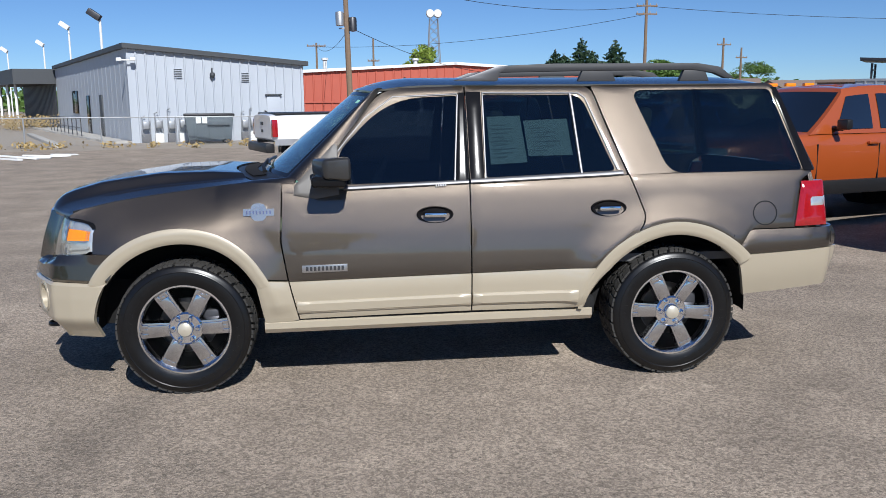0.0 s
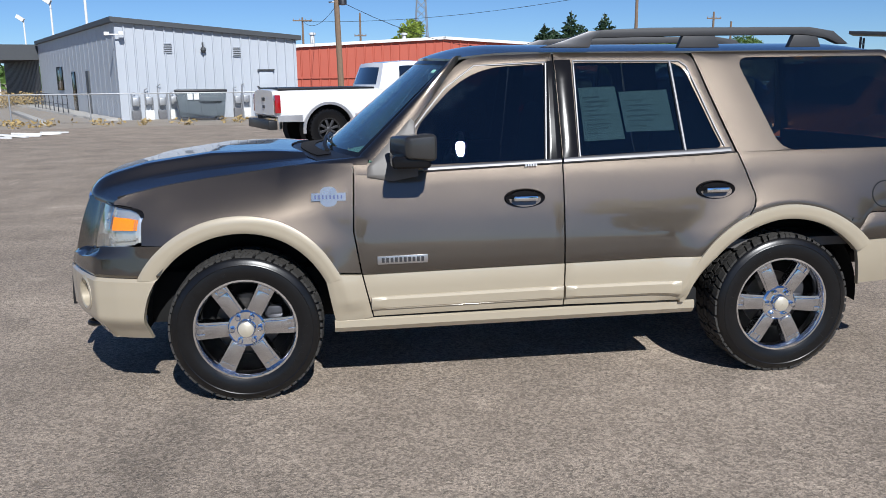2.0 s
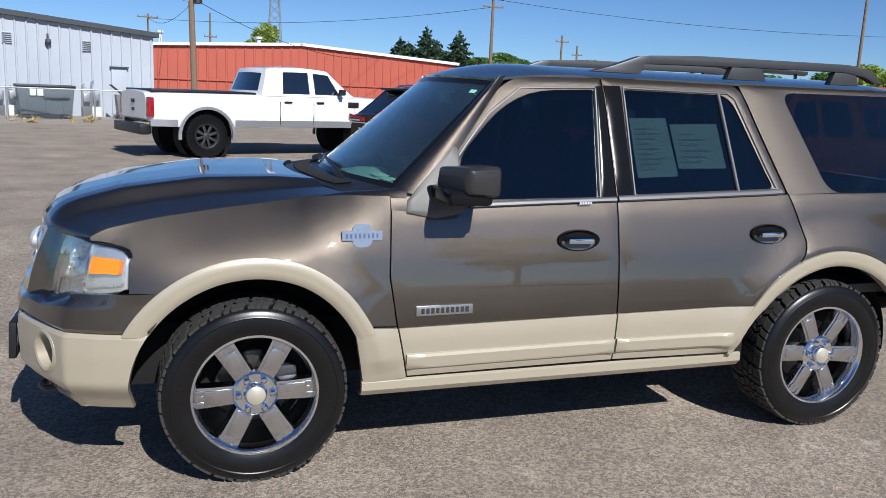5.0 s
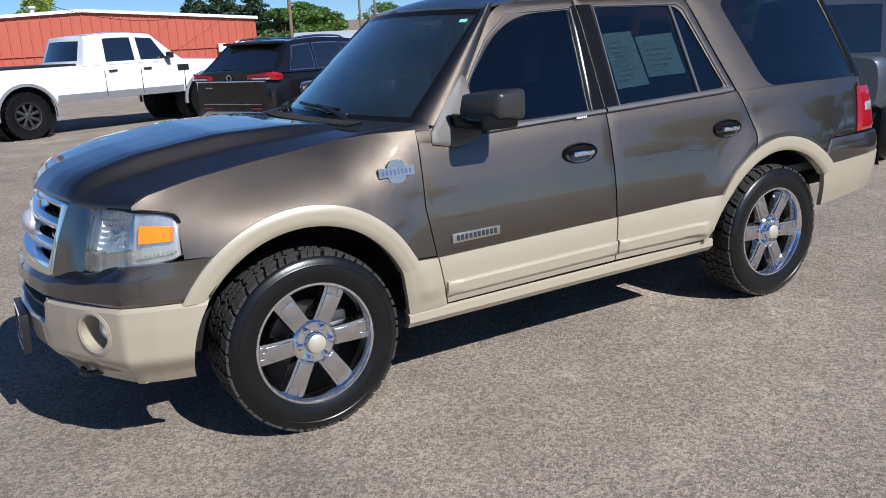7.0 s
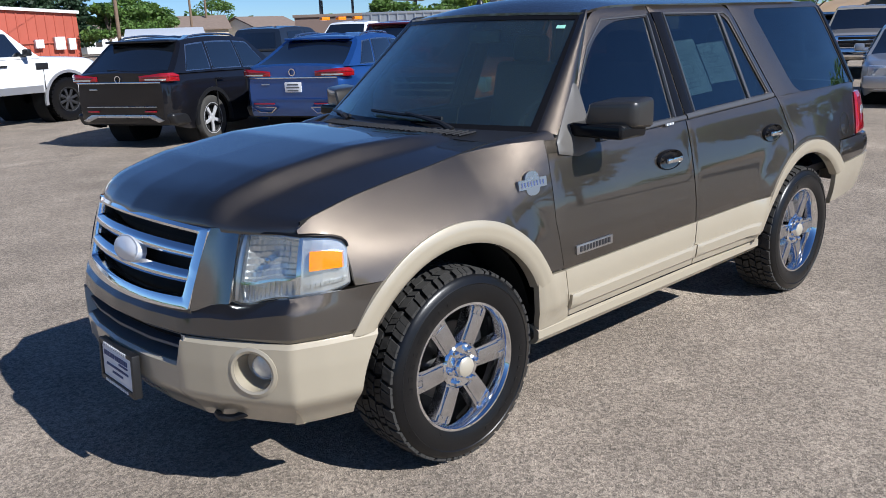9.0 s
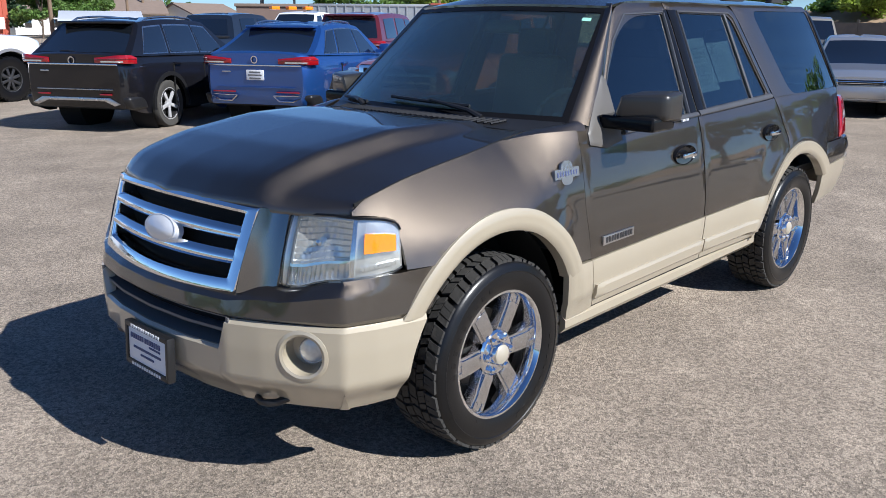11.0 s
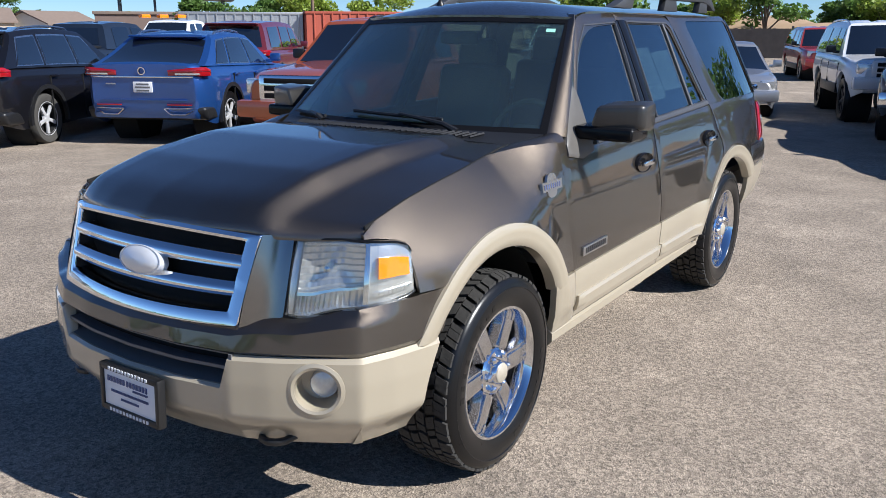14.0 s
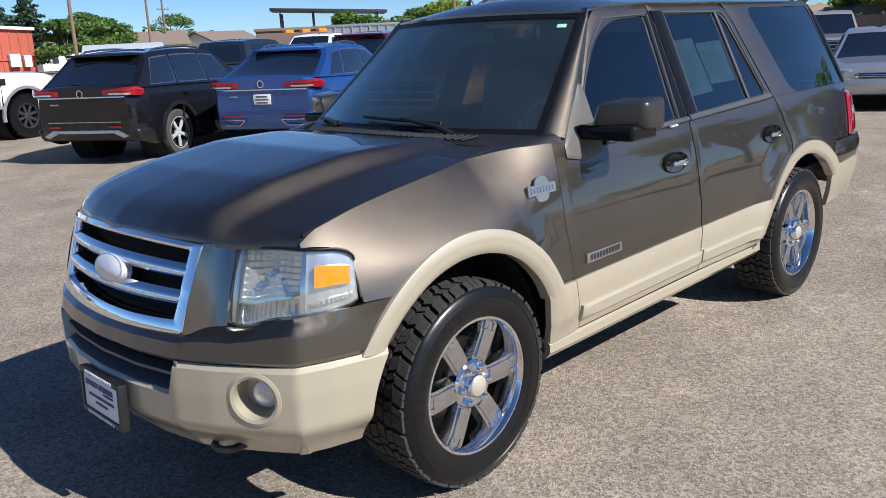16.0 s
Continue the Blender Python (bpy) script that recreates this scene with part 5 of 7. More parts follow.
# tailgate
def tailg(u, v, o):
    q = lerp(-1, 1, u)
    z = lerp(0.80, 1.83, v)
    xe = tab([(0.79, 4.03), (0.93, 4.01), (1.28, 3.958), (1.8, 3.77), (1.85, 3.72)], z)
    x = xe + 0.14 * (1 - abs(q) ** 3)
    return Vector((x + o, q * (W(min(xe, 4.0), z) - 0.012), z))
part("tailgate", slab(lambda u, v: tailg(u, lerp(0, 0.47, v), 0), lambda u, v: tailg(u, lerp(0, 0.47, v), -0.03), 20, 10), BROWN, suv)
part("tailgate_glass", slab(lambda u, v: tailg(u, lerp(0.475, 0.99, v), 0), lambda u, v: tailg(u, lerp(0.475, 0.99, v), -0.03), 20, 10), GLASS_REAR, suv)

# bumpers: plan line from the middle to the wheel arch
PF = [(0, -1.048), (0.25, -1.034), (0.47, -0.993), (0.60, -0.933), (0.70, -0.876), (0.79, -0.820), (0.861, -0.768), (0.905, -0.65), (0.930, -0.55), (0.948, -0.465), (0.953, -0.398)]
S_LEN = [0.0]
for (y0, x0), (y1, x1) in zip(PF, PF[1:]):
    S_LEN.append(S_LEN[-1] + math.hypot(y1 - y0, x1 - x0))
def bumper_line(s):
    a = abs(s) * S_LEN[-1]
    y, x = np.interp(a, S_LEN, [p[0] for p in PF]), np.interp(a, S_LEN, [p[1] for p in PF])
    return float(x), float(y) * (1 if s >= 0 else -1)
def bump_pt(s, z, o):
    r = 0.005
    pts = [bumper_line(max(-1, min(1, s + d))) for d in (-r, 0, r)]
    x, y = sum(p[0] for p in pts) / 3, sum(p[1] for p in pts) / 3
    t = Vector((pts[2][0] - pts[0][0], pts[2][1] - pts[0][1], 0))
    n = Vector((-t.y, t.x, 0)).normalized()
    return Vector((x, y, z)) + n * o
S_IN = 0.478 / S_LEN[-1]
def arch_end(z):
    """How far along the bumper the wheel opening lets it run at a height."""
    x = math.sqrt(max(0.158, 0.527 ** 2 - (z - 0.40) ** 2))
    return 1 - max(0.0, x - 0.398) / S_LEN[-1]
def tan_pt(u, v, o):
    s = lerp(-1, 1, u)
    top = 0.588 if abs(s) < S_IN else 0.699 - 0.006 * max(0, (abs(s) - 0.6) / 0.4)
    low = 0.347 + 0.010 * (1 - abs(s))
    z = lerp(low, top, v)
    s *= arch_end(z)
    k = tab([(0.345, -0.100), (0.40, -0.062), (0.452, -0.014), (0.478, 0.0), (0.60, 0.005), (0.685, 0.002), (0.70, -0.004)], z)
    if v == 1.0:
        k -= 0.012
    return bump_pt(s, z, k + o)
bumper_bm = slab(lambda u, v: tan_pt(u, v, 0), lambda u, v: tan_pt(u, v, -0.03), 160, 22)
S_FOG = 0.775 / S_LEN[-1]
holes = [(bump_pt(sg * S_FOG, 0.590, 0.0), (bump_pt(sg * S_FOG, 0.590, 1.0) - bump_pt(sg * S_FOG, 0.590, 0.0)).normalized()) for sg in (-1, 1)]
bmesh.ops.delete(bumper_bm, geom=[f for f in bumper_bm.faces if min((f.calc_center_median() - h).cross(d).length for h, d in holes) < 0.082], context="FACES")
part("front_bumper", bumper_bm, TAN, suv, "champagne lower bumper", sharp=28)
def brown_pt(u, v, o):
    s = lerp(-1, 1, u)
    a = abs(bumper_line(s)[1])
    lo = 0.703 - 0.006 * max(0, (abs(s) - 0.6) / 0.4)
    hi = tab([(0, 0.778), (0.47, 0.788), (0.585, 0.812), (0.66, 0.806), (0.73, 0.822), (0.80, 0.842), (0.90, 0.860), (0.95, 0.866)], a)
    z = lerp(lo, hi, v)
    s *= arch_end(z)
    k = lerp(-0.002, -0.016, min(1, v / 0.7)) - tab([(0, 0.022), (0.50, 0.030), (0.585, 0.062), (0.80, 0.058), (0.90, 0.014), (0.95, 0.0)], a) * max(0, v - 0.7) / 0.3
    if v == 0.0:
        k -= 0.012
    return bump_pt(s, z, k + o)
part("upper_bumper", slab(lambda u, v: brown_pt(u, v, 0), lambda u, v: brown_pt(u, v, -0.03), 72, 10), BROWN, suv, sharp=28)
def recess(u, v, o):
    s = lerp(-S_IN, S_IN, u) * 1.02
    return bump_pt(s, lerp(0.565, 0.705, v), -0.085 + o)
lg = part("lower_grille", slab(lambda u, v: recess(u, v, 0), lambda u, v: recess(u, v, -0.02), 24, 3), DARKIN, suv, "dark lower grille opening")
# The ledge's grey stands in for champagne paint in bluish shade.
def ledge(u, v, o):
    return bump_pt(lerp(-S_IN, S_IN, u) * 0.998, lerp(0.585, 0.606, v) + o, lerp(-0.004, -0.085, v))
part("opening_ledge", slab(lambda u, v: ledge(u, v, 0), lambda u, v: ledge(u, v, -0.02), 24, 3), GREY_PL, lg, "lower opening ledge, champagne in shade coloured grey")
for z0, z1, d in ((0.640, 0.652, -0.018), (0.690, 0.699, -0.03)):
    def slat(u, v, o):
        return bump_pt(lerp(-S_IN, S_IN, u) * 0.998, lerp(z0, z1, v), d + o)
    part("grille_slat", slab(lambda u, v: slat(u, v, 0), lambda u, v: slat(u, v, -0.05), 24, 2), GREY_PL, lg)
for side in (-1, 1):
    def cheek(u, v, o):
        p = bump_pt(side * S_IN * 0.999, lerp(0.588, 0.702, v), lerp(-0.004, -0.085, u))
        return p + Vector((0, -side * o, 0))
    part("opening_cheek", slab(lambda u, v: cheek(u, v, 0), lambda u, v: cheek(u, v, -0.015), 3, 4), GREY_PL, lg)
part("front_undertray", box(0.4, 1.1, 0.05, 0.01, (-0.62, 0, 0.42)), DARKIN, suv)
for side in (-1, 1):
    # fog lamp in a round bezel
    s = side * S_FOG
    c = bump_pt(s, 0.590, 0.002)
    n = (bump_pt(s, 0.590, 1.0) - c).normalized()
    turn = n.to_track_quat("Y", "Z").to_matrix().to_4x4()
    m4 = Matrix.Translation(c) @ turn
    bz = lathe([(0.099, -0.014), (0.096, 0.002), (0.084, 0.006), (0.074, 0.002), (0.069, -0.040), (0.066, -0.085), (0.001, -0.090)], 40)
    bmesh.ops.transform(bz, matrix=m4, verts=bz.verts)
    fg = part("fog_bezel", bz, TAN, suv)
    ln = lathe([(0.049, -0.085), (0.049, -0.045), (0.046, -0.040), (0.044, -0.042), (0.03, -0.036), (0.001, -0.033)], 28)
    bmesh.ops.transform(ln, matrix=Matrix.Translation(Vector((abs(n.y), side * abs(n.x), 0)) * 0.016 - n * 0.012) @ m4, verts=ln.verts)
    part("fog_lamp", ln, FOG_L, fg, "round clear fog lamp")
    hook = tube([(-0.72, side * 0.610, 0.384), (-0.83, side * 0.605, 0.378), (-0.872, side * 0.597, 0.374), (-0.896, side * 0.575, 0.372), (-0.905, side * 0.545, 0.371), (-0.900, side * 0.515, 0.372), (-0.875, side * 0.492, 0.374), (-0.83, side * 0.485, 0.378), (-0.74, side * 0.485, 0.384)], 0.014, 10)
    part("tow_hook", hook, PLASTIC, suv, "black tow hook")
    # rear bumper corner
    PR = [(0.972, 3.40), (0.972, 3.64), (0.958, 3.90), (0.926, 4.05), (0.85, 4.125), (0.6, 4.18), (0.0, 4.22)]
    def rb(u, v, o, z0, z1, k0, k1):
        t = u * (len(PR) - 1)
        i = min(int(t), len(PR) - 2)
        y, x = lerp(PR[i][0], PR[i + 1][0], t - i), lerp(PR[i][1], PR[i + 1][1], t - i)
        z = lerp(z0(x), z1(x), v)
        x = max(x, 3.42 + max(0, 0.78 - z) * 0.26) if u < 0.2 else x
        k = lerp(k0, k1, v) + o + 0.012 * math.sin(math.pi * v)
        return Vector((x + k * (u > 0.6), side * (y + k), z))
    zt2 = lambda x: tab([(3.4, 0.768), (4.05, 0.800), (4.2, 0.80)], x)
    part("rear_bumper", slab(lambda u, v: rb(u, v, 0, lambda x: tab([(3.4, 0.50), (3.9, 0.54), (4.2, 0.56)], x), zt2, -0.04, 0.012), lambda u, v: rb(u, v, -0.03, lambda x: tab([(3.4, 0.50), (4.2, 0.56)], x), zt2, -0.04, 0.012), 30, 8), TAN, suv, "champagne rear bumper")
    part("rear_bumper_top", slab(lambda u, v: rb(u, v, 0, lambda x: zt2(x) + 0.004, lambda x: tab([(3.4, 0.80), (3.5, 0.928), (4.2, 0.932)], x), 0.004, -0.012), lambda u, v: rb(u, v, -0.03, lambda x: zt2(x) + 0.004, lambda x: tab([(3.4, 0.80), (3.5, 0.928), (4.2, 0.932)], x), 0.004, -0.012), 30, 6), BROWN, suv)

# grille
def g_x(y, z, o=0.0):
    return -1.006 + 0.25 * y * y + 0.33 * (z - 0.79) - o
def g_ring(outer, inner, ro, ri, per=18):
    O, I = rounded(outer, ro, 5, per), rounded(inner, ri, 5, per)
    n = len(O)
    def f(u, v, o):
        k = round(u * n) % n
        w = [0.0, 0.08, 0.55, 0.90, 1.0][round(v * 4)]
        p = O[k].lerp(I[k], w)
        arc = 0.016 * (1 - min(1, abs(p.x) / 0.5) ** 2) * (1 if p.y > 0.93 else -1)
        fwd = [0.0, 0.010, 0.013, 0.009, -0.006][round(v * 4)]
        return Vector((g_x(p.x, p.y, fwd) + o, p.x, p.y + arc))
    return slab(lambda u, v: f(u, v, 0), lambda u, v: f(u, v, 0.06), n, 4, True)
def g_bar(z0, z1, yi, o, depth, n=30):
    def f(u, v, k):
        y = lerp(-yi, yi, u)
        z = lerp(z0, z1, v)
        arc = 0.016 * (1 - (y / 0.5) ** 2) * tab([(0.80, -1), (1.07, 1)], z)
        fwd = [-0.006, 0.004, 0.007, 0.004, -0.010][round(v * 4)]
        return Vector((g_x(y, z, o + fwd) + k, y, z + arc))
    return slab(lambda u, v: f(u, v, 0), lambda u, v: f(u, v, depth), n, 4)
gr_root = part("grille_back", g_bar(0.80, 1.09, 0.49, -0.075, 0.02), DARKIN, suv)
grille_label = "chrome grille bar"
part("grille_frame", g_ring([(-0.516, 1.086), (0.516, 1.086), (0.488, 0.790), (-0.488, 0.790)], [(-0.458, 1.058), (0.458, 1.058), (0.436, 0.842), (-0.436, 0.842)], 0.012, 0.008), CHROME, gr_root, "chrome grille surround", sharp=30)
part("grille_bar", g_bar(0.970, 1.012, 0.462, 0.006, 0.055), CHROME, gr_root, grille_label, sharp=30)
part("grille_bar", g_bar(0.885, 0.928, 0.452, 0.006, 0.055), CHROME, gr_root, grille_label, sharp=30)
for side in (-1, 1):
    def wing(u, v, k):
        yi, zi = lerp(0.490, 0.517, v), lerp(0.788, 1.087, v)
        zo = lerp(0.812, 1.068, v)
        y, z = lerp(yi, 0.586, u), lerp(zi, zo, u)
        x = lerp(g_x(yi, zi, 0.004), lerp(-0.842, -0.772, v), u) + 0.012 * math.sin(math.pi * u) - 0.010 * math.sin(math.pi * v) * (1 - u)
        return Vector((x + k, side * y, z))
    # Same chrome as the surround, with the darker reflection coloured in.
    part("grille_wing", slab(lambda u, v: wing(u, v, 0), lambda u, v: wing(u, v, 0.05), 14, 16), CHROME_REFL, gr_root, "chrome grille side, its dark reflection put into the colour", sharp=50)
em = lathe([(0.001, 0.030), (0.05, 0.027), (0.09, 0.017), (0.105, 0.006), (0.110, 0.008), (0.114, 0.006), (0.116, -0.03)], 40, "x")
for v in em.verts:
    v.co.z *= 0.46
    v.co.x *= -1
bmesh.ops.transform(em, matrix=Matrix.Translation((-0.966, -0.02, 0.952)) @ Matrix.Rotation(radians(18), 4, "Y"), verts=em.verts)
part("grille_emblem", em, SILVER_E, gr_root, "silver oval emblem")

# headlamps: fluted bright reflectors behind a clear lens
for side in (-1, 1):
    def flutes(u, v):
        if u < 0.10 or u > 0.69 or v < 0.04 or v > 0.95:
            return -0.020
        if v < 0.30:
            return -0.055 + 0.012 * abs((u * 22) % 1 - 0.5) + 0.03 * v
        bowl = 0.034 * math.cos(math.pi * min(1, abs(u - 0.40) / 0.31) / 2) * math.cos(math.pi * (min(1, abs(v - 0.62) / 0.34)) / 2)
        return -0.050 - bowl + 0.006 * ((v * 11) % 1) + 0.004 * abs((u * 15) % 1 - 0.5)
    hl = part("headlamp", slab(lambda u, v: lamp_pt(u, v, flutes(u, v), side), lambda u, v: lamp_pt(u, v, -0.11, side), 64, 44), CLEAR_L, suv, "headlamp with clear lens and amber side marker", smooth=False)
    def piece(name, u0, u1, v0, v1, o, d, nu, nv, m, label=""):
        return part(name, slab(lambda u, v: lamp_pt(lerp(u0, u1, u), lerp(v0, v1, v), o, side), lambda u, v: lamp_pt(lerp(u0, u1, u), lerp(v0, v1, v), o - d, side), nu, nv), m, hl, label)
    piece("lamp_lens", 0.012, 0.99, 0.015, 0.985, 0.002, 0.003, 30, 12, LENS)
    piece("lamp_gasket", -0.015, 1.01, -0.035, 0.0, -0.001, 0.05, 30, 2, GLOSS_B)
    piece("lamp_gasket", 0.0, 1.012, 0.995, 1.022, -0.003, 0.05, 30, 2, GLOSS_B)
    piece("lamp_bezel", 0.10, 0.69, 0.285, 0.325, -0.012, 0.03, 20, 2, CHROME, "chrome divider between the reflectors")
    piece("lamp_bezel", 0.685, 0.715, 0.03, 0.97, -0.006, 0.03, 3, 10, CHROME)
    piece("lamp_bezel", 0.085, 0.105, 0.03, 0.97, -0.012, 0.03, 3, 10, GREY_PL)
    piece("amber_marker", 0.765, 0.960, 0.43, 0.76, 0.0045, 0.03, 8, 4, AMBER_L, "amber side marker")
    for k in range(9):
        piece("marker_lens", 0.745 + 0.026 * k, 0.765 + 0.026 * k, 0.15, 0.21, -0.006, 0.02, 2, 2, CLEAR_L)
    c = lamp_pt(0.40, 0.60, -0.062, side)
    bulb = lathe([(0.016, -0.02), (0.016, 0.012), (0.012, 0.026), (0.001, 0.030)], 14)
    bmesh.ops.transform(bulb, matrix=Matrix.Translation(c) @ Vector((-0.9, 0.42 * side, 0)).to_track_quat("Y", "Z").to_matrix().to_4x4(), verts=bulb.verts)
    part("lamp_bulb", bulb, CHROME, hl)

# dealer plate in a frame, lettering as bars
pm = Matrix.Translation((-1.076, -0.045, 0.482)) @ Matrix.Rotation(radians(3), 4, "Y")
fr = bmesh.new()
for sx, sz, y, z in ((0.335, 0.024, 0, 0.078), (0.335, 0.024, 0, -0.078), (0.022, 0.18, 0.157, 0), (0.022, 0.18, -0.157, 0)):
    box(0.034, sx, sz, 0.007, (0.006, y, z), bm=fr)
bmesh.ops.transform(fr, matrix=pm, verts=fr.verts)
pl = part("plate_frame", fr, PLASTIC, suv, "black dealer plate frame")
pb = box(0.012, 0.30, 0.145, 0.003, (0.002, 0, 0))
bmesh.ops.transform(pb, matrix=pm, verts=pb.verts)
part("dealer_plate", pb, WHITE, pl, "white dealer plate with dark print")
ink = bmesh.new()
for y0, y1, z, h, w in ((0.125, 0.03, 0.036, 0.020, 0.010), (0.015, -0.10, 0.036, 0.020, 0.010), (-0.02, -0.10, 0.016, 0.007, 0.004), (0.105, -0.105, -0.008, 0.009, 0.0045), (0.05, -0.05, -0.032, 0.008, 0.0045)):
    k = y0
    while k > y1:
        box(0.004, w, h, 0, (-0.0055, k - w / 2, z), bm=ink)
        k -= w * 1.75
bmesh.ops.transform(ink, matrix=pm, verts=ink.verts)
tagged(part("plate_lettering", ink, NAVY, pl), kind="stuff")
ink = bmesh.new()
for z in (0.078, -0.078):
    for k in range(12):
        box(0.004, 0.011, 0.012, 0, (-0.0115, 0.105 - k * 0.019, z), bm=ink)
bmesh.ops.transform(ink, matrix=pm, verts=ink.verts)
tagged(part("frame_lettering", ink, WHITE, pl), kind="stuff")

# underbody and wheel houses, their deep shade put into near-black, and cabin
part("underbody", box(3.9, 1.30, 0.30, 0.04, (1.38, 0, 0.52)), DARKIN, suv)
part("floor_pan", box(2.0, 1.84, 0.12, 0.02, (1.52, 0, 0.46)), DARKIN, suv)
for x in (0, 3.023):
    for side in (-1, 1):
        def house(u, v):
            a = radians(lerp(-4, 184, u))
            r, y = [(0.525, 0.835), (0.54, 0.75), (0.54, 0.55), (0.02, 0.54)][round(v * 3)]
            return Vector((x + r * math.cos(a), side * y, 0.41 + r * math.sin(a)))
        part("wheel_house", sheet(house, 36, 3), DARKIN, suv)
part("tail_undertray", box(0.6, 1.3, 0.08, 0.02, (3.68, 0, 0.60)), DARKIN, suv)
part("cabin_floor", box(3.4, 1.7, 0.05, 0.0, (2.2, 0, 0.75)), SEAT, suv)
def dpt(u, v):
    y = lerp(-0.78, 0.78, u)
    x, z = [(0.66, 1.215), (0.80, 1.235), (0.95, 1.235), (1.02, 1.20), (1.05, 1.0), (1.0, 0.8)][round(v * 5)]
    return Vector((x - 0.15 * (1 - (y / 0.78) ** 2), y, z + (0.035 * math.exp(-((y + 0.38) / 0.17) ** 2) if 0.3 < v < 0.7 else 0)))
part("dashboard", slab(dpt, lambda u, v: dpt(u, v) - Vector((0, 0, 0.03)), 30, 5), DASH, suv, "grey-green vinyl dashboard")
for y, s_, z in ((0.22, 0.16, 1.245), (0.0, 0.12, 1.245)):
    part("dash_paper", box(0.08, s_, 0.004, 0, (0.80, y, z)), PAPER, suv)
sw = bmesh.new()
tube([(0.0, 0.19 * math.cos(a), 0.19 * math.sin(a)) for a in [2 * math.pi * k / 28 for k in range(29)]], 0.016, 8, sw)
box(0.03, 0.36, 0.05, 0.01, bm=sw)
box(0.04, 0.16, 0.13, 0.03, bm=sw)
bmesh.ops.transform(sw, matrix=Matrix.Translation((1.17, -0.38, 1.20)) @ Matrix.Rotation(radians(22), 4, "Y"), verts=sw.verts)
part("steering_wheel", sw, SEAT, suv)
part("rear_view_mirror", box(0.03, 0.24, 0.07, 0.02, (1.12, 0.0, 1.70)), PLASTIC, suv)
for x, y in ((1.55, -0.40), (1.55, 0.40), (2.55, -0.40), (2.55, 0.40), (2.55, 0.0)):
    st = box(0.52, 0.50, 0.16, 0.06, (x, y, 0.88), seg=3)
    box(0.17, 0.48, 0.62, 0.07, (x + 0.32, y, 1.22), Matrix.Rotation(radians(12), 3, "Y"), st, 3)
    box(0.10, 0.26, 0.18, 0.05, (x + 0.40, y, 1.60), Matrix.Rotation(radians(8), 3, "Y"), st, 3)
    part("seat", st, SEAT, suv)
# papers taped inside the rear door glass
for poly, n in (([(1.905, 1.362), (2.135, 1.372), (2.105, 1.648), (1.895, 1.642)], 9), ([(2.145, 1.408), (2.425, 1.412), (2.405, 1.628), (2.125, 1.618)], 6)):
    sh = part("window_sheet", pane(-1, poly, -0.018, 0.003), PAPER, suv, "white printed price sheet taped inside the window")
    bm = bmesh.new()
    a, b, c, d = [Vector(p) for p in poly]
    for k in range(n):
        t = 0.12 + 0.76 * k / n
        l, r = a.lerp(d, t), b.lerp(c, t)
        p0, p1 = l.lerp(r, 0.1), l.lerp(r, 0.45 + 0.4 * ((k * 7) % 5) / 5)
        q = [on_side(p.x, p.y + dz, -1, -0.0165) for p, dz in ((p0, 0), (p1, 0), (p1, 0.008), (p0, 0.008))]
        bm.faces.new([bm.verts.new(v) for v in q])
    part("sheet_print", bm, INK, sh)

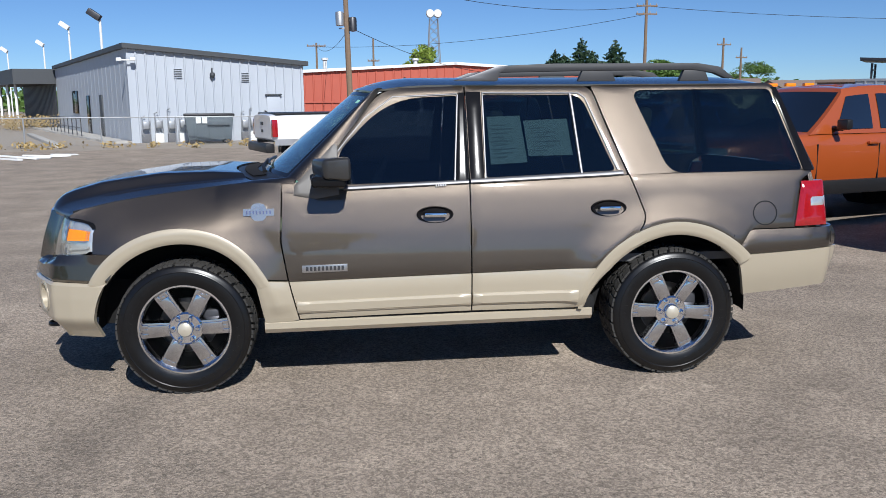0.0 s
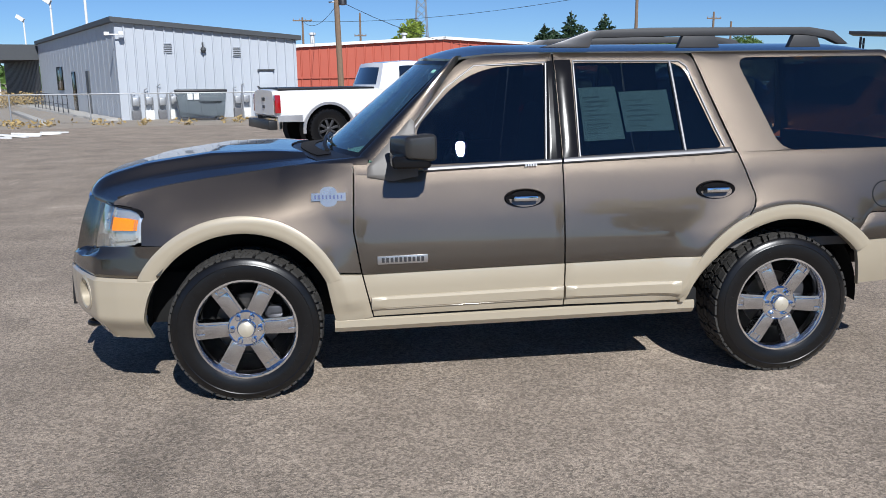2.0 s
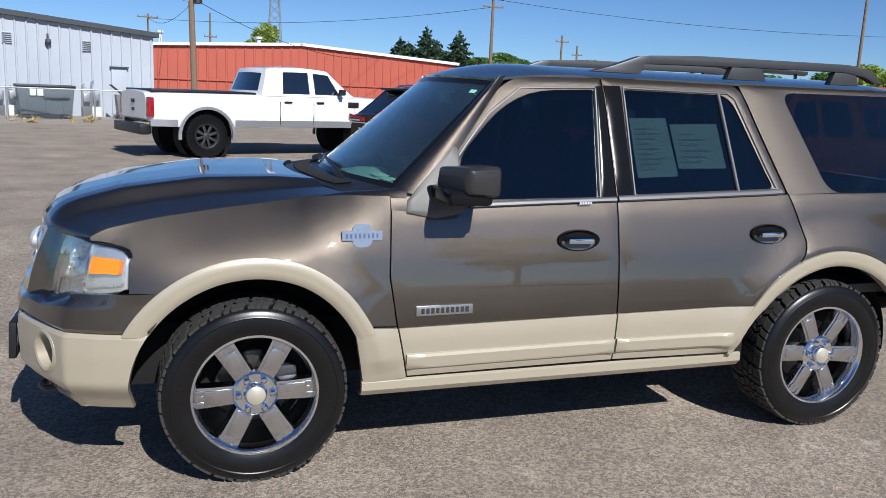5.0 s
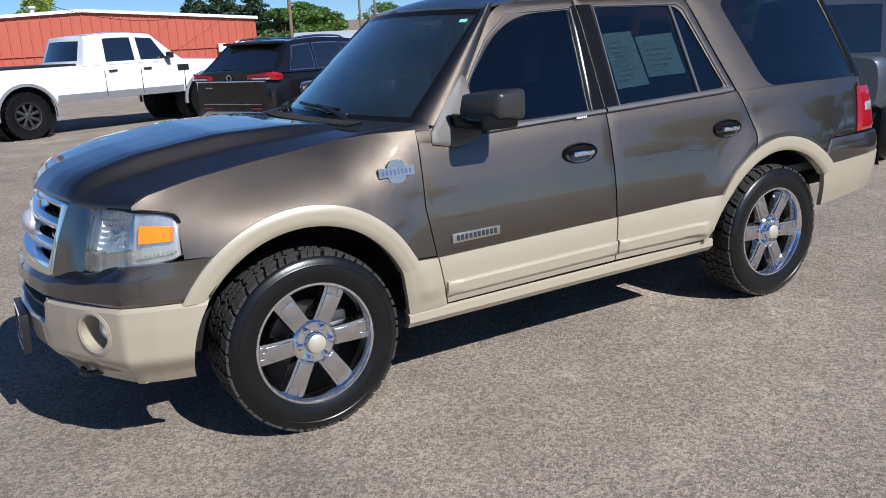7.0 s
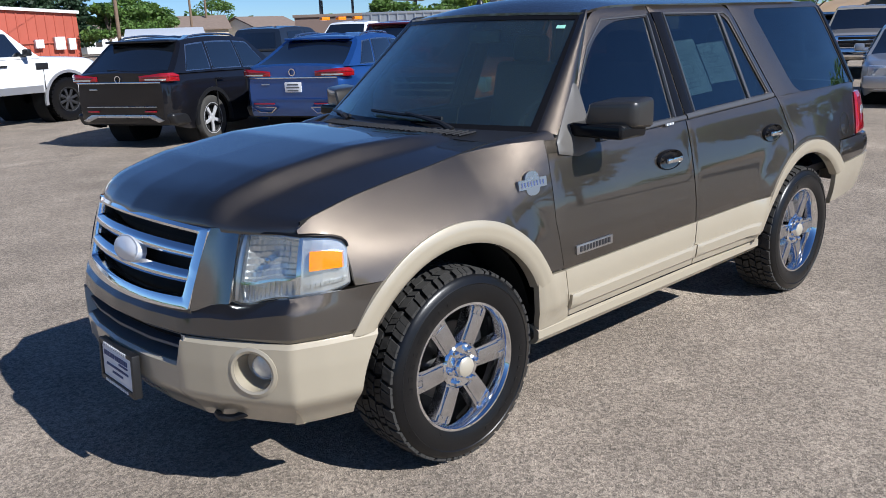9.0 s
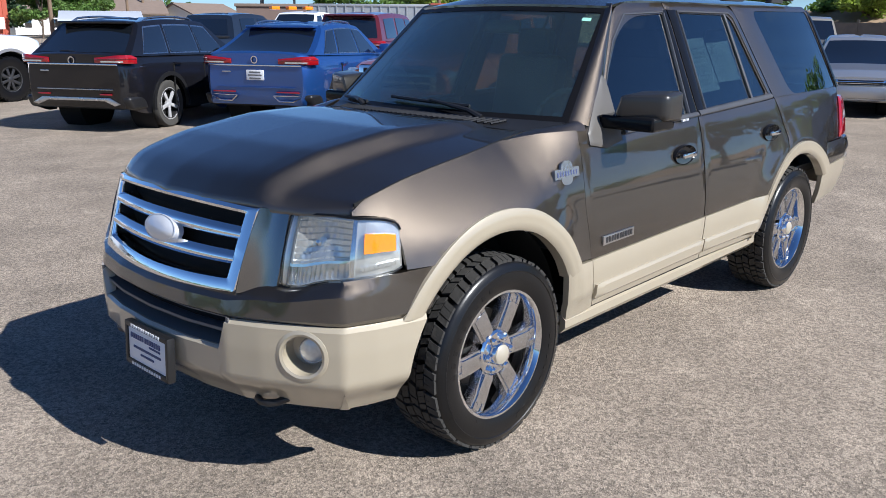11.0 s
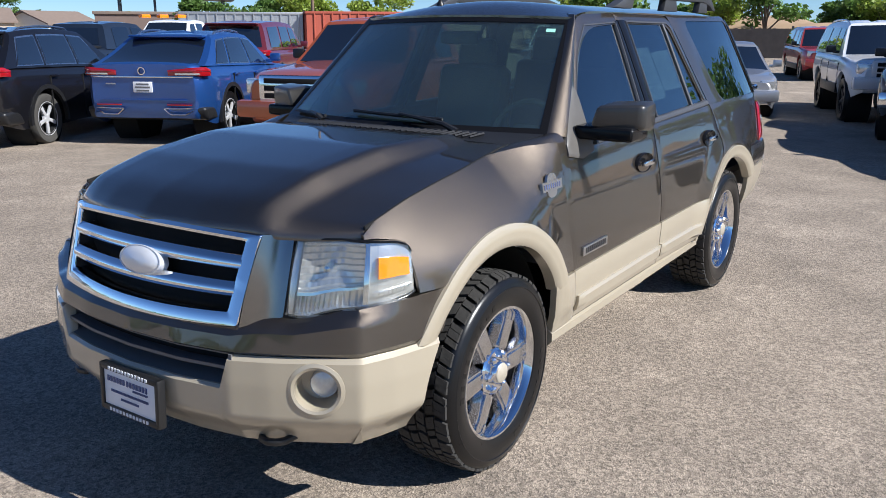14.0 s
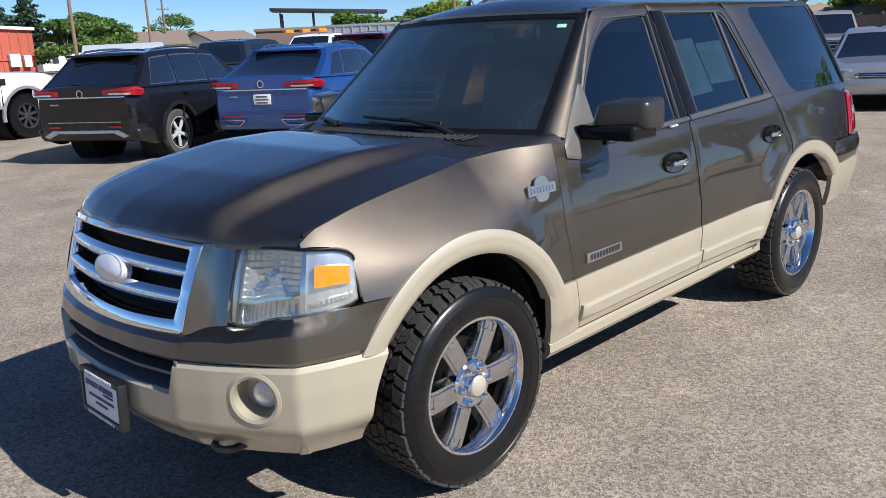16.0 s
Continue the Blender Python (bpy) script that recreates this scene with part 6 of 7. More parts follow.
# wheels: deep chrome rims with six broad spokes, block-tread tyres
def hero_wheel(at, side, angle):
    s = side
    ty = part("tyre", lathe([(0.262, s * 0.105), (0.275, s * 0.128), (0.30, s * 0.139), (0.335, s * 0.141), (0.352, s * 0.138), (0.356, s * 0.141), (0.362, s * 0.138), (0.378, s * 0.133), (0.392, s * 0.120), (0.398, s * 0.095), (0.398, -s * 0.095), (0.387, -s * 0.125), (0.32, -s * 0.14), (0.262, -s * 0.105)], 72), RUBBER, suv, "block-tread black tyre")
    ty.location = at
    tr = bmesh.new()
    n = 74
    for row, (y, w, hgt, sh) in enumerate(((0.098, 0.046, 0.0, 0.0), (0.052, 0.036, 0.0, 0.35), (0.008, 0.036, 0, 0.7), (-0.038, 0.038, 0, 0.2), (-0.09, 0.05, 0, 0.5))):
        for k in range(n):
            a = 2 * math.pi * (k + sh + 0.18 * math.sin(k * 2.3)) / n
            b = box(0.026, w, 0.023 + 0.006 * ((k + row) % 2), 0.0, (0.397, s * y, 0))
            for v in b.verts:
                v.co.z += 0.35 * (v.co.y - s * y) * (1 if row % 2 else -1)
                if row == 0 and v.co.y * s > 0.11:
                    v.co.x -= 0.008
            bmesh.ops.rotate(b, cent=(0, 0, 0), matrix=Matrix.Rotation(a, 3, "Y"), verts=b.verts)
            join(b, tr)
    tagged(part("tread", tr, TREAD, ty, smooth=False), kind="stuff")
    # raised sidewall marks
    mk = bmesh.new()
    for k in range(40):
        if k % 20 < 9:
            a = 2 * math.pi * k / 40
            b = box(0.022, 0.004, 0.020, 0.0, (0.318, s * 0.1395, 0))
            bmesh.ops.rotate(b, cent=(0, 0, 0), matrix=Matrix.Rotation(a, 3, "Y"), verts=b.verts)
            join(b, mk)
    tagged(part("sidewall_lettering", mk, RUBBER, ty, smooth=False), kind="stuff")
    rim = part("rim", lathe([(0.264, s * 0.10), (0.281, s * 0.114), (0.279, s * 0.125), (0.264, s * 0.126), (0.252, s * 0.108), (0.243, s * 0.02), (0.238, -s * 0.06), (0.238, -s * 0.10)], 64), CHROME, ty, "chrome rim")
    spk = bmesh.new()
    for k in range(6):
        a = angle + math.pi / 3 * k
        prof = [(0.050, 0.044), (0.11, 0.046), (0.19, 0.049), (0.257, 0.052)]
        y0 = [0.082, 0.088, 0.092, 0.090]
        b = bmesh.new()
        top, bot = [], []
        for (r, hw_), y in zip(prof, y0):
            for lst, yy, ww in ((top, y, hw_ * 0.90), (bot, y - 0.045, hw_ * 1.08)):
                lst.append([b.verts.new((r, s * yy, -ww)), b.verts.new((r, s * (yy + (0.006 if lst is top else 0)), 0)), b.verts.new((r, s * yy, ww))])
        for i in range(3):
            for j in range(2):
                b.faces.new((top[i][j], top[i][j + 1], top[i + 1][j + 1], top[i + 1][j]))
                b.faces.new((bot[i][j], bot[i + 1][j], bot[i + 1][j + 1], bot[i][j + 1]))
            b.faces.new((top[i][0], top[i + 1][0], bot[i + 1][0], bot[i][0]))
            b.faces.new((top[i][2], bot[i][2], bot[i + 1][2], top[i + 1][2]))
        for i in (0, 3):
            b.faces.new((top[i][0], top[i][1], top[i][2], bot[i][2], bot[i][1], bot[i][0]))
        # raised flat plate on the spoke
        box(0.118, 0.010, 0.062, 0.003, (0.160, s * 0.0945, 0), bm=b)
        for zz in (-0.026, 0.026):
            box(0.034, 0.010, 0.020, 0.003, (0.236, s * 0.0945, zz), bm=b)
        box(0.018, 0.006, 0.024, 0.002, (0.229, s * 0.0945, 0), bm=b)
        bmesh.ops.rotate(b, cent=(0, 0, 0), matrix=Matrix.Rotation(-a, 3, "Y"), verts=b.verts)
        join(b, spk)
    part("spokes", spk, SPOKE, rim, "grey polished spokes", sharp=25)
    part("hub_cover", lathe([(0.098, s * 0.05), (0.100, s * 0.090), (0.090, s * 0.098), (0.052, s * 0.096), (0.048, s * 0.116), (0.042, s * 0.122), (0.001, s * 0.124)], 36), CHROME, rim)
    part("hub_cap", lathe([(0.041, s * 0.116), (0.041, s * 0.127), (0.034, s * 0.132), (0.001, s * 0.134)], 24), mat_cap, rim, "champagne centre cap")
    for k in range(6):
        a = angle + math.pi / 3 * k
        part("wheel_nut", lathe([(0.017, s * 0.085), (0.016, s * 0.114), (0.009, s * 0.122), (0.001, s * 0.122)], 8, at=(0.073 * math.cos(a), 0, 0.073 * math.sin(a))), CHROME, rim)
    part("brake_disc", lathe([(0.17, s * 0.01), (0.17, -s * 0.02), (0.06, -s * 0.02)], 40), DISC, rim)
    part("brake_caliper", box(0.10, 0.06, 0.16, 0.02, (0.14, s * 0.0, 0.02)), STEEL_D, rim)
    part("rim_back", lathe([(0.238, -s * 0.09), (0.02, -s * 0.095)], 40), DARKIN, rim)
    return ty


mat_cap = mat("cap_enamel", (0.55, 0.50, 0.40), 0.35, 0.4)
for x, z in ((0.0, 0.402), (3.023, 0.405)):
    for side in (-1, 1):
        hero_wheel((x, side * 0.822, z), side, radians(2) if x == 0 else radians(-4))

# ---- buildings ----
SHED_W = mat("grey_siding", (0.42, 0.45, 0.49), 0.55, noise_amt=0.07, scale=0.8)
FASCIA = mat("dark_fascia", (0.05, 0.055, 0.06), 0.6)
RED_W = mat("red_siding", (0.40, 0.085, 0.05), 0.6, noise_amt=0.12, scale=0.5)
CONC = mat("concrete", (0.42, 0.40, 0.36), 0.9, noise_amt=0.15, scale=2, bump=0.3, bump_scale=30)
GRAVEL = mat("dusty_gravel", (0.30, 0.26, 0.21), 0.95, noise_amt=0.3, scale=1.5, bump=0.6, bump_scale=25)
WOOD_P = mat("weathered_pole_wood", (0.19, 0.13, 0.085), 0.85, noise_amt=0.25, scale=5, bump=0.3, bump_scale=30)
WOOD_F = mat("weathered_fence_wood", (0.14, 0.12, 0.10), 0.9, noise_amt=0.3, scale=3)
GALV = mat("galvanised_steel", (0.42, 0.43, 0.44), 0.45, 0.7, noise_amt=0.12, scale=12)
DUMP = mat("grey_blue_steel", (0.075, 0.098, 0.112), 0.55, noise_amt=0.25, scale=4)
WHITE_B = mat("white_wall_paint", (0.72, 0.72, 0.70), 0.7, noise_amt=0.08, scale=1)
ROOF_B = mat("brown_shingles", (0.20, 0.15, 0.12), 0.9, noise_amt=0.2, scale=2)
DIRT = mat("sandy_dirt", (0.36, 0.25, 0.16), 0.95, noise_amt=0.3, scale=0.6, bump=0.6, bump_scale=6)
DRYG = mat("dry_weeds", (0.36, 0.26, 0.11), 0.9, noise_amt=0.3, scale=3)
CABLE = mat("black_cable", (0.02, 0.02, 0.02), 0.7)


def ribbed_wall(a, b, h0, h1, pitch, rib, bm=None):
    """A sheet-metal wall from a to b, with raised ribs; top height from h0 to h1."""
    a, b = Vector((*a, 0)), Vector((*b, 0))
    d = (b - a)
    n = Vector((d.y, -d.x, 0)).normalized()
    L = d.length
    prof = []
    k = 0.0
    while k < L:
        prof += [(k, 0), (k + pitch * 0.78, 0), (k + pitch * 0.83, rib), (k + pitch * 0.95, rib)]
        k += pitch
    prof = [p for p in prof if p[0] < L] + [(L, 0)]
    bm = bm or bmesh.new()
    vs = []
    for s, o in prof:
        p = a + d * (s / L) + n * o
        vs.append((bm.verts.new((p.x, p.y, 0)), bm.verts.new((p.x, p.y, lerp(h0, h1, s / L)))))
    for p, q in zip(vs, vs[1:]):
        bm.faces.new((p[0], q[0], q[1], p[1]))
    return bm


def slab_roof(corners, t=0.22):
    """A flat roof slab through corners (x, y, z) of its underside."""
    rb = bmesh.new()
    lo = [rb.verts.new(c) for c in corners]
    hi = [rb.verts.new(v.co + Vector((0, 0, t))) for v in lo]
    rb.faces.new(lo), rb.faces.new(hi)
    n = len(lo)
    for i in range(n):
        rb.faces.new((lo[i], lo[(i + 1) % n], hi[(i + 1) % n], hi[i]))
    return rb


def oriented(a, b):
    """Places things along the line a-b: returns f(along, out, z) and the wall's turn."""
    a, b = Vector(a), Vector(b)
    d = (b - a).normalized()
    n = Vector((d.y, -d.x))
    ang = math.atan2(d.y, d.x)
    return (lambda s, o, z: Vector((*(a + d * s + n * o), z))), Matrix.Rotation(ang, 3, "Z")


shed = thing("metal_shed", "grey ribbed sheet-metal building with a dark eave", "building")
A, B = Vector((-8.35, 31.2)), Vector((-1.15, 33.8))
D = Vector((-19.0, 54.5))
dAD = (D - A).normalized()
dAB = (B - A).normalized()
C = B + dAD * 25
part("wall", ribbed_wall(A, B, 4.02, 3.36, 0.40, 0.05), SHED_W, shed, smooth=False)
part("wall", ribbed_wall(D, A, 4.0, 4.0, 1.2, 0.015), SHED_W, shed, smooth=False)
part("wall", ribbed_wall(B, C, 3.36, 3.36, 0.6, 0.02), SHED_W, shed, smooth=False)
e1, e2 = dAB * 0.18, -dAD * 0.22
part("roof", slab_roof([(*(A - e1 + e2), 3.99), (*(B + e1 + e2), 3.33), (*(C + e1), 3.33), (*(D - e1), 3.99)], 0.20), FASCIA, shed, smooth=False)
place, turn = oriented(A, B)
part("door", box(0.62, 0.05, 2.0, 0.01, place(6.2, 0.05, 1.0), turn), SHED_W, shed, "grey steel side door")
part("door_hood", box(0.75, 0.12, 0.06, 0.01, place(6.2, 0.1, 2.03), turn), FASCIA, shed)
for s in (2.05, 4.95):
    vt = part("wall_vent", box(0.34, 0.05, 0.42, 0.01, place(s, 0.055, 2.95 - 0.05 * s + 0.12), turn), SHED_W, shed, "louvred wall vent")
    for k in range(5):
        part("vent_louvre", box(0.32, 0.03, 0.035, 0.004, place(s, 0.085, 2.80 - 0.05 * s + 0.12 + k * 0.075), turn), FASCIA, vt)
part("wall_lamp", lathe([(0.001, 0.1), (0.10, 0.06), (0.12, -0.05), (0.06, -0.16), (0.001, -0.18)], 16, "z", at=place(3.5, 0.15, 2.92)), FASCIA, shed, "dark round wall lamp")
part("wall_lamp_arm", box(0.05, 0.16, 0.2, 0.01, place(3.5, 0.08, 3.1), turn), FASCIA, shed)
fl = box(0.6, 0.05, 0.05, 0.01, place(-0.05, 0.25, 3.48), turn)
box(0.2, 0.2, 0.14, 0.02, place(-0.35, 0.35, 3.50), turn, fl)
box(0.2, 0.2, 0.14, 0.02, place(0.2, 0.35, 3.52), turn, fl)
part("flood_lights", fl, WHITE_B, shed, "white twin flood light at the corner")
pl2, turn2 = oriented(D, A)
LAD = (A - D).length
for s, w, h, z0, mm, nm in ((LAD - 7.2, 0.75, 2.1, 1.05, FASCIA, "side_door"), (LAD - 11.5, 1.0, 2.1, 1.05, GLOSS_B, "side_door"), (LAD - 16.5, 2.2, 1.3, 1.75, GLOSS_B, "side_window")):
    part(nm, box(w, 0.06, h, 0.01, pl2(s, 0.03, z0), turn2), mm, shed)
part("roof_unit", box(1.0, 1.0, 0.55, 0.03, (*(A + dAD * 9 + dAB * 1.6), 4.3)), STEEL_D, shed)
porch = thing("dark_porch", "dark boarded porch roof beyond the shed", "building")
P0 = D + dAD * 0.3
P1 = D + dAD * 14 - dAB * 1.0
part("porch_wall", ribbed_wall(P1, P0, 3.2, 3.2, 0.5, 0.03), STEEL_D, porch, smooth=False)
part("porch_roof", slab_roof([(*(P0 - dAB * 2.6), 3.0), (*(P0 + dAB * 3), 3.0), (*(P1 + dAB * 3), 3.0), (*(P1 - dAB * 2.6), 3.0)], 1.0), FASCIA, porch, smooth=False)
for k in range(4):
    q = P0.lerp(P1, 0.1 + 0.27 * k) - dAB * 2.3
    part("porch_post", box(0.15, 0.15, 3.0, 0.01, (q.x, q.y, 1.5)), WHITE_B, porch)

barn = thing("red_building", "long red sheet-metal building with a low gable", "building")
P, Q = Vector((-7.0, 78.6)), Vector((29.0, 83.3))
mid = P.lerp(Q, 0.52)
for a, b, h0, h1 in ((P, mid, 4.35, 5.35), (mid, Q, 5.35, 4.3)):
    part("wall", ribbed_wall(a, b, h0, h1, 0.9, 0.06), RED_W, barn, smooth=False)
    place, turn = oriented(a, b)
    L = (b - a).length
    slope = Matrix.Rotation(-math.atan2(h1 - h0, L), 3, "Y")
    part("roof_edge", box(L + 0.3, 0.3, 0.28, 0.0, place(L / 2, 0.2, (h0 + h1) / 2 + 0.08), turn @ slope), WHITE_B, barn)
    part("wall_band", box(L, 0.1, 0.16, 0.0, place(L / 2, 0.1, 1.6), turn), RED_W, barn)
place, turn = oriented(P, Q)
LPQ = (Q - P).length
part("side_wall", ribbed_wall(Q, Q + Vector((-1.5, 12)), 4.3, 4.3, 0.9, 0.06), RED_W, barn, smooth=False)
for s, w, h, z in ((LPQ - 2.2, 1.0, 1.2, 1.5), (LPQ - 4.2, 0.8, 0.8, 1.5), (LPQ - 1.0, 0.7, 1.1, 1.4)):
    part("electric_cabinet", box(w, 0.4, h, 0.03, place(s, 0.3, z), turn), WHITE_B, barn)
for s in (5.5, 15.0):
    part("roof_pipe", lathe([(0.001, 0.7), (0.35, 0.65), (0.35, 0.45), (0.22, 0.4), (0.22, -0.4), (0.001, -0.4)], 16, "z", at=(*(P + (Q - P) * (s / LPQ) + Vector((0, 3))), 5.4)), WHITE_B, barn)

# ---- yard in front of the shed ----
def patch(outline_pts, name, material, label, z=0.004, seed=1):
    """Ground patch with an uneven rim."""
    rnd = random.Random(seed)
    pts = []
    n = len(outline_pts)
    for i in range(n):
        a, b = Vector(outline_pts[i]), Vector(outline_pts[(i + 1) % n])
        m = max(2, int((b - a).length / 0.5))
        for k in range(m):
            p = a.lerp(b, k / m)
            pts.append((p.x + rnd.uniform(-0.12, 0.12), p.y + rnd.uniform(-0.12, 0.12)))
    bm = bmesh.new()
    top = [bm.verts.new((x, y, z)) for x, y in pts]
    low = [bm.verts.new((x, y, -0.02)) for x, y in pts]
    bm.faces.new(top)
    for i in range(len(top)):
        j = (i + 1) % len(top)
        bm.faces.new((top[i], low[i], low[j], top[j]))
    bmesh.ops.triangulate(bm, faces=[f for f in bm.faces if len(f.verts) > 4])
    return tagged(part(name, bm, material, smooth=False), label, "ground", kind="structure")


patch([(-26, 25.6), (-12, 25.6), (2, 27.3), (8, 29.5), (8, 34), (-1.2, 33.6), (-8.3, 31.0), (-19, 54), (-26, 54)], "gravel_strip", GRAVEL, "dusty gravel strip with dry weeds before the shed")
patch([(-9.4, 31.3), (-8.4, 31.0), (-18.9, 53.8), (-20.4, 53.4)], "walkway", CONC, "pale concrete walkway along the shed", 0.10, 2)

fence = thing("wire_fence", "low galvanised chain-link fence with a top rail", "fence")
fa, fb = Vector((-30, 28.2)), Vector((1.6, 29.0))
place, turn = oriented(fa, fb)
LF = (fb - fa).length
part("top_rail", tube([place(0, 0, 1.14), place(LF, 0, 1.14)], 0.025, 6), GALV, fence)
k = 0.8
while k < LF:
    part("post", tube([place(k, 0, 0), place(k, 0, 1.16)], 0.03, 8), GALV, fence)
    k += 2.9
wm = bmesh.new()
k = 0.0
while k < LF:
    for d in (1, -1):
        z0, z1 = (0.03, 1.13)
        s1 = k + d * 1.1
        if 0 <= s1 <= LF:
            a, b = place(k, 0, z0), place(s1, 0, z1)
            o = Vector((0.004, 0, 0))
            wm.faces.new([wm.verts.new(v) for v in (a - o, a + o, b + o, b - o)])
    k += 0.14
tagged(part("wire_mesh", wm, GALV, fence, smooth=False), kind="stuff")

# dumpster with lid
dp = thing("dumpster", "dark grey steel dumpster with a black plastic lid", "dumpster", pose(-5.0, 30.6, 0, 0, 0, 12))
part("bin", prism([(-0.98, 1.12), (0.98, 1.12), (0.86, 0.16), (-0.86, 0.16)], 1.3, bevel=0.02), DUMP, dp)
part("lid", box(2.06, 1.4, 0.12, 0.05, (0, 0, 1.19)), PLASTIC, dp, "black plastic lid")
for x in (-0.6, 0.0, 0.6):
    part("rib", box(0.08, 0.05, 0.9, 0.01, (x, -0.67, 0.65)), DUMP, dp)
part("side_pocket", box(0.9, 0.14, 0.2, 0.02, (0.35, -0.72, 0.88)), DUMP, dp)
for x in (-0.7, 0.7):
    part("skid", box(0.3, 1.2, 0.14, 0.02, (x, 0, 0.08)), STEEL_D, dp)
for x in (-0.45, -0.2):
    part("label_sheet", box(0.2, 0.012, 0.26, 0.003, (x, -0.70, 0.98)), PAPER, dp)
wb = thing("wheeled_bin", "grey wheeled bin with a propped lid", "bin", pose(-2.25, 31.6, 0, 0, 0, 12))
part("bin", prism([(-0.32, 0.95), (0.32, 0.95), (0.26, 0.08), (-0.26, 0.08)], 0.6, bevel=0.02), GREY_PL, wb)
part("lid", box(0.66, 0.5, 0.05, 0.015, (-0.25, 0, 1.12), Matrix.Rotation(radians(40), 3, "Y")), PLASTIC, wb)
part("axle", tube([(-0.3, -0.3, 0.1), (-0.3, 0.3, 0.1)], 0.08, 12), RUBBER, wb)
for x in (-1.35, -0.95):
    bu = thing("white_drum", "white plastic drum by the shed wall", "drum", pose(x, 32.1, 0), "drums by the shed")
    part("body", lathe([(0.001, 0), (0.19, 0.0), (0.2, 0.02), (0.2, 0.3), (0.21, 0.33), (0.2, 0.36), (0.2, 0.62), (0.16, 0.66), (0.001, 0.66)], 18, "z"), WHITE_B, bu)
# gas meters and pipework
for k, x in enumerate((-7.75, -7.25, -6.75, -6.3, -3.75, -3.4)):
    y = 31.25 + (x + 7.75) * 0.36
    gm = thing("meter_set", "grey utility meter on upright pipes", "utility meter", pose(x, y, 0, 0, 0, 20), "meters along the shed")
    part("meter_body", box(0.26, 0.2, 0.32, 0.05, (0, -0.05, 0.75 + 0.05 * (k % 2))), GALV, gm)
    part("riser", tube([(-0.15, 0, 0), (-0.15, 0, 1.1 + 0.15 * (k % 3)), (-0.02, 0, 1.15 + 0.15 * (k % 3))], 0.03, 6), GALV, gm)
    part("riser", tube([(0.15, 0, 0), (0.15, 0, 0.95)], 0.03, 6), GALV, gm)
    part("base_box", box(0.36, 0.25, 0.4, 0.03, (0, 0, 0.2)), WHITE_B if k % 2 else GREY_PL, gm)
# railing along the walkway
rg = thing("walkway_railing", "thin dark handrail along the walkway", "railing")
r0, r1 = Vector((-12.2, 37.0)), Vector((-17.2, 47.5))
for h in (0.5, 0.95):
    part("rail", tube([(*r0, h), (*r1, h)], 0.025, 6), STEEL_D, rg)
for k in range(9):
    q = r0.lerp(r1, k / 8)
    part("post", tube([(q.x, q.y, 0), (q.x, q.y, 0.97)], 0.025, 6), STEEL_D, rg)
kerb = box(0.3, 14, 0.14, 0.02, (-13.2, 34.5, 0.07), Matrix.Rotation(radians(24), 3, "Z"))
tagged(part("kerb", kerb, CONC), "pale concrete kerb beside the walkway", "kerb", kind="structure")
for k in range(6):
    pk = thing("plank", "pale weathered plank lying on the ground", "plank", pose(-9.6 + 0.25 * k, 21.2 + 0.28 * k, 0.03 + 0.035 * (k % 2), 0, 3 * (k % 2), 18 * k - 40), "planks on the lot")
    part("board", box(1.5 - 0.12 * k, 0.14, 0.05, 0.006), WHITE_B, pk)

# ---- poles, lamps, tower ----
def utility_pole(x, y, h, r, arms, label, tf=False, lean=0.0):
    p = thing("utility_pole", label, "utility pole", pose(x, y, 0, 0, lean, 0))
    part("shaft", tube([(0, 0, -0.1), (0, 0, h * 0.5), (0, 0, h)], [r, r * 0.85, r * 0.65], 10), WOOD_P, p)
    for z, w in arms:
        part("crossarm", box(w, 0.12, 0.14, 0.01, (0, -0.12, z)), WOOD_P, p)
        for k in range(4):
            part("insulator", lathe([(0.001, 0.2), (0.05, 0.18), (0.07, 0.06), (0.03, 0.0)], 8, "z", at=(w * (k / 3 - 0.5) * 0.92, -0.12, z + 0.07)), GALV, p)
    if tf:
        for sx, z in ((-0.48, 7.5), (0.42, 7.1)):
            part("transformer", lathe([(0.001, 0.55), (0.26, 0.5), (0.30, 0.42), (0.30, -0.45), (0.001, -0.5)], 16, "z", at=(sx, -0.1, z)), GALV if sx < 0 else STEEL_D, p)
        part("bracket", box(1.1, 0.1, 0.1, 0.01, (0, -0.05, 6.85)), GALV, p)
    return p


utility_pole(1.0, 56.1, 12.0, 0.24, [(10.6, 2.2)], "brown wooden utility pole with grey transformers", True, -1.2)
utility_pole(31.2, 78.9, 12.0, 0.20, [(11.0, 2.2), (10.2, 2.2)], "brown wooden utility pole with two crossarms")
utility_pole(52.8, 102.4, 8.3, 0.18, [(7.0, 1.6)], "far wooden utility pole with a crossarm")
utility_pole(-3.2, 104, 9.0, 0.18, [(8.6, 2.4)], "far wooden utility pole with a crossarm")
utility_pole(4.2, 110, 10.0, 0.18, [(7.0, 1.6)], "far wooden utility pole with a crossarm")
utility_pole(47.0, 95.2, 9.0, 0.18, [(8.2, 1.8)], "far wooden utility pole with a crossarm")
utility_pole(33.9, 31.5, 9.0, 0.10, [], "grey straight pole behind the parked cars")
for x, y, z in ((-12.4, 42.3, 6.3), (-19.9, 60.9, 7.3), (-28.0, 79, 7.2), (-34, 86, 7.0)):
    lp = thing("lot_lamp", "white lot lamp on a slim pole", "street lamp", pose(x, y, 0), "lot lamps")
    part("pole", tube([(0, 0, 0), (0, 0, z)], 0.07, 8), WHITE_B, lp)
    part("lamp_head", box(0.75, 0.4, 0.35, 0.06, (-0.25, -0.1, z + 0.1), Matrix.Rotation(radians(35), 3, "Y")), STEEL_D if y < 50 else WHITE_B, lp)
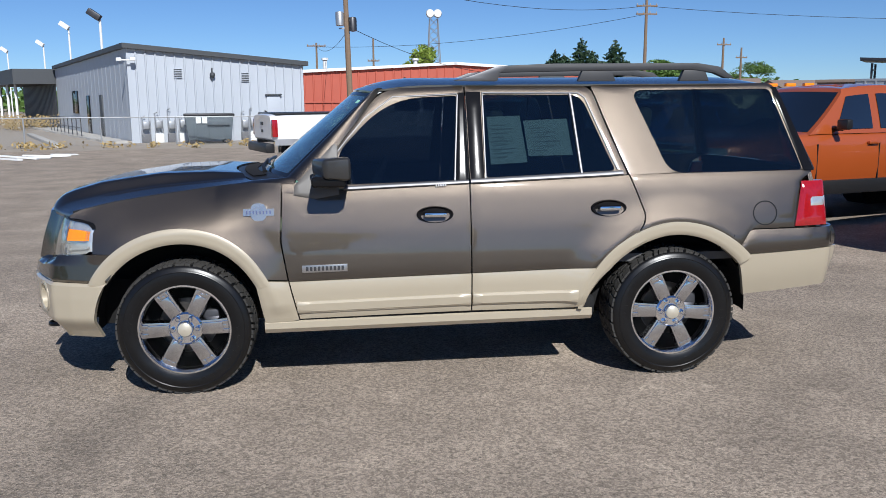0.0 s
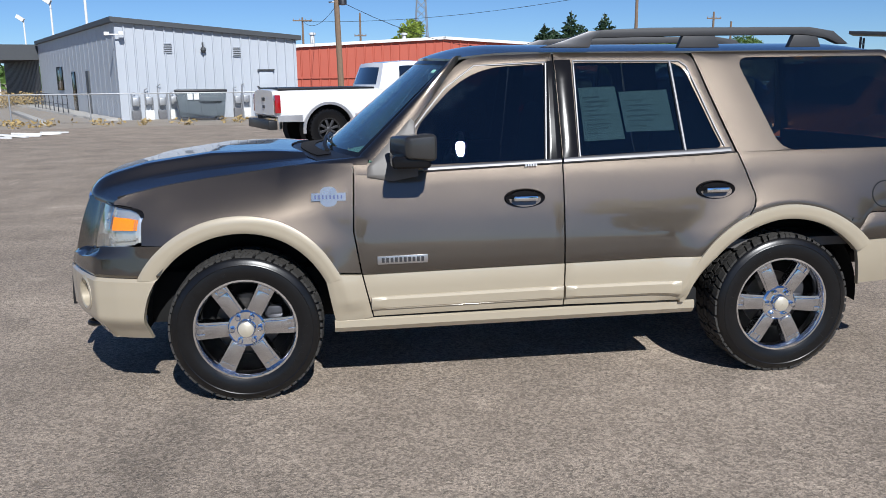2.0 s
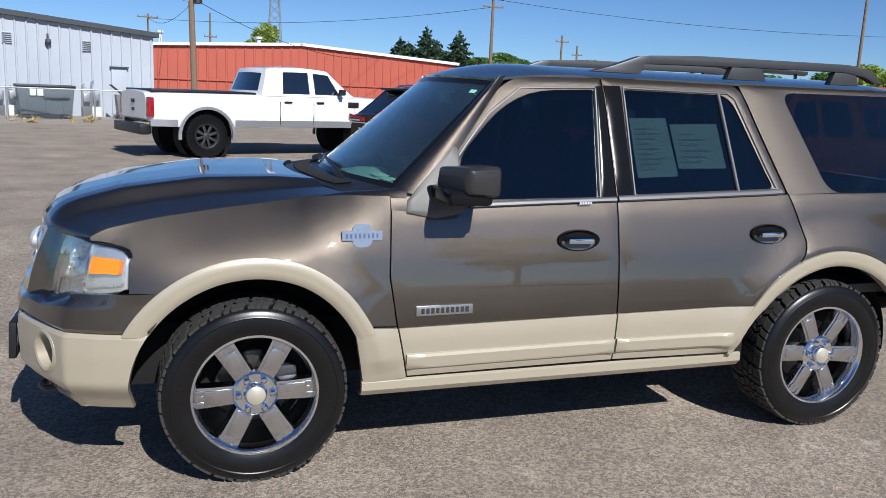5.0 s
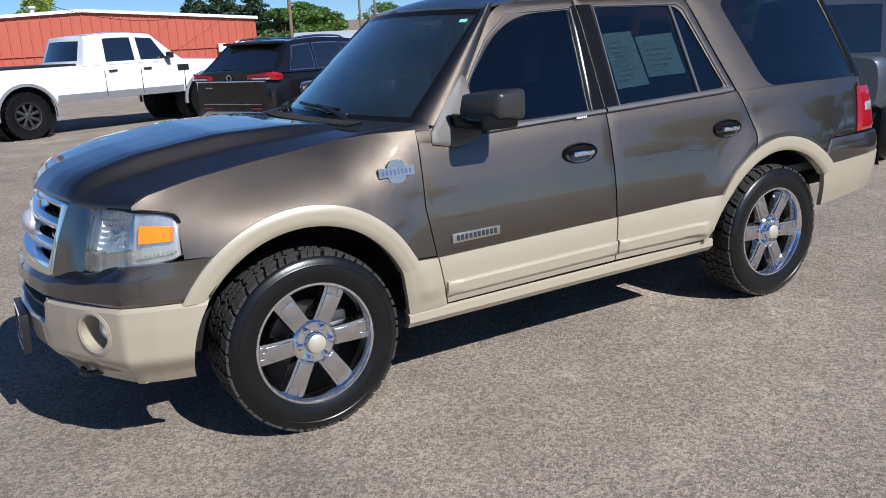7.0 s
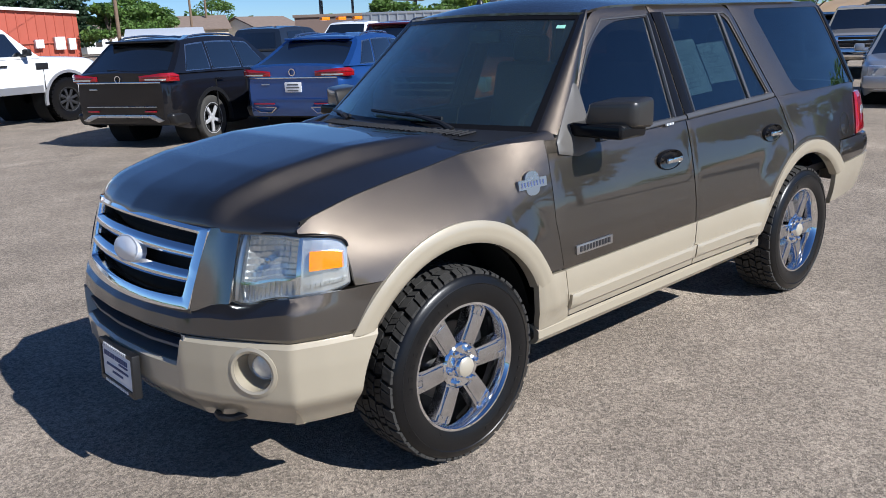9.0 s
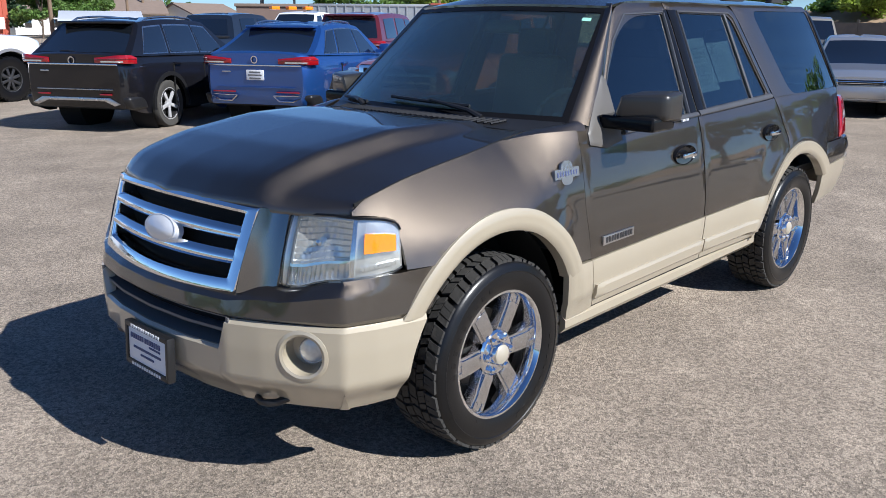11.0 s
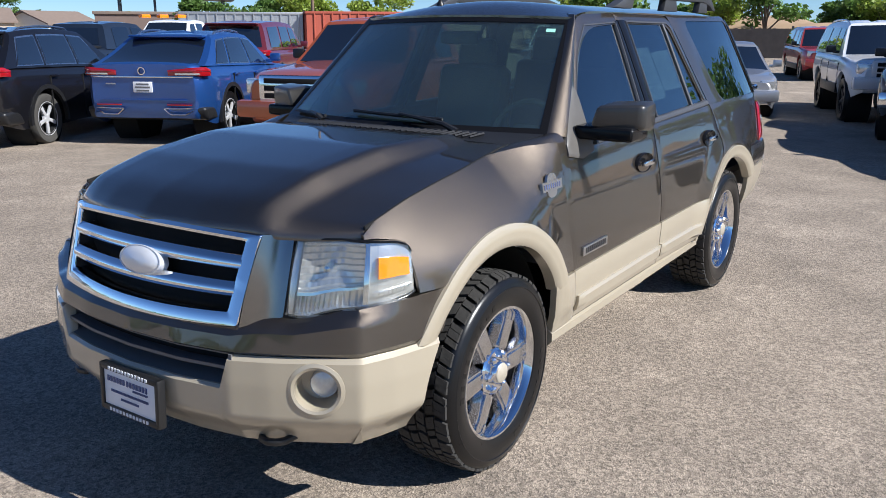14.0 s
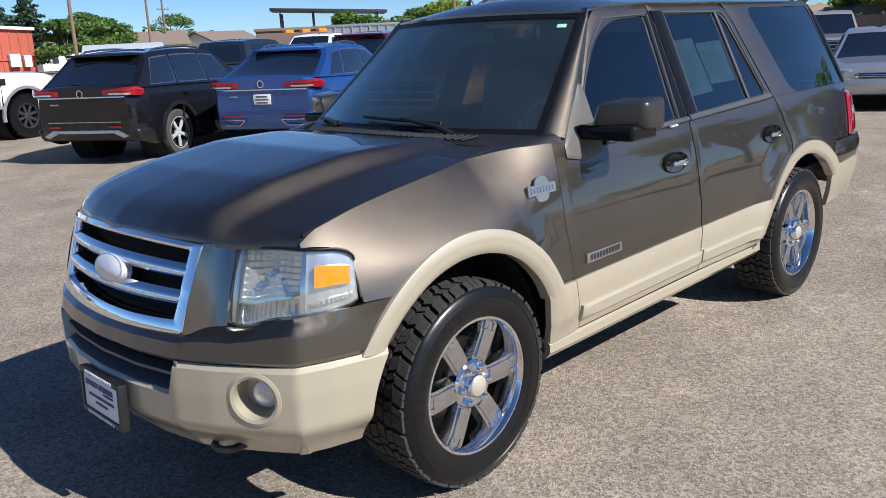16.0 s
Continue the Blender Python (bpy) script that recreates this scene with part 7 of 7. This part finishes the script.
tw = thing("lattice_tower", "steel lattice tower with round dishes on top", "tower", pose(12.8, 113.5, 0))
for sx in (-1, 1):
    for sy in (-1, 1):
        part("leg", tube([(sx * 1.2, sy * 1.2, 0), (sx * 0.55, sy * 0.55, 13)], 0.07, 6), GALV, tw)
bm = bmesh.new()
for k in range(11):
    w0, w1 = lerp(1.2, 0.55, k / 11), lerp(1.2, 0.55, (k + 1) / 11)
    z0, z1 = 13 * k / 11, 13 * (k + 1) / 11
    for sy in (-1, 1):
        tube([(-w0, sy * w0, z0), (w1, sy * w1, z1)], 0.035, 4, bm)
        tube([(w0, sy * w0, z0), (-w1, sy * w1, z1)], 0.035, 4, bm)
tagged(part("bracing", bm, GALV, tw), kind="stuff")
for sx in (-0.5, 0.55):
    part("dish", lathe([(0.001, -0.1), (0.5, -0.05), (0.6, 0.25), (0.55, 0.5), (0.001, 0.55)], 16, at=(sx, -0.4, 13.6)), WHITE_B, tw)
for k, (a, b, s) in enumerate((((0.9, 56, 10.7), (-60, 62, 10.5), 1.6), ((0.9, 56, 10.6), (31, 79, 11.0), 1.2), ((0.9, 56, 6.7), (-3.2, 104, 8.6), 1.0), ((0.9, 56, 7.0), (20, 82, 4.5), 1.2), ((31.2, 79, 11.0), (110, 70, 12), 2.0), ((31.2, 79, 10.2), (-3.2, 104, 8.5), 1.0))):
    a, b = Vector(a), Vector(b)
    cb = tube([a.lerp(b, t / 14) - Vector((0, 0, s * 4 * (t / 14) * (1 - t / 14))) for t in range(15)], 0.022, 4)
    tagged(part("overhead_cable", cb, CABLE), "thin black overhead cable between poles", "cable", "overhead cables")

# ---- houses, carport, containers ----
def gable_house(x, y, w, d, h, rise, turn, wall, roof, label):
    hs = thing("house", label, "house", pose(x, y, 0, 0, 0, turn))
    part("wall", box(w, d, h, 0.0, (0, 0, h / 2)), wall, hs)
    part("roof", prism([(-d / 2 - 0.4, h), (0, h + rise), (d / 2 + 0.4, h), (d / 2 + 0.4, h - 0.15), (0, h + rise - 0.2), (-d / 2 - 0.4, h - 0.15)], w + 0.8, "x"), roof, hs)
    part("gable", prism([(-d / 2, h), (0, h + rise - 0.15), (d / 2, h)], w - 0.02, "x"), wall, hs)
    for k in (-0.28, 0.22):
        wi = part("window", box(0.9, 0.08, 1.0, 0.02, (w * k, -d / 2 - 0.02, h * 0.55)), GLASS, hs)
    return hs


gable_house(27.4, 60.6, 5.0, 6.5, 1.75, 0.65, -25, mat("grey_blue_wall", (0.20, 0.22, 0.25), 0.7), mat("white_metal_roof", (0.66, 0.68, 0.70), 0.4, 0.2), "low outbuilding with a white metal roof")
gable_house(51, 104, 9, 8, 2.6, 1.7, -20, mat("tan_wall", (0.5, 0.42, 0.32), 0.8), ROOF_B, "tan house with a brown gable roof")
gable_house(60, 101, 8, 8, 2.4, 1.6, 10, WHITE_B, ROOF_B, "white house with a brown gable roof")
gable_house(70, 96, 9, 8, 2.4, 1.6, -10, WHITE_B, ROOF_B, "white house with a brown gable roof")
gable_house(40, 108, 8, 7, 2.4, 1.5, 15, WHITE_B, ROOF_B, "white house with a brown gable roof")
fb_ = thing("flat_building", "low brown flat-roofed building", "building", pose(45.5, 63.5, 0, 0, 0, -36))
part("wall", box(6.8, 6, 3.0, 0.0, (0, 0, 1.5)), mat("brown_wall", (0.17, 0.12, 0.10), 0.85, noise_amt=0.15, scale=1), fb_)
part("parapet", box(7.1, 6.3, 0.25, 0.02, (0, 0, 3.1)), ROOF_B, fb_)
cn = thing("steel_canopy", "open steel canopy frame with a flat roof", "canopy", pose(83, 106, 0, 0, 0, -38))
part("roof", box(18, 8, 0.45, 0.02, (0, 0, 6.6), Matrix.Rotation(radians(3), 3, "Y")), STEEL_D, cn)
for x in (-7.5, -2.5, 2.5, 7.5):
    for y in (-2.6, 2.6):
        part("column", box(0.3, 0.3, 6.6, 0.0, (x, y, 3.2)), STEEL_D, cn)
    part("beam", box(0.16, 5.4, 0.2, 0.0, (x, 0, 5.6)), STEEL_D, cn)
def container(x, y, turn, w, h, material, label):
    c = thing("container", label, "container", pose(x, y, 0, 0, 0, turn))
    bm = ribbed_wall((-w / 2, -1.2), (w / 2, -1.2), h, h, 0.45, 0.06)
    ribbed_wall((w / 2, 1.2), (-w / 2, 1.2), h, h, 0.45, 0.06, bm)
    ribbed_wall((w / 2, -1.2), (w / 2, 1.2), h, h, 0.45, 0.06, bm)
    ribbed_wall((-w / 2, 1.2), (-w / 2, -1.2), h, h, 0.45, 0.06, bm)
    part("wall", bm, material, c, smooth=False)
    part("roof", box(w + 0.1, 2.5, 0.12, 0.01, (0, 0, h + 0.03)), material, c)
    return c
container(28.0, 31.0, -40, 6.0, 2.5, GALV, "grey ribbed steel container")
container(32.0, 27.0, -40, 5.0, 2.55, RED_W, "rusty red ribbed steel container")
for k in range(3):
    bc = thing("amber_beacon", "amber beacon bar on a truck roof", "beacon", pose(15.6 + 0.5 * k, 22.15 - 0.3 * k, 2.17), "roof beacons")
    part("lens", box(0.35, 0.2, 0.12, 0.03), AMBER_L, bc)

# fence and dirt bank at the far side
wf = thing("board_fence", "dark weathered board fence before a dirt bank", "fence")
fa, fb = Vector((58.0, -14.0)), Vector((50.0, 26.0))
place, turn = oriented(fb, fa)
LF = (fb - fa).length
k = 0.0
while k < LF:
    part("board", box(2.35, 0.06, 1.8, 0.0, place(k + 1.2, 0.02 * (int(k) % 3), 0.92 + 0.03 * math.sin(k)), turn), WOOD_F, wf)
    part("post", box(0.14, 0.14, 2.0, 0.0, place(k, -0.08, 1.0), turn), WOOD_F, wf)
    k += 2.4
def bank(u, v):
    y = lerp(-45, 42, u)
    x = 60 - 0.2 * y + v * 26
    h = 3.4 * math.sin(math.pi * min(1, v * 1.3 + 0.02)) * (0.75 + 0.5 * noise.noise((u * 9, v * 3, 1))) + 0.5 * noise.noise((u * 40, v * 14, 3))
    return Vector((x, y, max(-0.3, h)))
tagged(part("dirt_bank", sheet(bank, 90, 16), DIRT, smooth=True, sharp=80), "sandy dirt bank with rubble", "bank", kind="structure")

# ---- plants ----
def leaf_mat(name, c):
    m = mat(name, c, 0.6, noise_amt=0.35, scale=1.2)
    nt = m.node_tree
    g = nt.nodes.new("ShaderNodeNewGeometry")
    p = nt.nodes["Principled BSDF"]
    src = p.inputs["Base Color"].links[0].from_socket
    r = nt.nodes.new("ShaderNodeMapRange")
    r.inputs["To Min"].default_value, r.inputs["To Max"].default_value = 0.55, 1.5
    nt.links.new(g.outputs["Random Per Island"], r.inputs["Value"])
    v = nt.nodes.new("ShaderNodeVectorMath")
    v.operation = "SCALE"
    nt.links.new(src, v.inputs[0])
    nt.links.new(r.outputs[0], v.inputs["Scale"])
    nt.links.new(v.outputs[0], p.inputs["Base Color"])
    tl = nt.nodes.new("ShaderNodeBsdfTranslucent")
    nt.links.new(v.outputs[0], tl.inputs["Color"])
    mx = nt.nodes.new("ShaderNodeMixShader")
    mx.inputs[0].default_value = 0.45
    nt.links.new(p.outputs[0], mx.inputs[1])
    nt.links.new(tl.outputs[0], mx.inputs[2])
    nt.links.new(mx.outputs[0], nt.nodes["Material Output"].inputs["Surface"])
    return m


LEAF = leaf_mat("green_leaves", (0.125, 0.215, 0.048))
LEAF_Y = leaf_mat("yellow_green_leaves", (0.28, 0.36, 0.06))
NEEDLE = leaf_mat("dark_needles", (0.045, 0.085, 0.04))
BARK = mat("bark", (0.12, 0.09, 0.065), 0.9, noise_amt=0.3, scale=6, bump=0.4, bump_scale=20)


def leaves(blobs, n, size, rnd):
    """Many small leaf faces scattered through ellipsoid clumps."""
    V, F = [], []
    tot = sum(b[3] ** 2 for b in blobs)
    for bx, by, bz, br, bh in blobs:
        for _ in range(int(n * br * br / tot)):
            d = Vector((rnd.gauss(0, 1), rnd.gauss(0, 1), rnd.gauss(0, 1))).normalized() * (rnd.random() ** 0.35)
            c = Vector((bx + d.x * br, by + d.y * br, bz + d.z * bh))
            a = Vector((rnd.gauss(0, 1), rnd.gauss(0, 1), rnd.gauss(0, 0.7))).normalized()
            b = a.cross(Vector((rnd.gauss(0, 1), rnd.gauss(0, 1), rnd.gauss(0, 1)))).normalized()
            s = size * rnd.uniform(0.6, 1.4)
            k = len(V)
            V += [c - a * s, c + b * s * 0.5, c + a * s, c - b * s * 0.5]
            F.append((k, k + 1, k + 2, k + 3))
    return V, F


def mesh_part(name, V, F, material, parent=None, label=""):
    me = bpy.data.meshes.new(name)
    me.from_pydata([tuple(v) for v in V], [], F)
    me.materials.append(material)
    ob = new(name, me)
    ob.parent = parent
    if label:
        ob["label"] = label
    return ob


def tree(x, y, h, r, seed, material=LEAF, n=2600, size=0.16, label="leafy green tree with an uneven crown", trunk=0.3, group="trees round the lot"):
    rnd = random.Random(seed)
    t = thing("tree", label, "tree", pose(x, y, 0), group)
    bm = tube([(0, 0, -0.1), (0.05 * r, 0, h * trunk), (0, 0.06 * r, h * 0.75)], [0.045 * h * 0.5, 0.03 * h * 0.5, 0.01 * h], 8)
    blobs = []
    for k in range(11):
        a, q = rnd.uniform(0, 6.28), rnd.random() ** 0.6
        z = h * lerp(trunk + 0.08, 0.9, rnd.random())
        rr = r * q * math.sqrt(max(0.12, 1 - ((z / h - 0.58) / 0.45) ** 2)) * 0.8
        c = Vector((rr * math.cos(a), rr * math.sin(a), z))
        blobs.append((c.x, c.y, c.z, r * rnd.uniform(0.28, 0.5), h * rnd.uniform(0.08, 0.16)))
        tube([(0, 0, h * trunk * rnd.uniform(0.7, 1.3)), c * 0.6 + Vector((0, 0, h * 0.12)), c], [0.012 * h, 0.008 * h, 0.003 * h], 5, bm)
    part("trunk", bm, BARK, t)
    mesh_part("crown", *leaves(blobs, n, size, rnd), material, t)
    return t


def conifer(x, y, h, r, seed):
    rnd = random.Random(seed)
    t = thing("conifer", "dark green spruce with layered boughs", "tree", pose(x, y, 0), "spruces behind the lot")
    part("trunk", tube([(0, 0, 0), (0, 0, h)], [0.22, 0.03], 8), BARK, t)
    blobs = []
    for k in range(60):
        z = h * (0.12 + 0.86 * k / 60)
        rr = r * (1 - (k / 60) ** 2.2) * (0.72 + 0.42 * ((k % 8) / 8)) + 0.10
        a = k * 2.4 + rnd.uniform(-0.3, 0.3)
        blobs.append((rr * 0.55 * math.cos(a), rr * 0.55 * math.sin(a), z, rr * 0.5 + 0.1, 0.22))
    mesh_part("bough_mass", *leaves(blobs, 4600, 0.24, rnd), NEEDLE, t)


for k, (x, y, h, r) in enumerate(((27.0, 100, 8.0, 2.5), (30.4, 100, 9.5, 2.7), (34.4, 99, 9.2, 2.6), (32.4, 102, 8.0, 2.6), (28.6, 102, 7.6, 2.5))):
    conifer(x, y, h, r, 20 + k)
tree(8.6, 93.0, 9.0, 3.6, 1, LEAF_Y, 3200, 0.2, "yellow-green tree behind the red building")
for k, (x, y, h, r) in enumerate(((31.5, 82, 5.2, 2.8), (35, 84, 5.8, 3.0), (38, 86, 5.0, 2.8), (37.5, 92, 6.5, 3.4), (22, 96, 5.2, 3.0), (33, 76, 3.4, 2.0))):
    tree(x, y, h, r, 40 + k, LEAF, 3600, 0.2)
for k, (x, y, h, r) in enumerate(((46.5, 50, 4.6, 2.6), (50, 47.5, 5.0, 3.0), (54, 43, 4.8, 3.2), (44, 53.5, 4.2, 2.2), (60, 60, 5.5, 3.4), (40, 120, 7.5, 3), (37, 118, 7.5, 1.2), (62, 118, 7, 4))):
    tree(x, y, h, r, 60 + k, LEAF_Y if k in (1, 2) else LEAF, 3200, 0.18)
for k in range(13):
    y = -16 + k * 3.6
    tree(66 - 0.2 * y + 4 * math.sin(k * 2.1), y, 5.2 + 1.6 * math.sin(k * 1.7), 2.8, 80 + k, LEAF_Y if k % 3 == 0 else LEAF, 2600, 0.2, "bright green tree on the dirt bank")
for k, (x, y, h, r) in enumerate(((36, -9.0, 8.5, 4.0), (42, -14, 9.5, 4.2), (33, -17, 9.0, 4.0), (26, -22, 9.0, 4.0), (14, -32, 9.0, 4.5), (-2, -38, 8.0, 4.5), (-20, -34, 9.0, 4.5))):
    tree(x, y, h, r, 120 + k, LEAF, 3600, 0.22, "leafy green tree across the lot")

# far belt of low trees round the place, and weeds
rnd = random.Random(5)
blobs = []
for k in range(260):
    a = radians(lerp(-35, 215, k / 260) + rnd.uniform(-0.6, 0.6))
    d = rnd.uniform(150, 230)
    hh = rnd.uniform(2.2, 6.0)
    blobs.append((d * math.cos(a), d * math.sin(a), hh * 0.45, rnd.uniform(3.0, 6.5), hh * 0.55))
V, F = leaves(blobs, 26000, 0.75, rnd)
tagged(mesh_part("tree_belt", V, F, LEAF), "distant belt of low green trees", "trees", kind="stuff")
blobs = []
for k in range(70):
    x = rnd.uniform(-24, 3)
    blobs.append((x, 26.2 + (x + 12) * 0.11 * (x > -12) + rnd.uniform(-0.3, 2.0), 0.12, rnd.uniform(0.15, 0.4), 0.16))
for k in range(16):
    blobs.append((-21 + rnd.uniform(-2.5, 2.5), 50 + rnd.uniform(-4, 4), 0.5, 0.9, 0.5))
V, F = leaves(blobs, 5200, 0.07, rnd)
tagged(mesh_part("weeds", V, F, DRYG), "dry yellow weeds along the gravel strip", "weeds", kind="stuff")
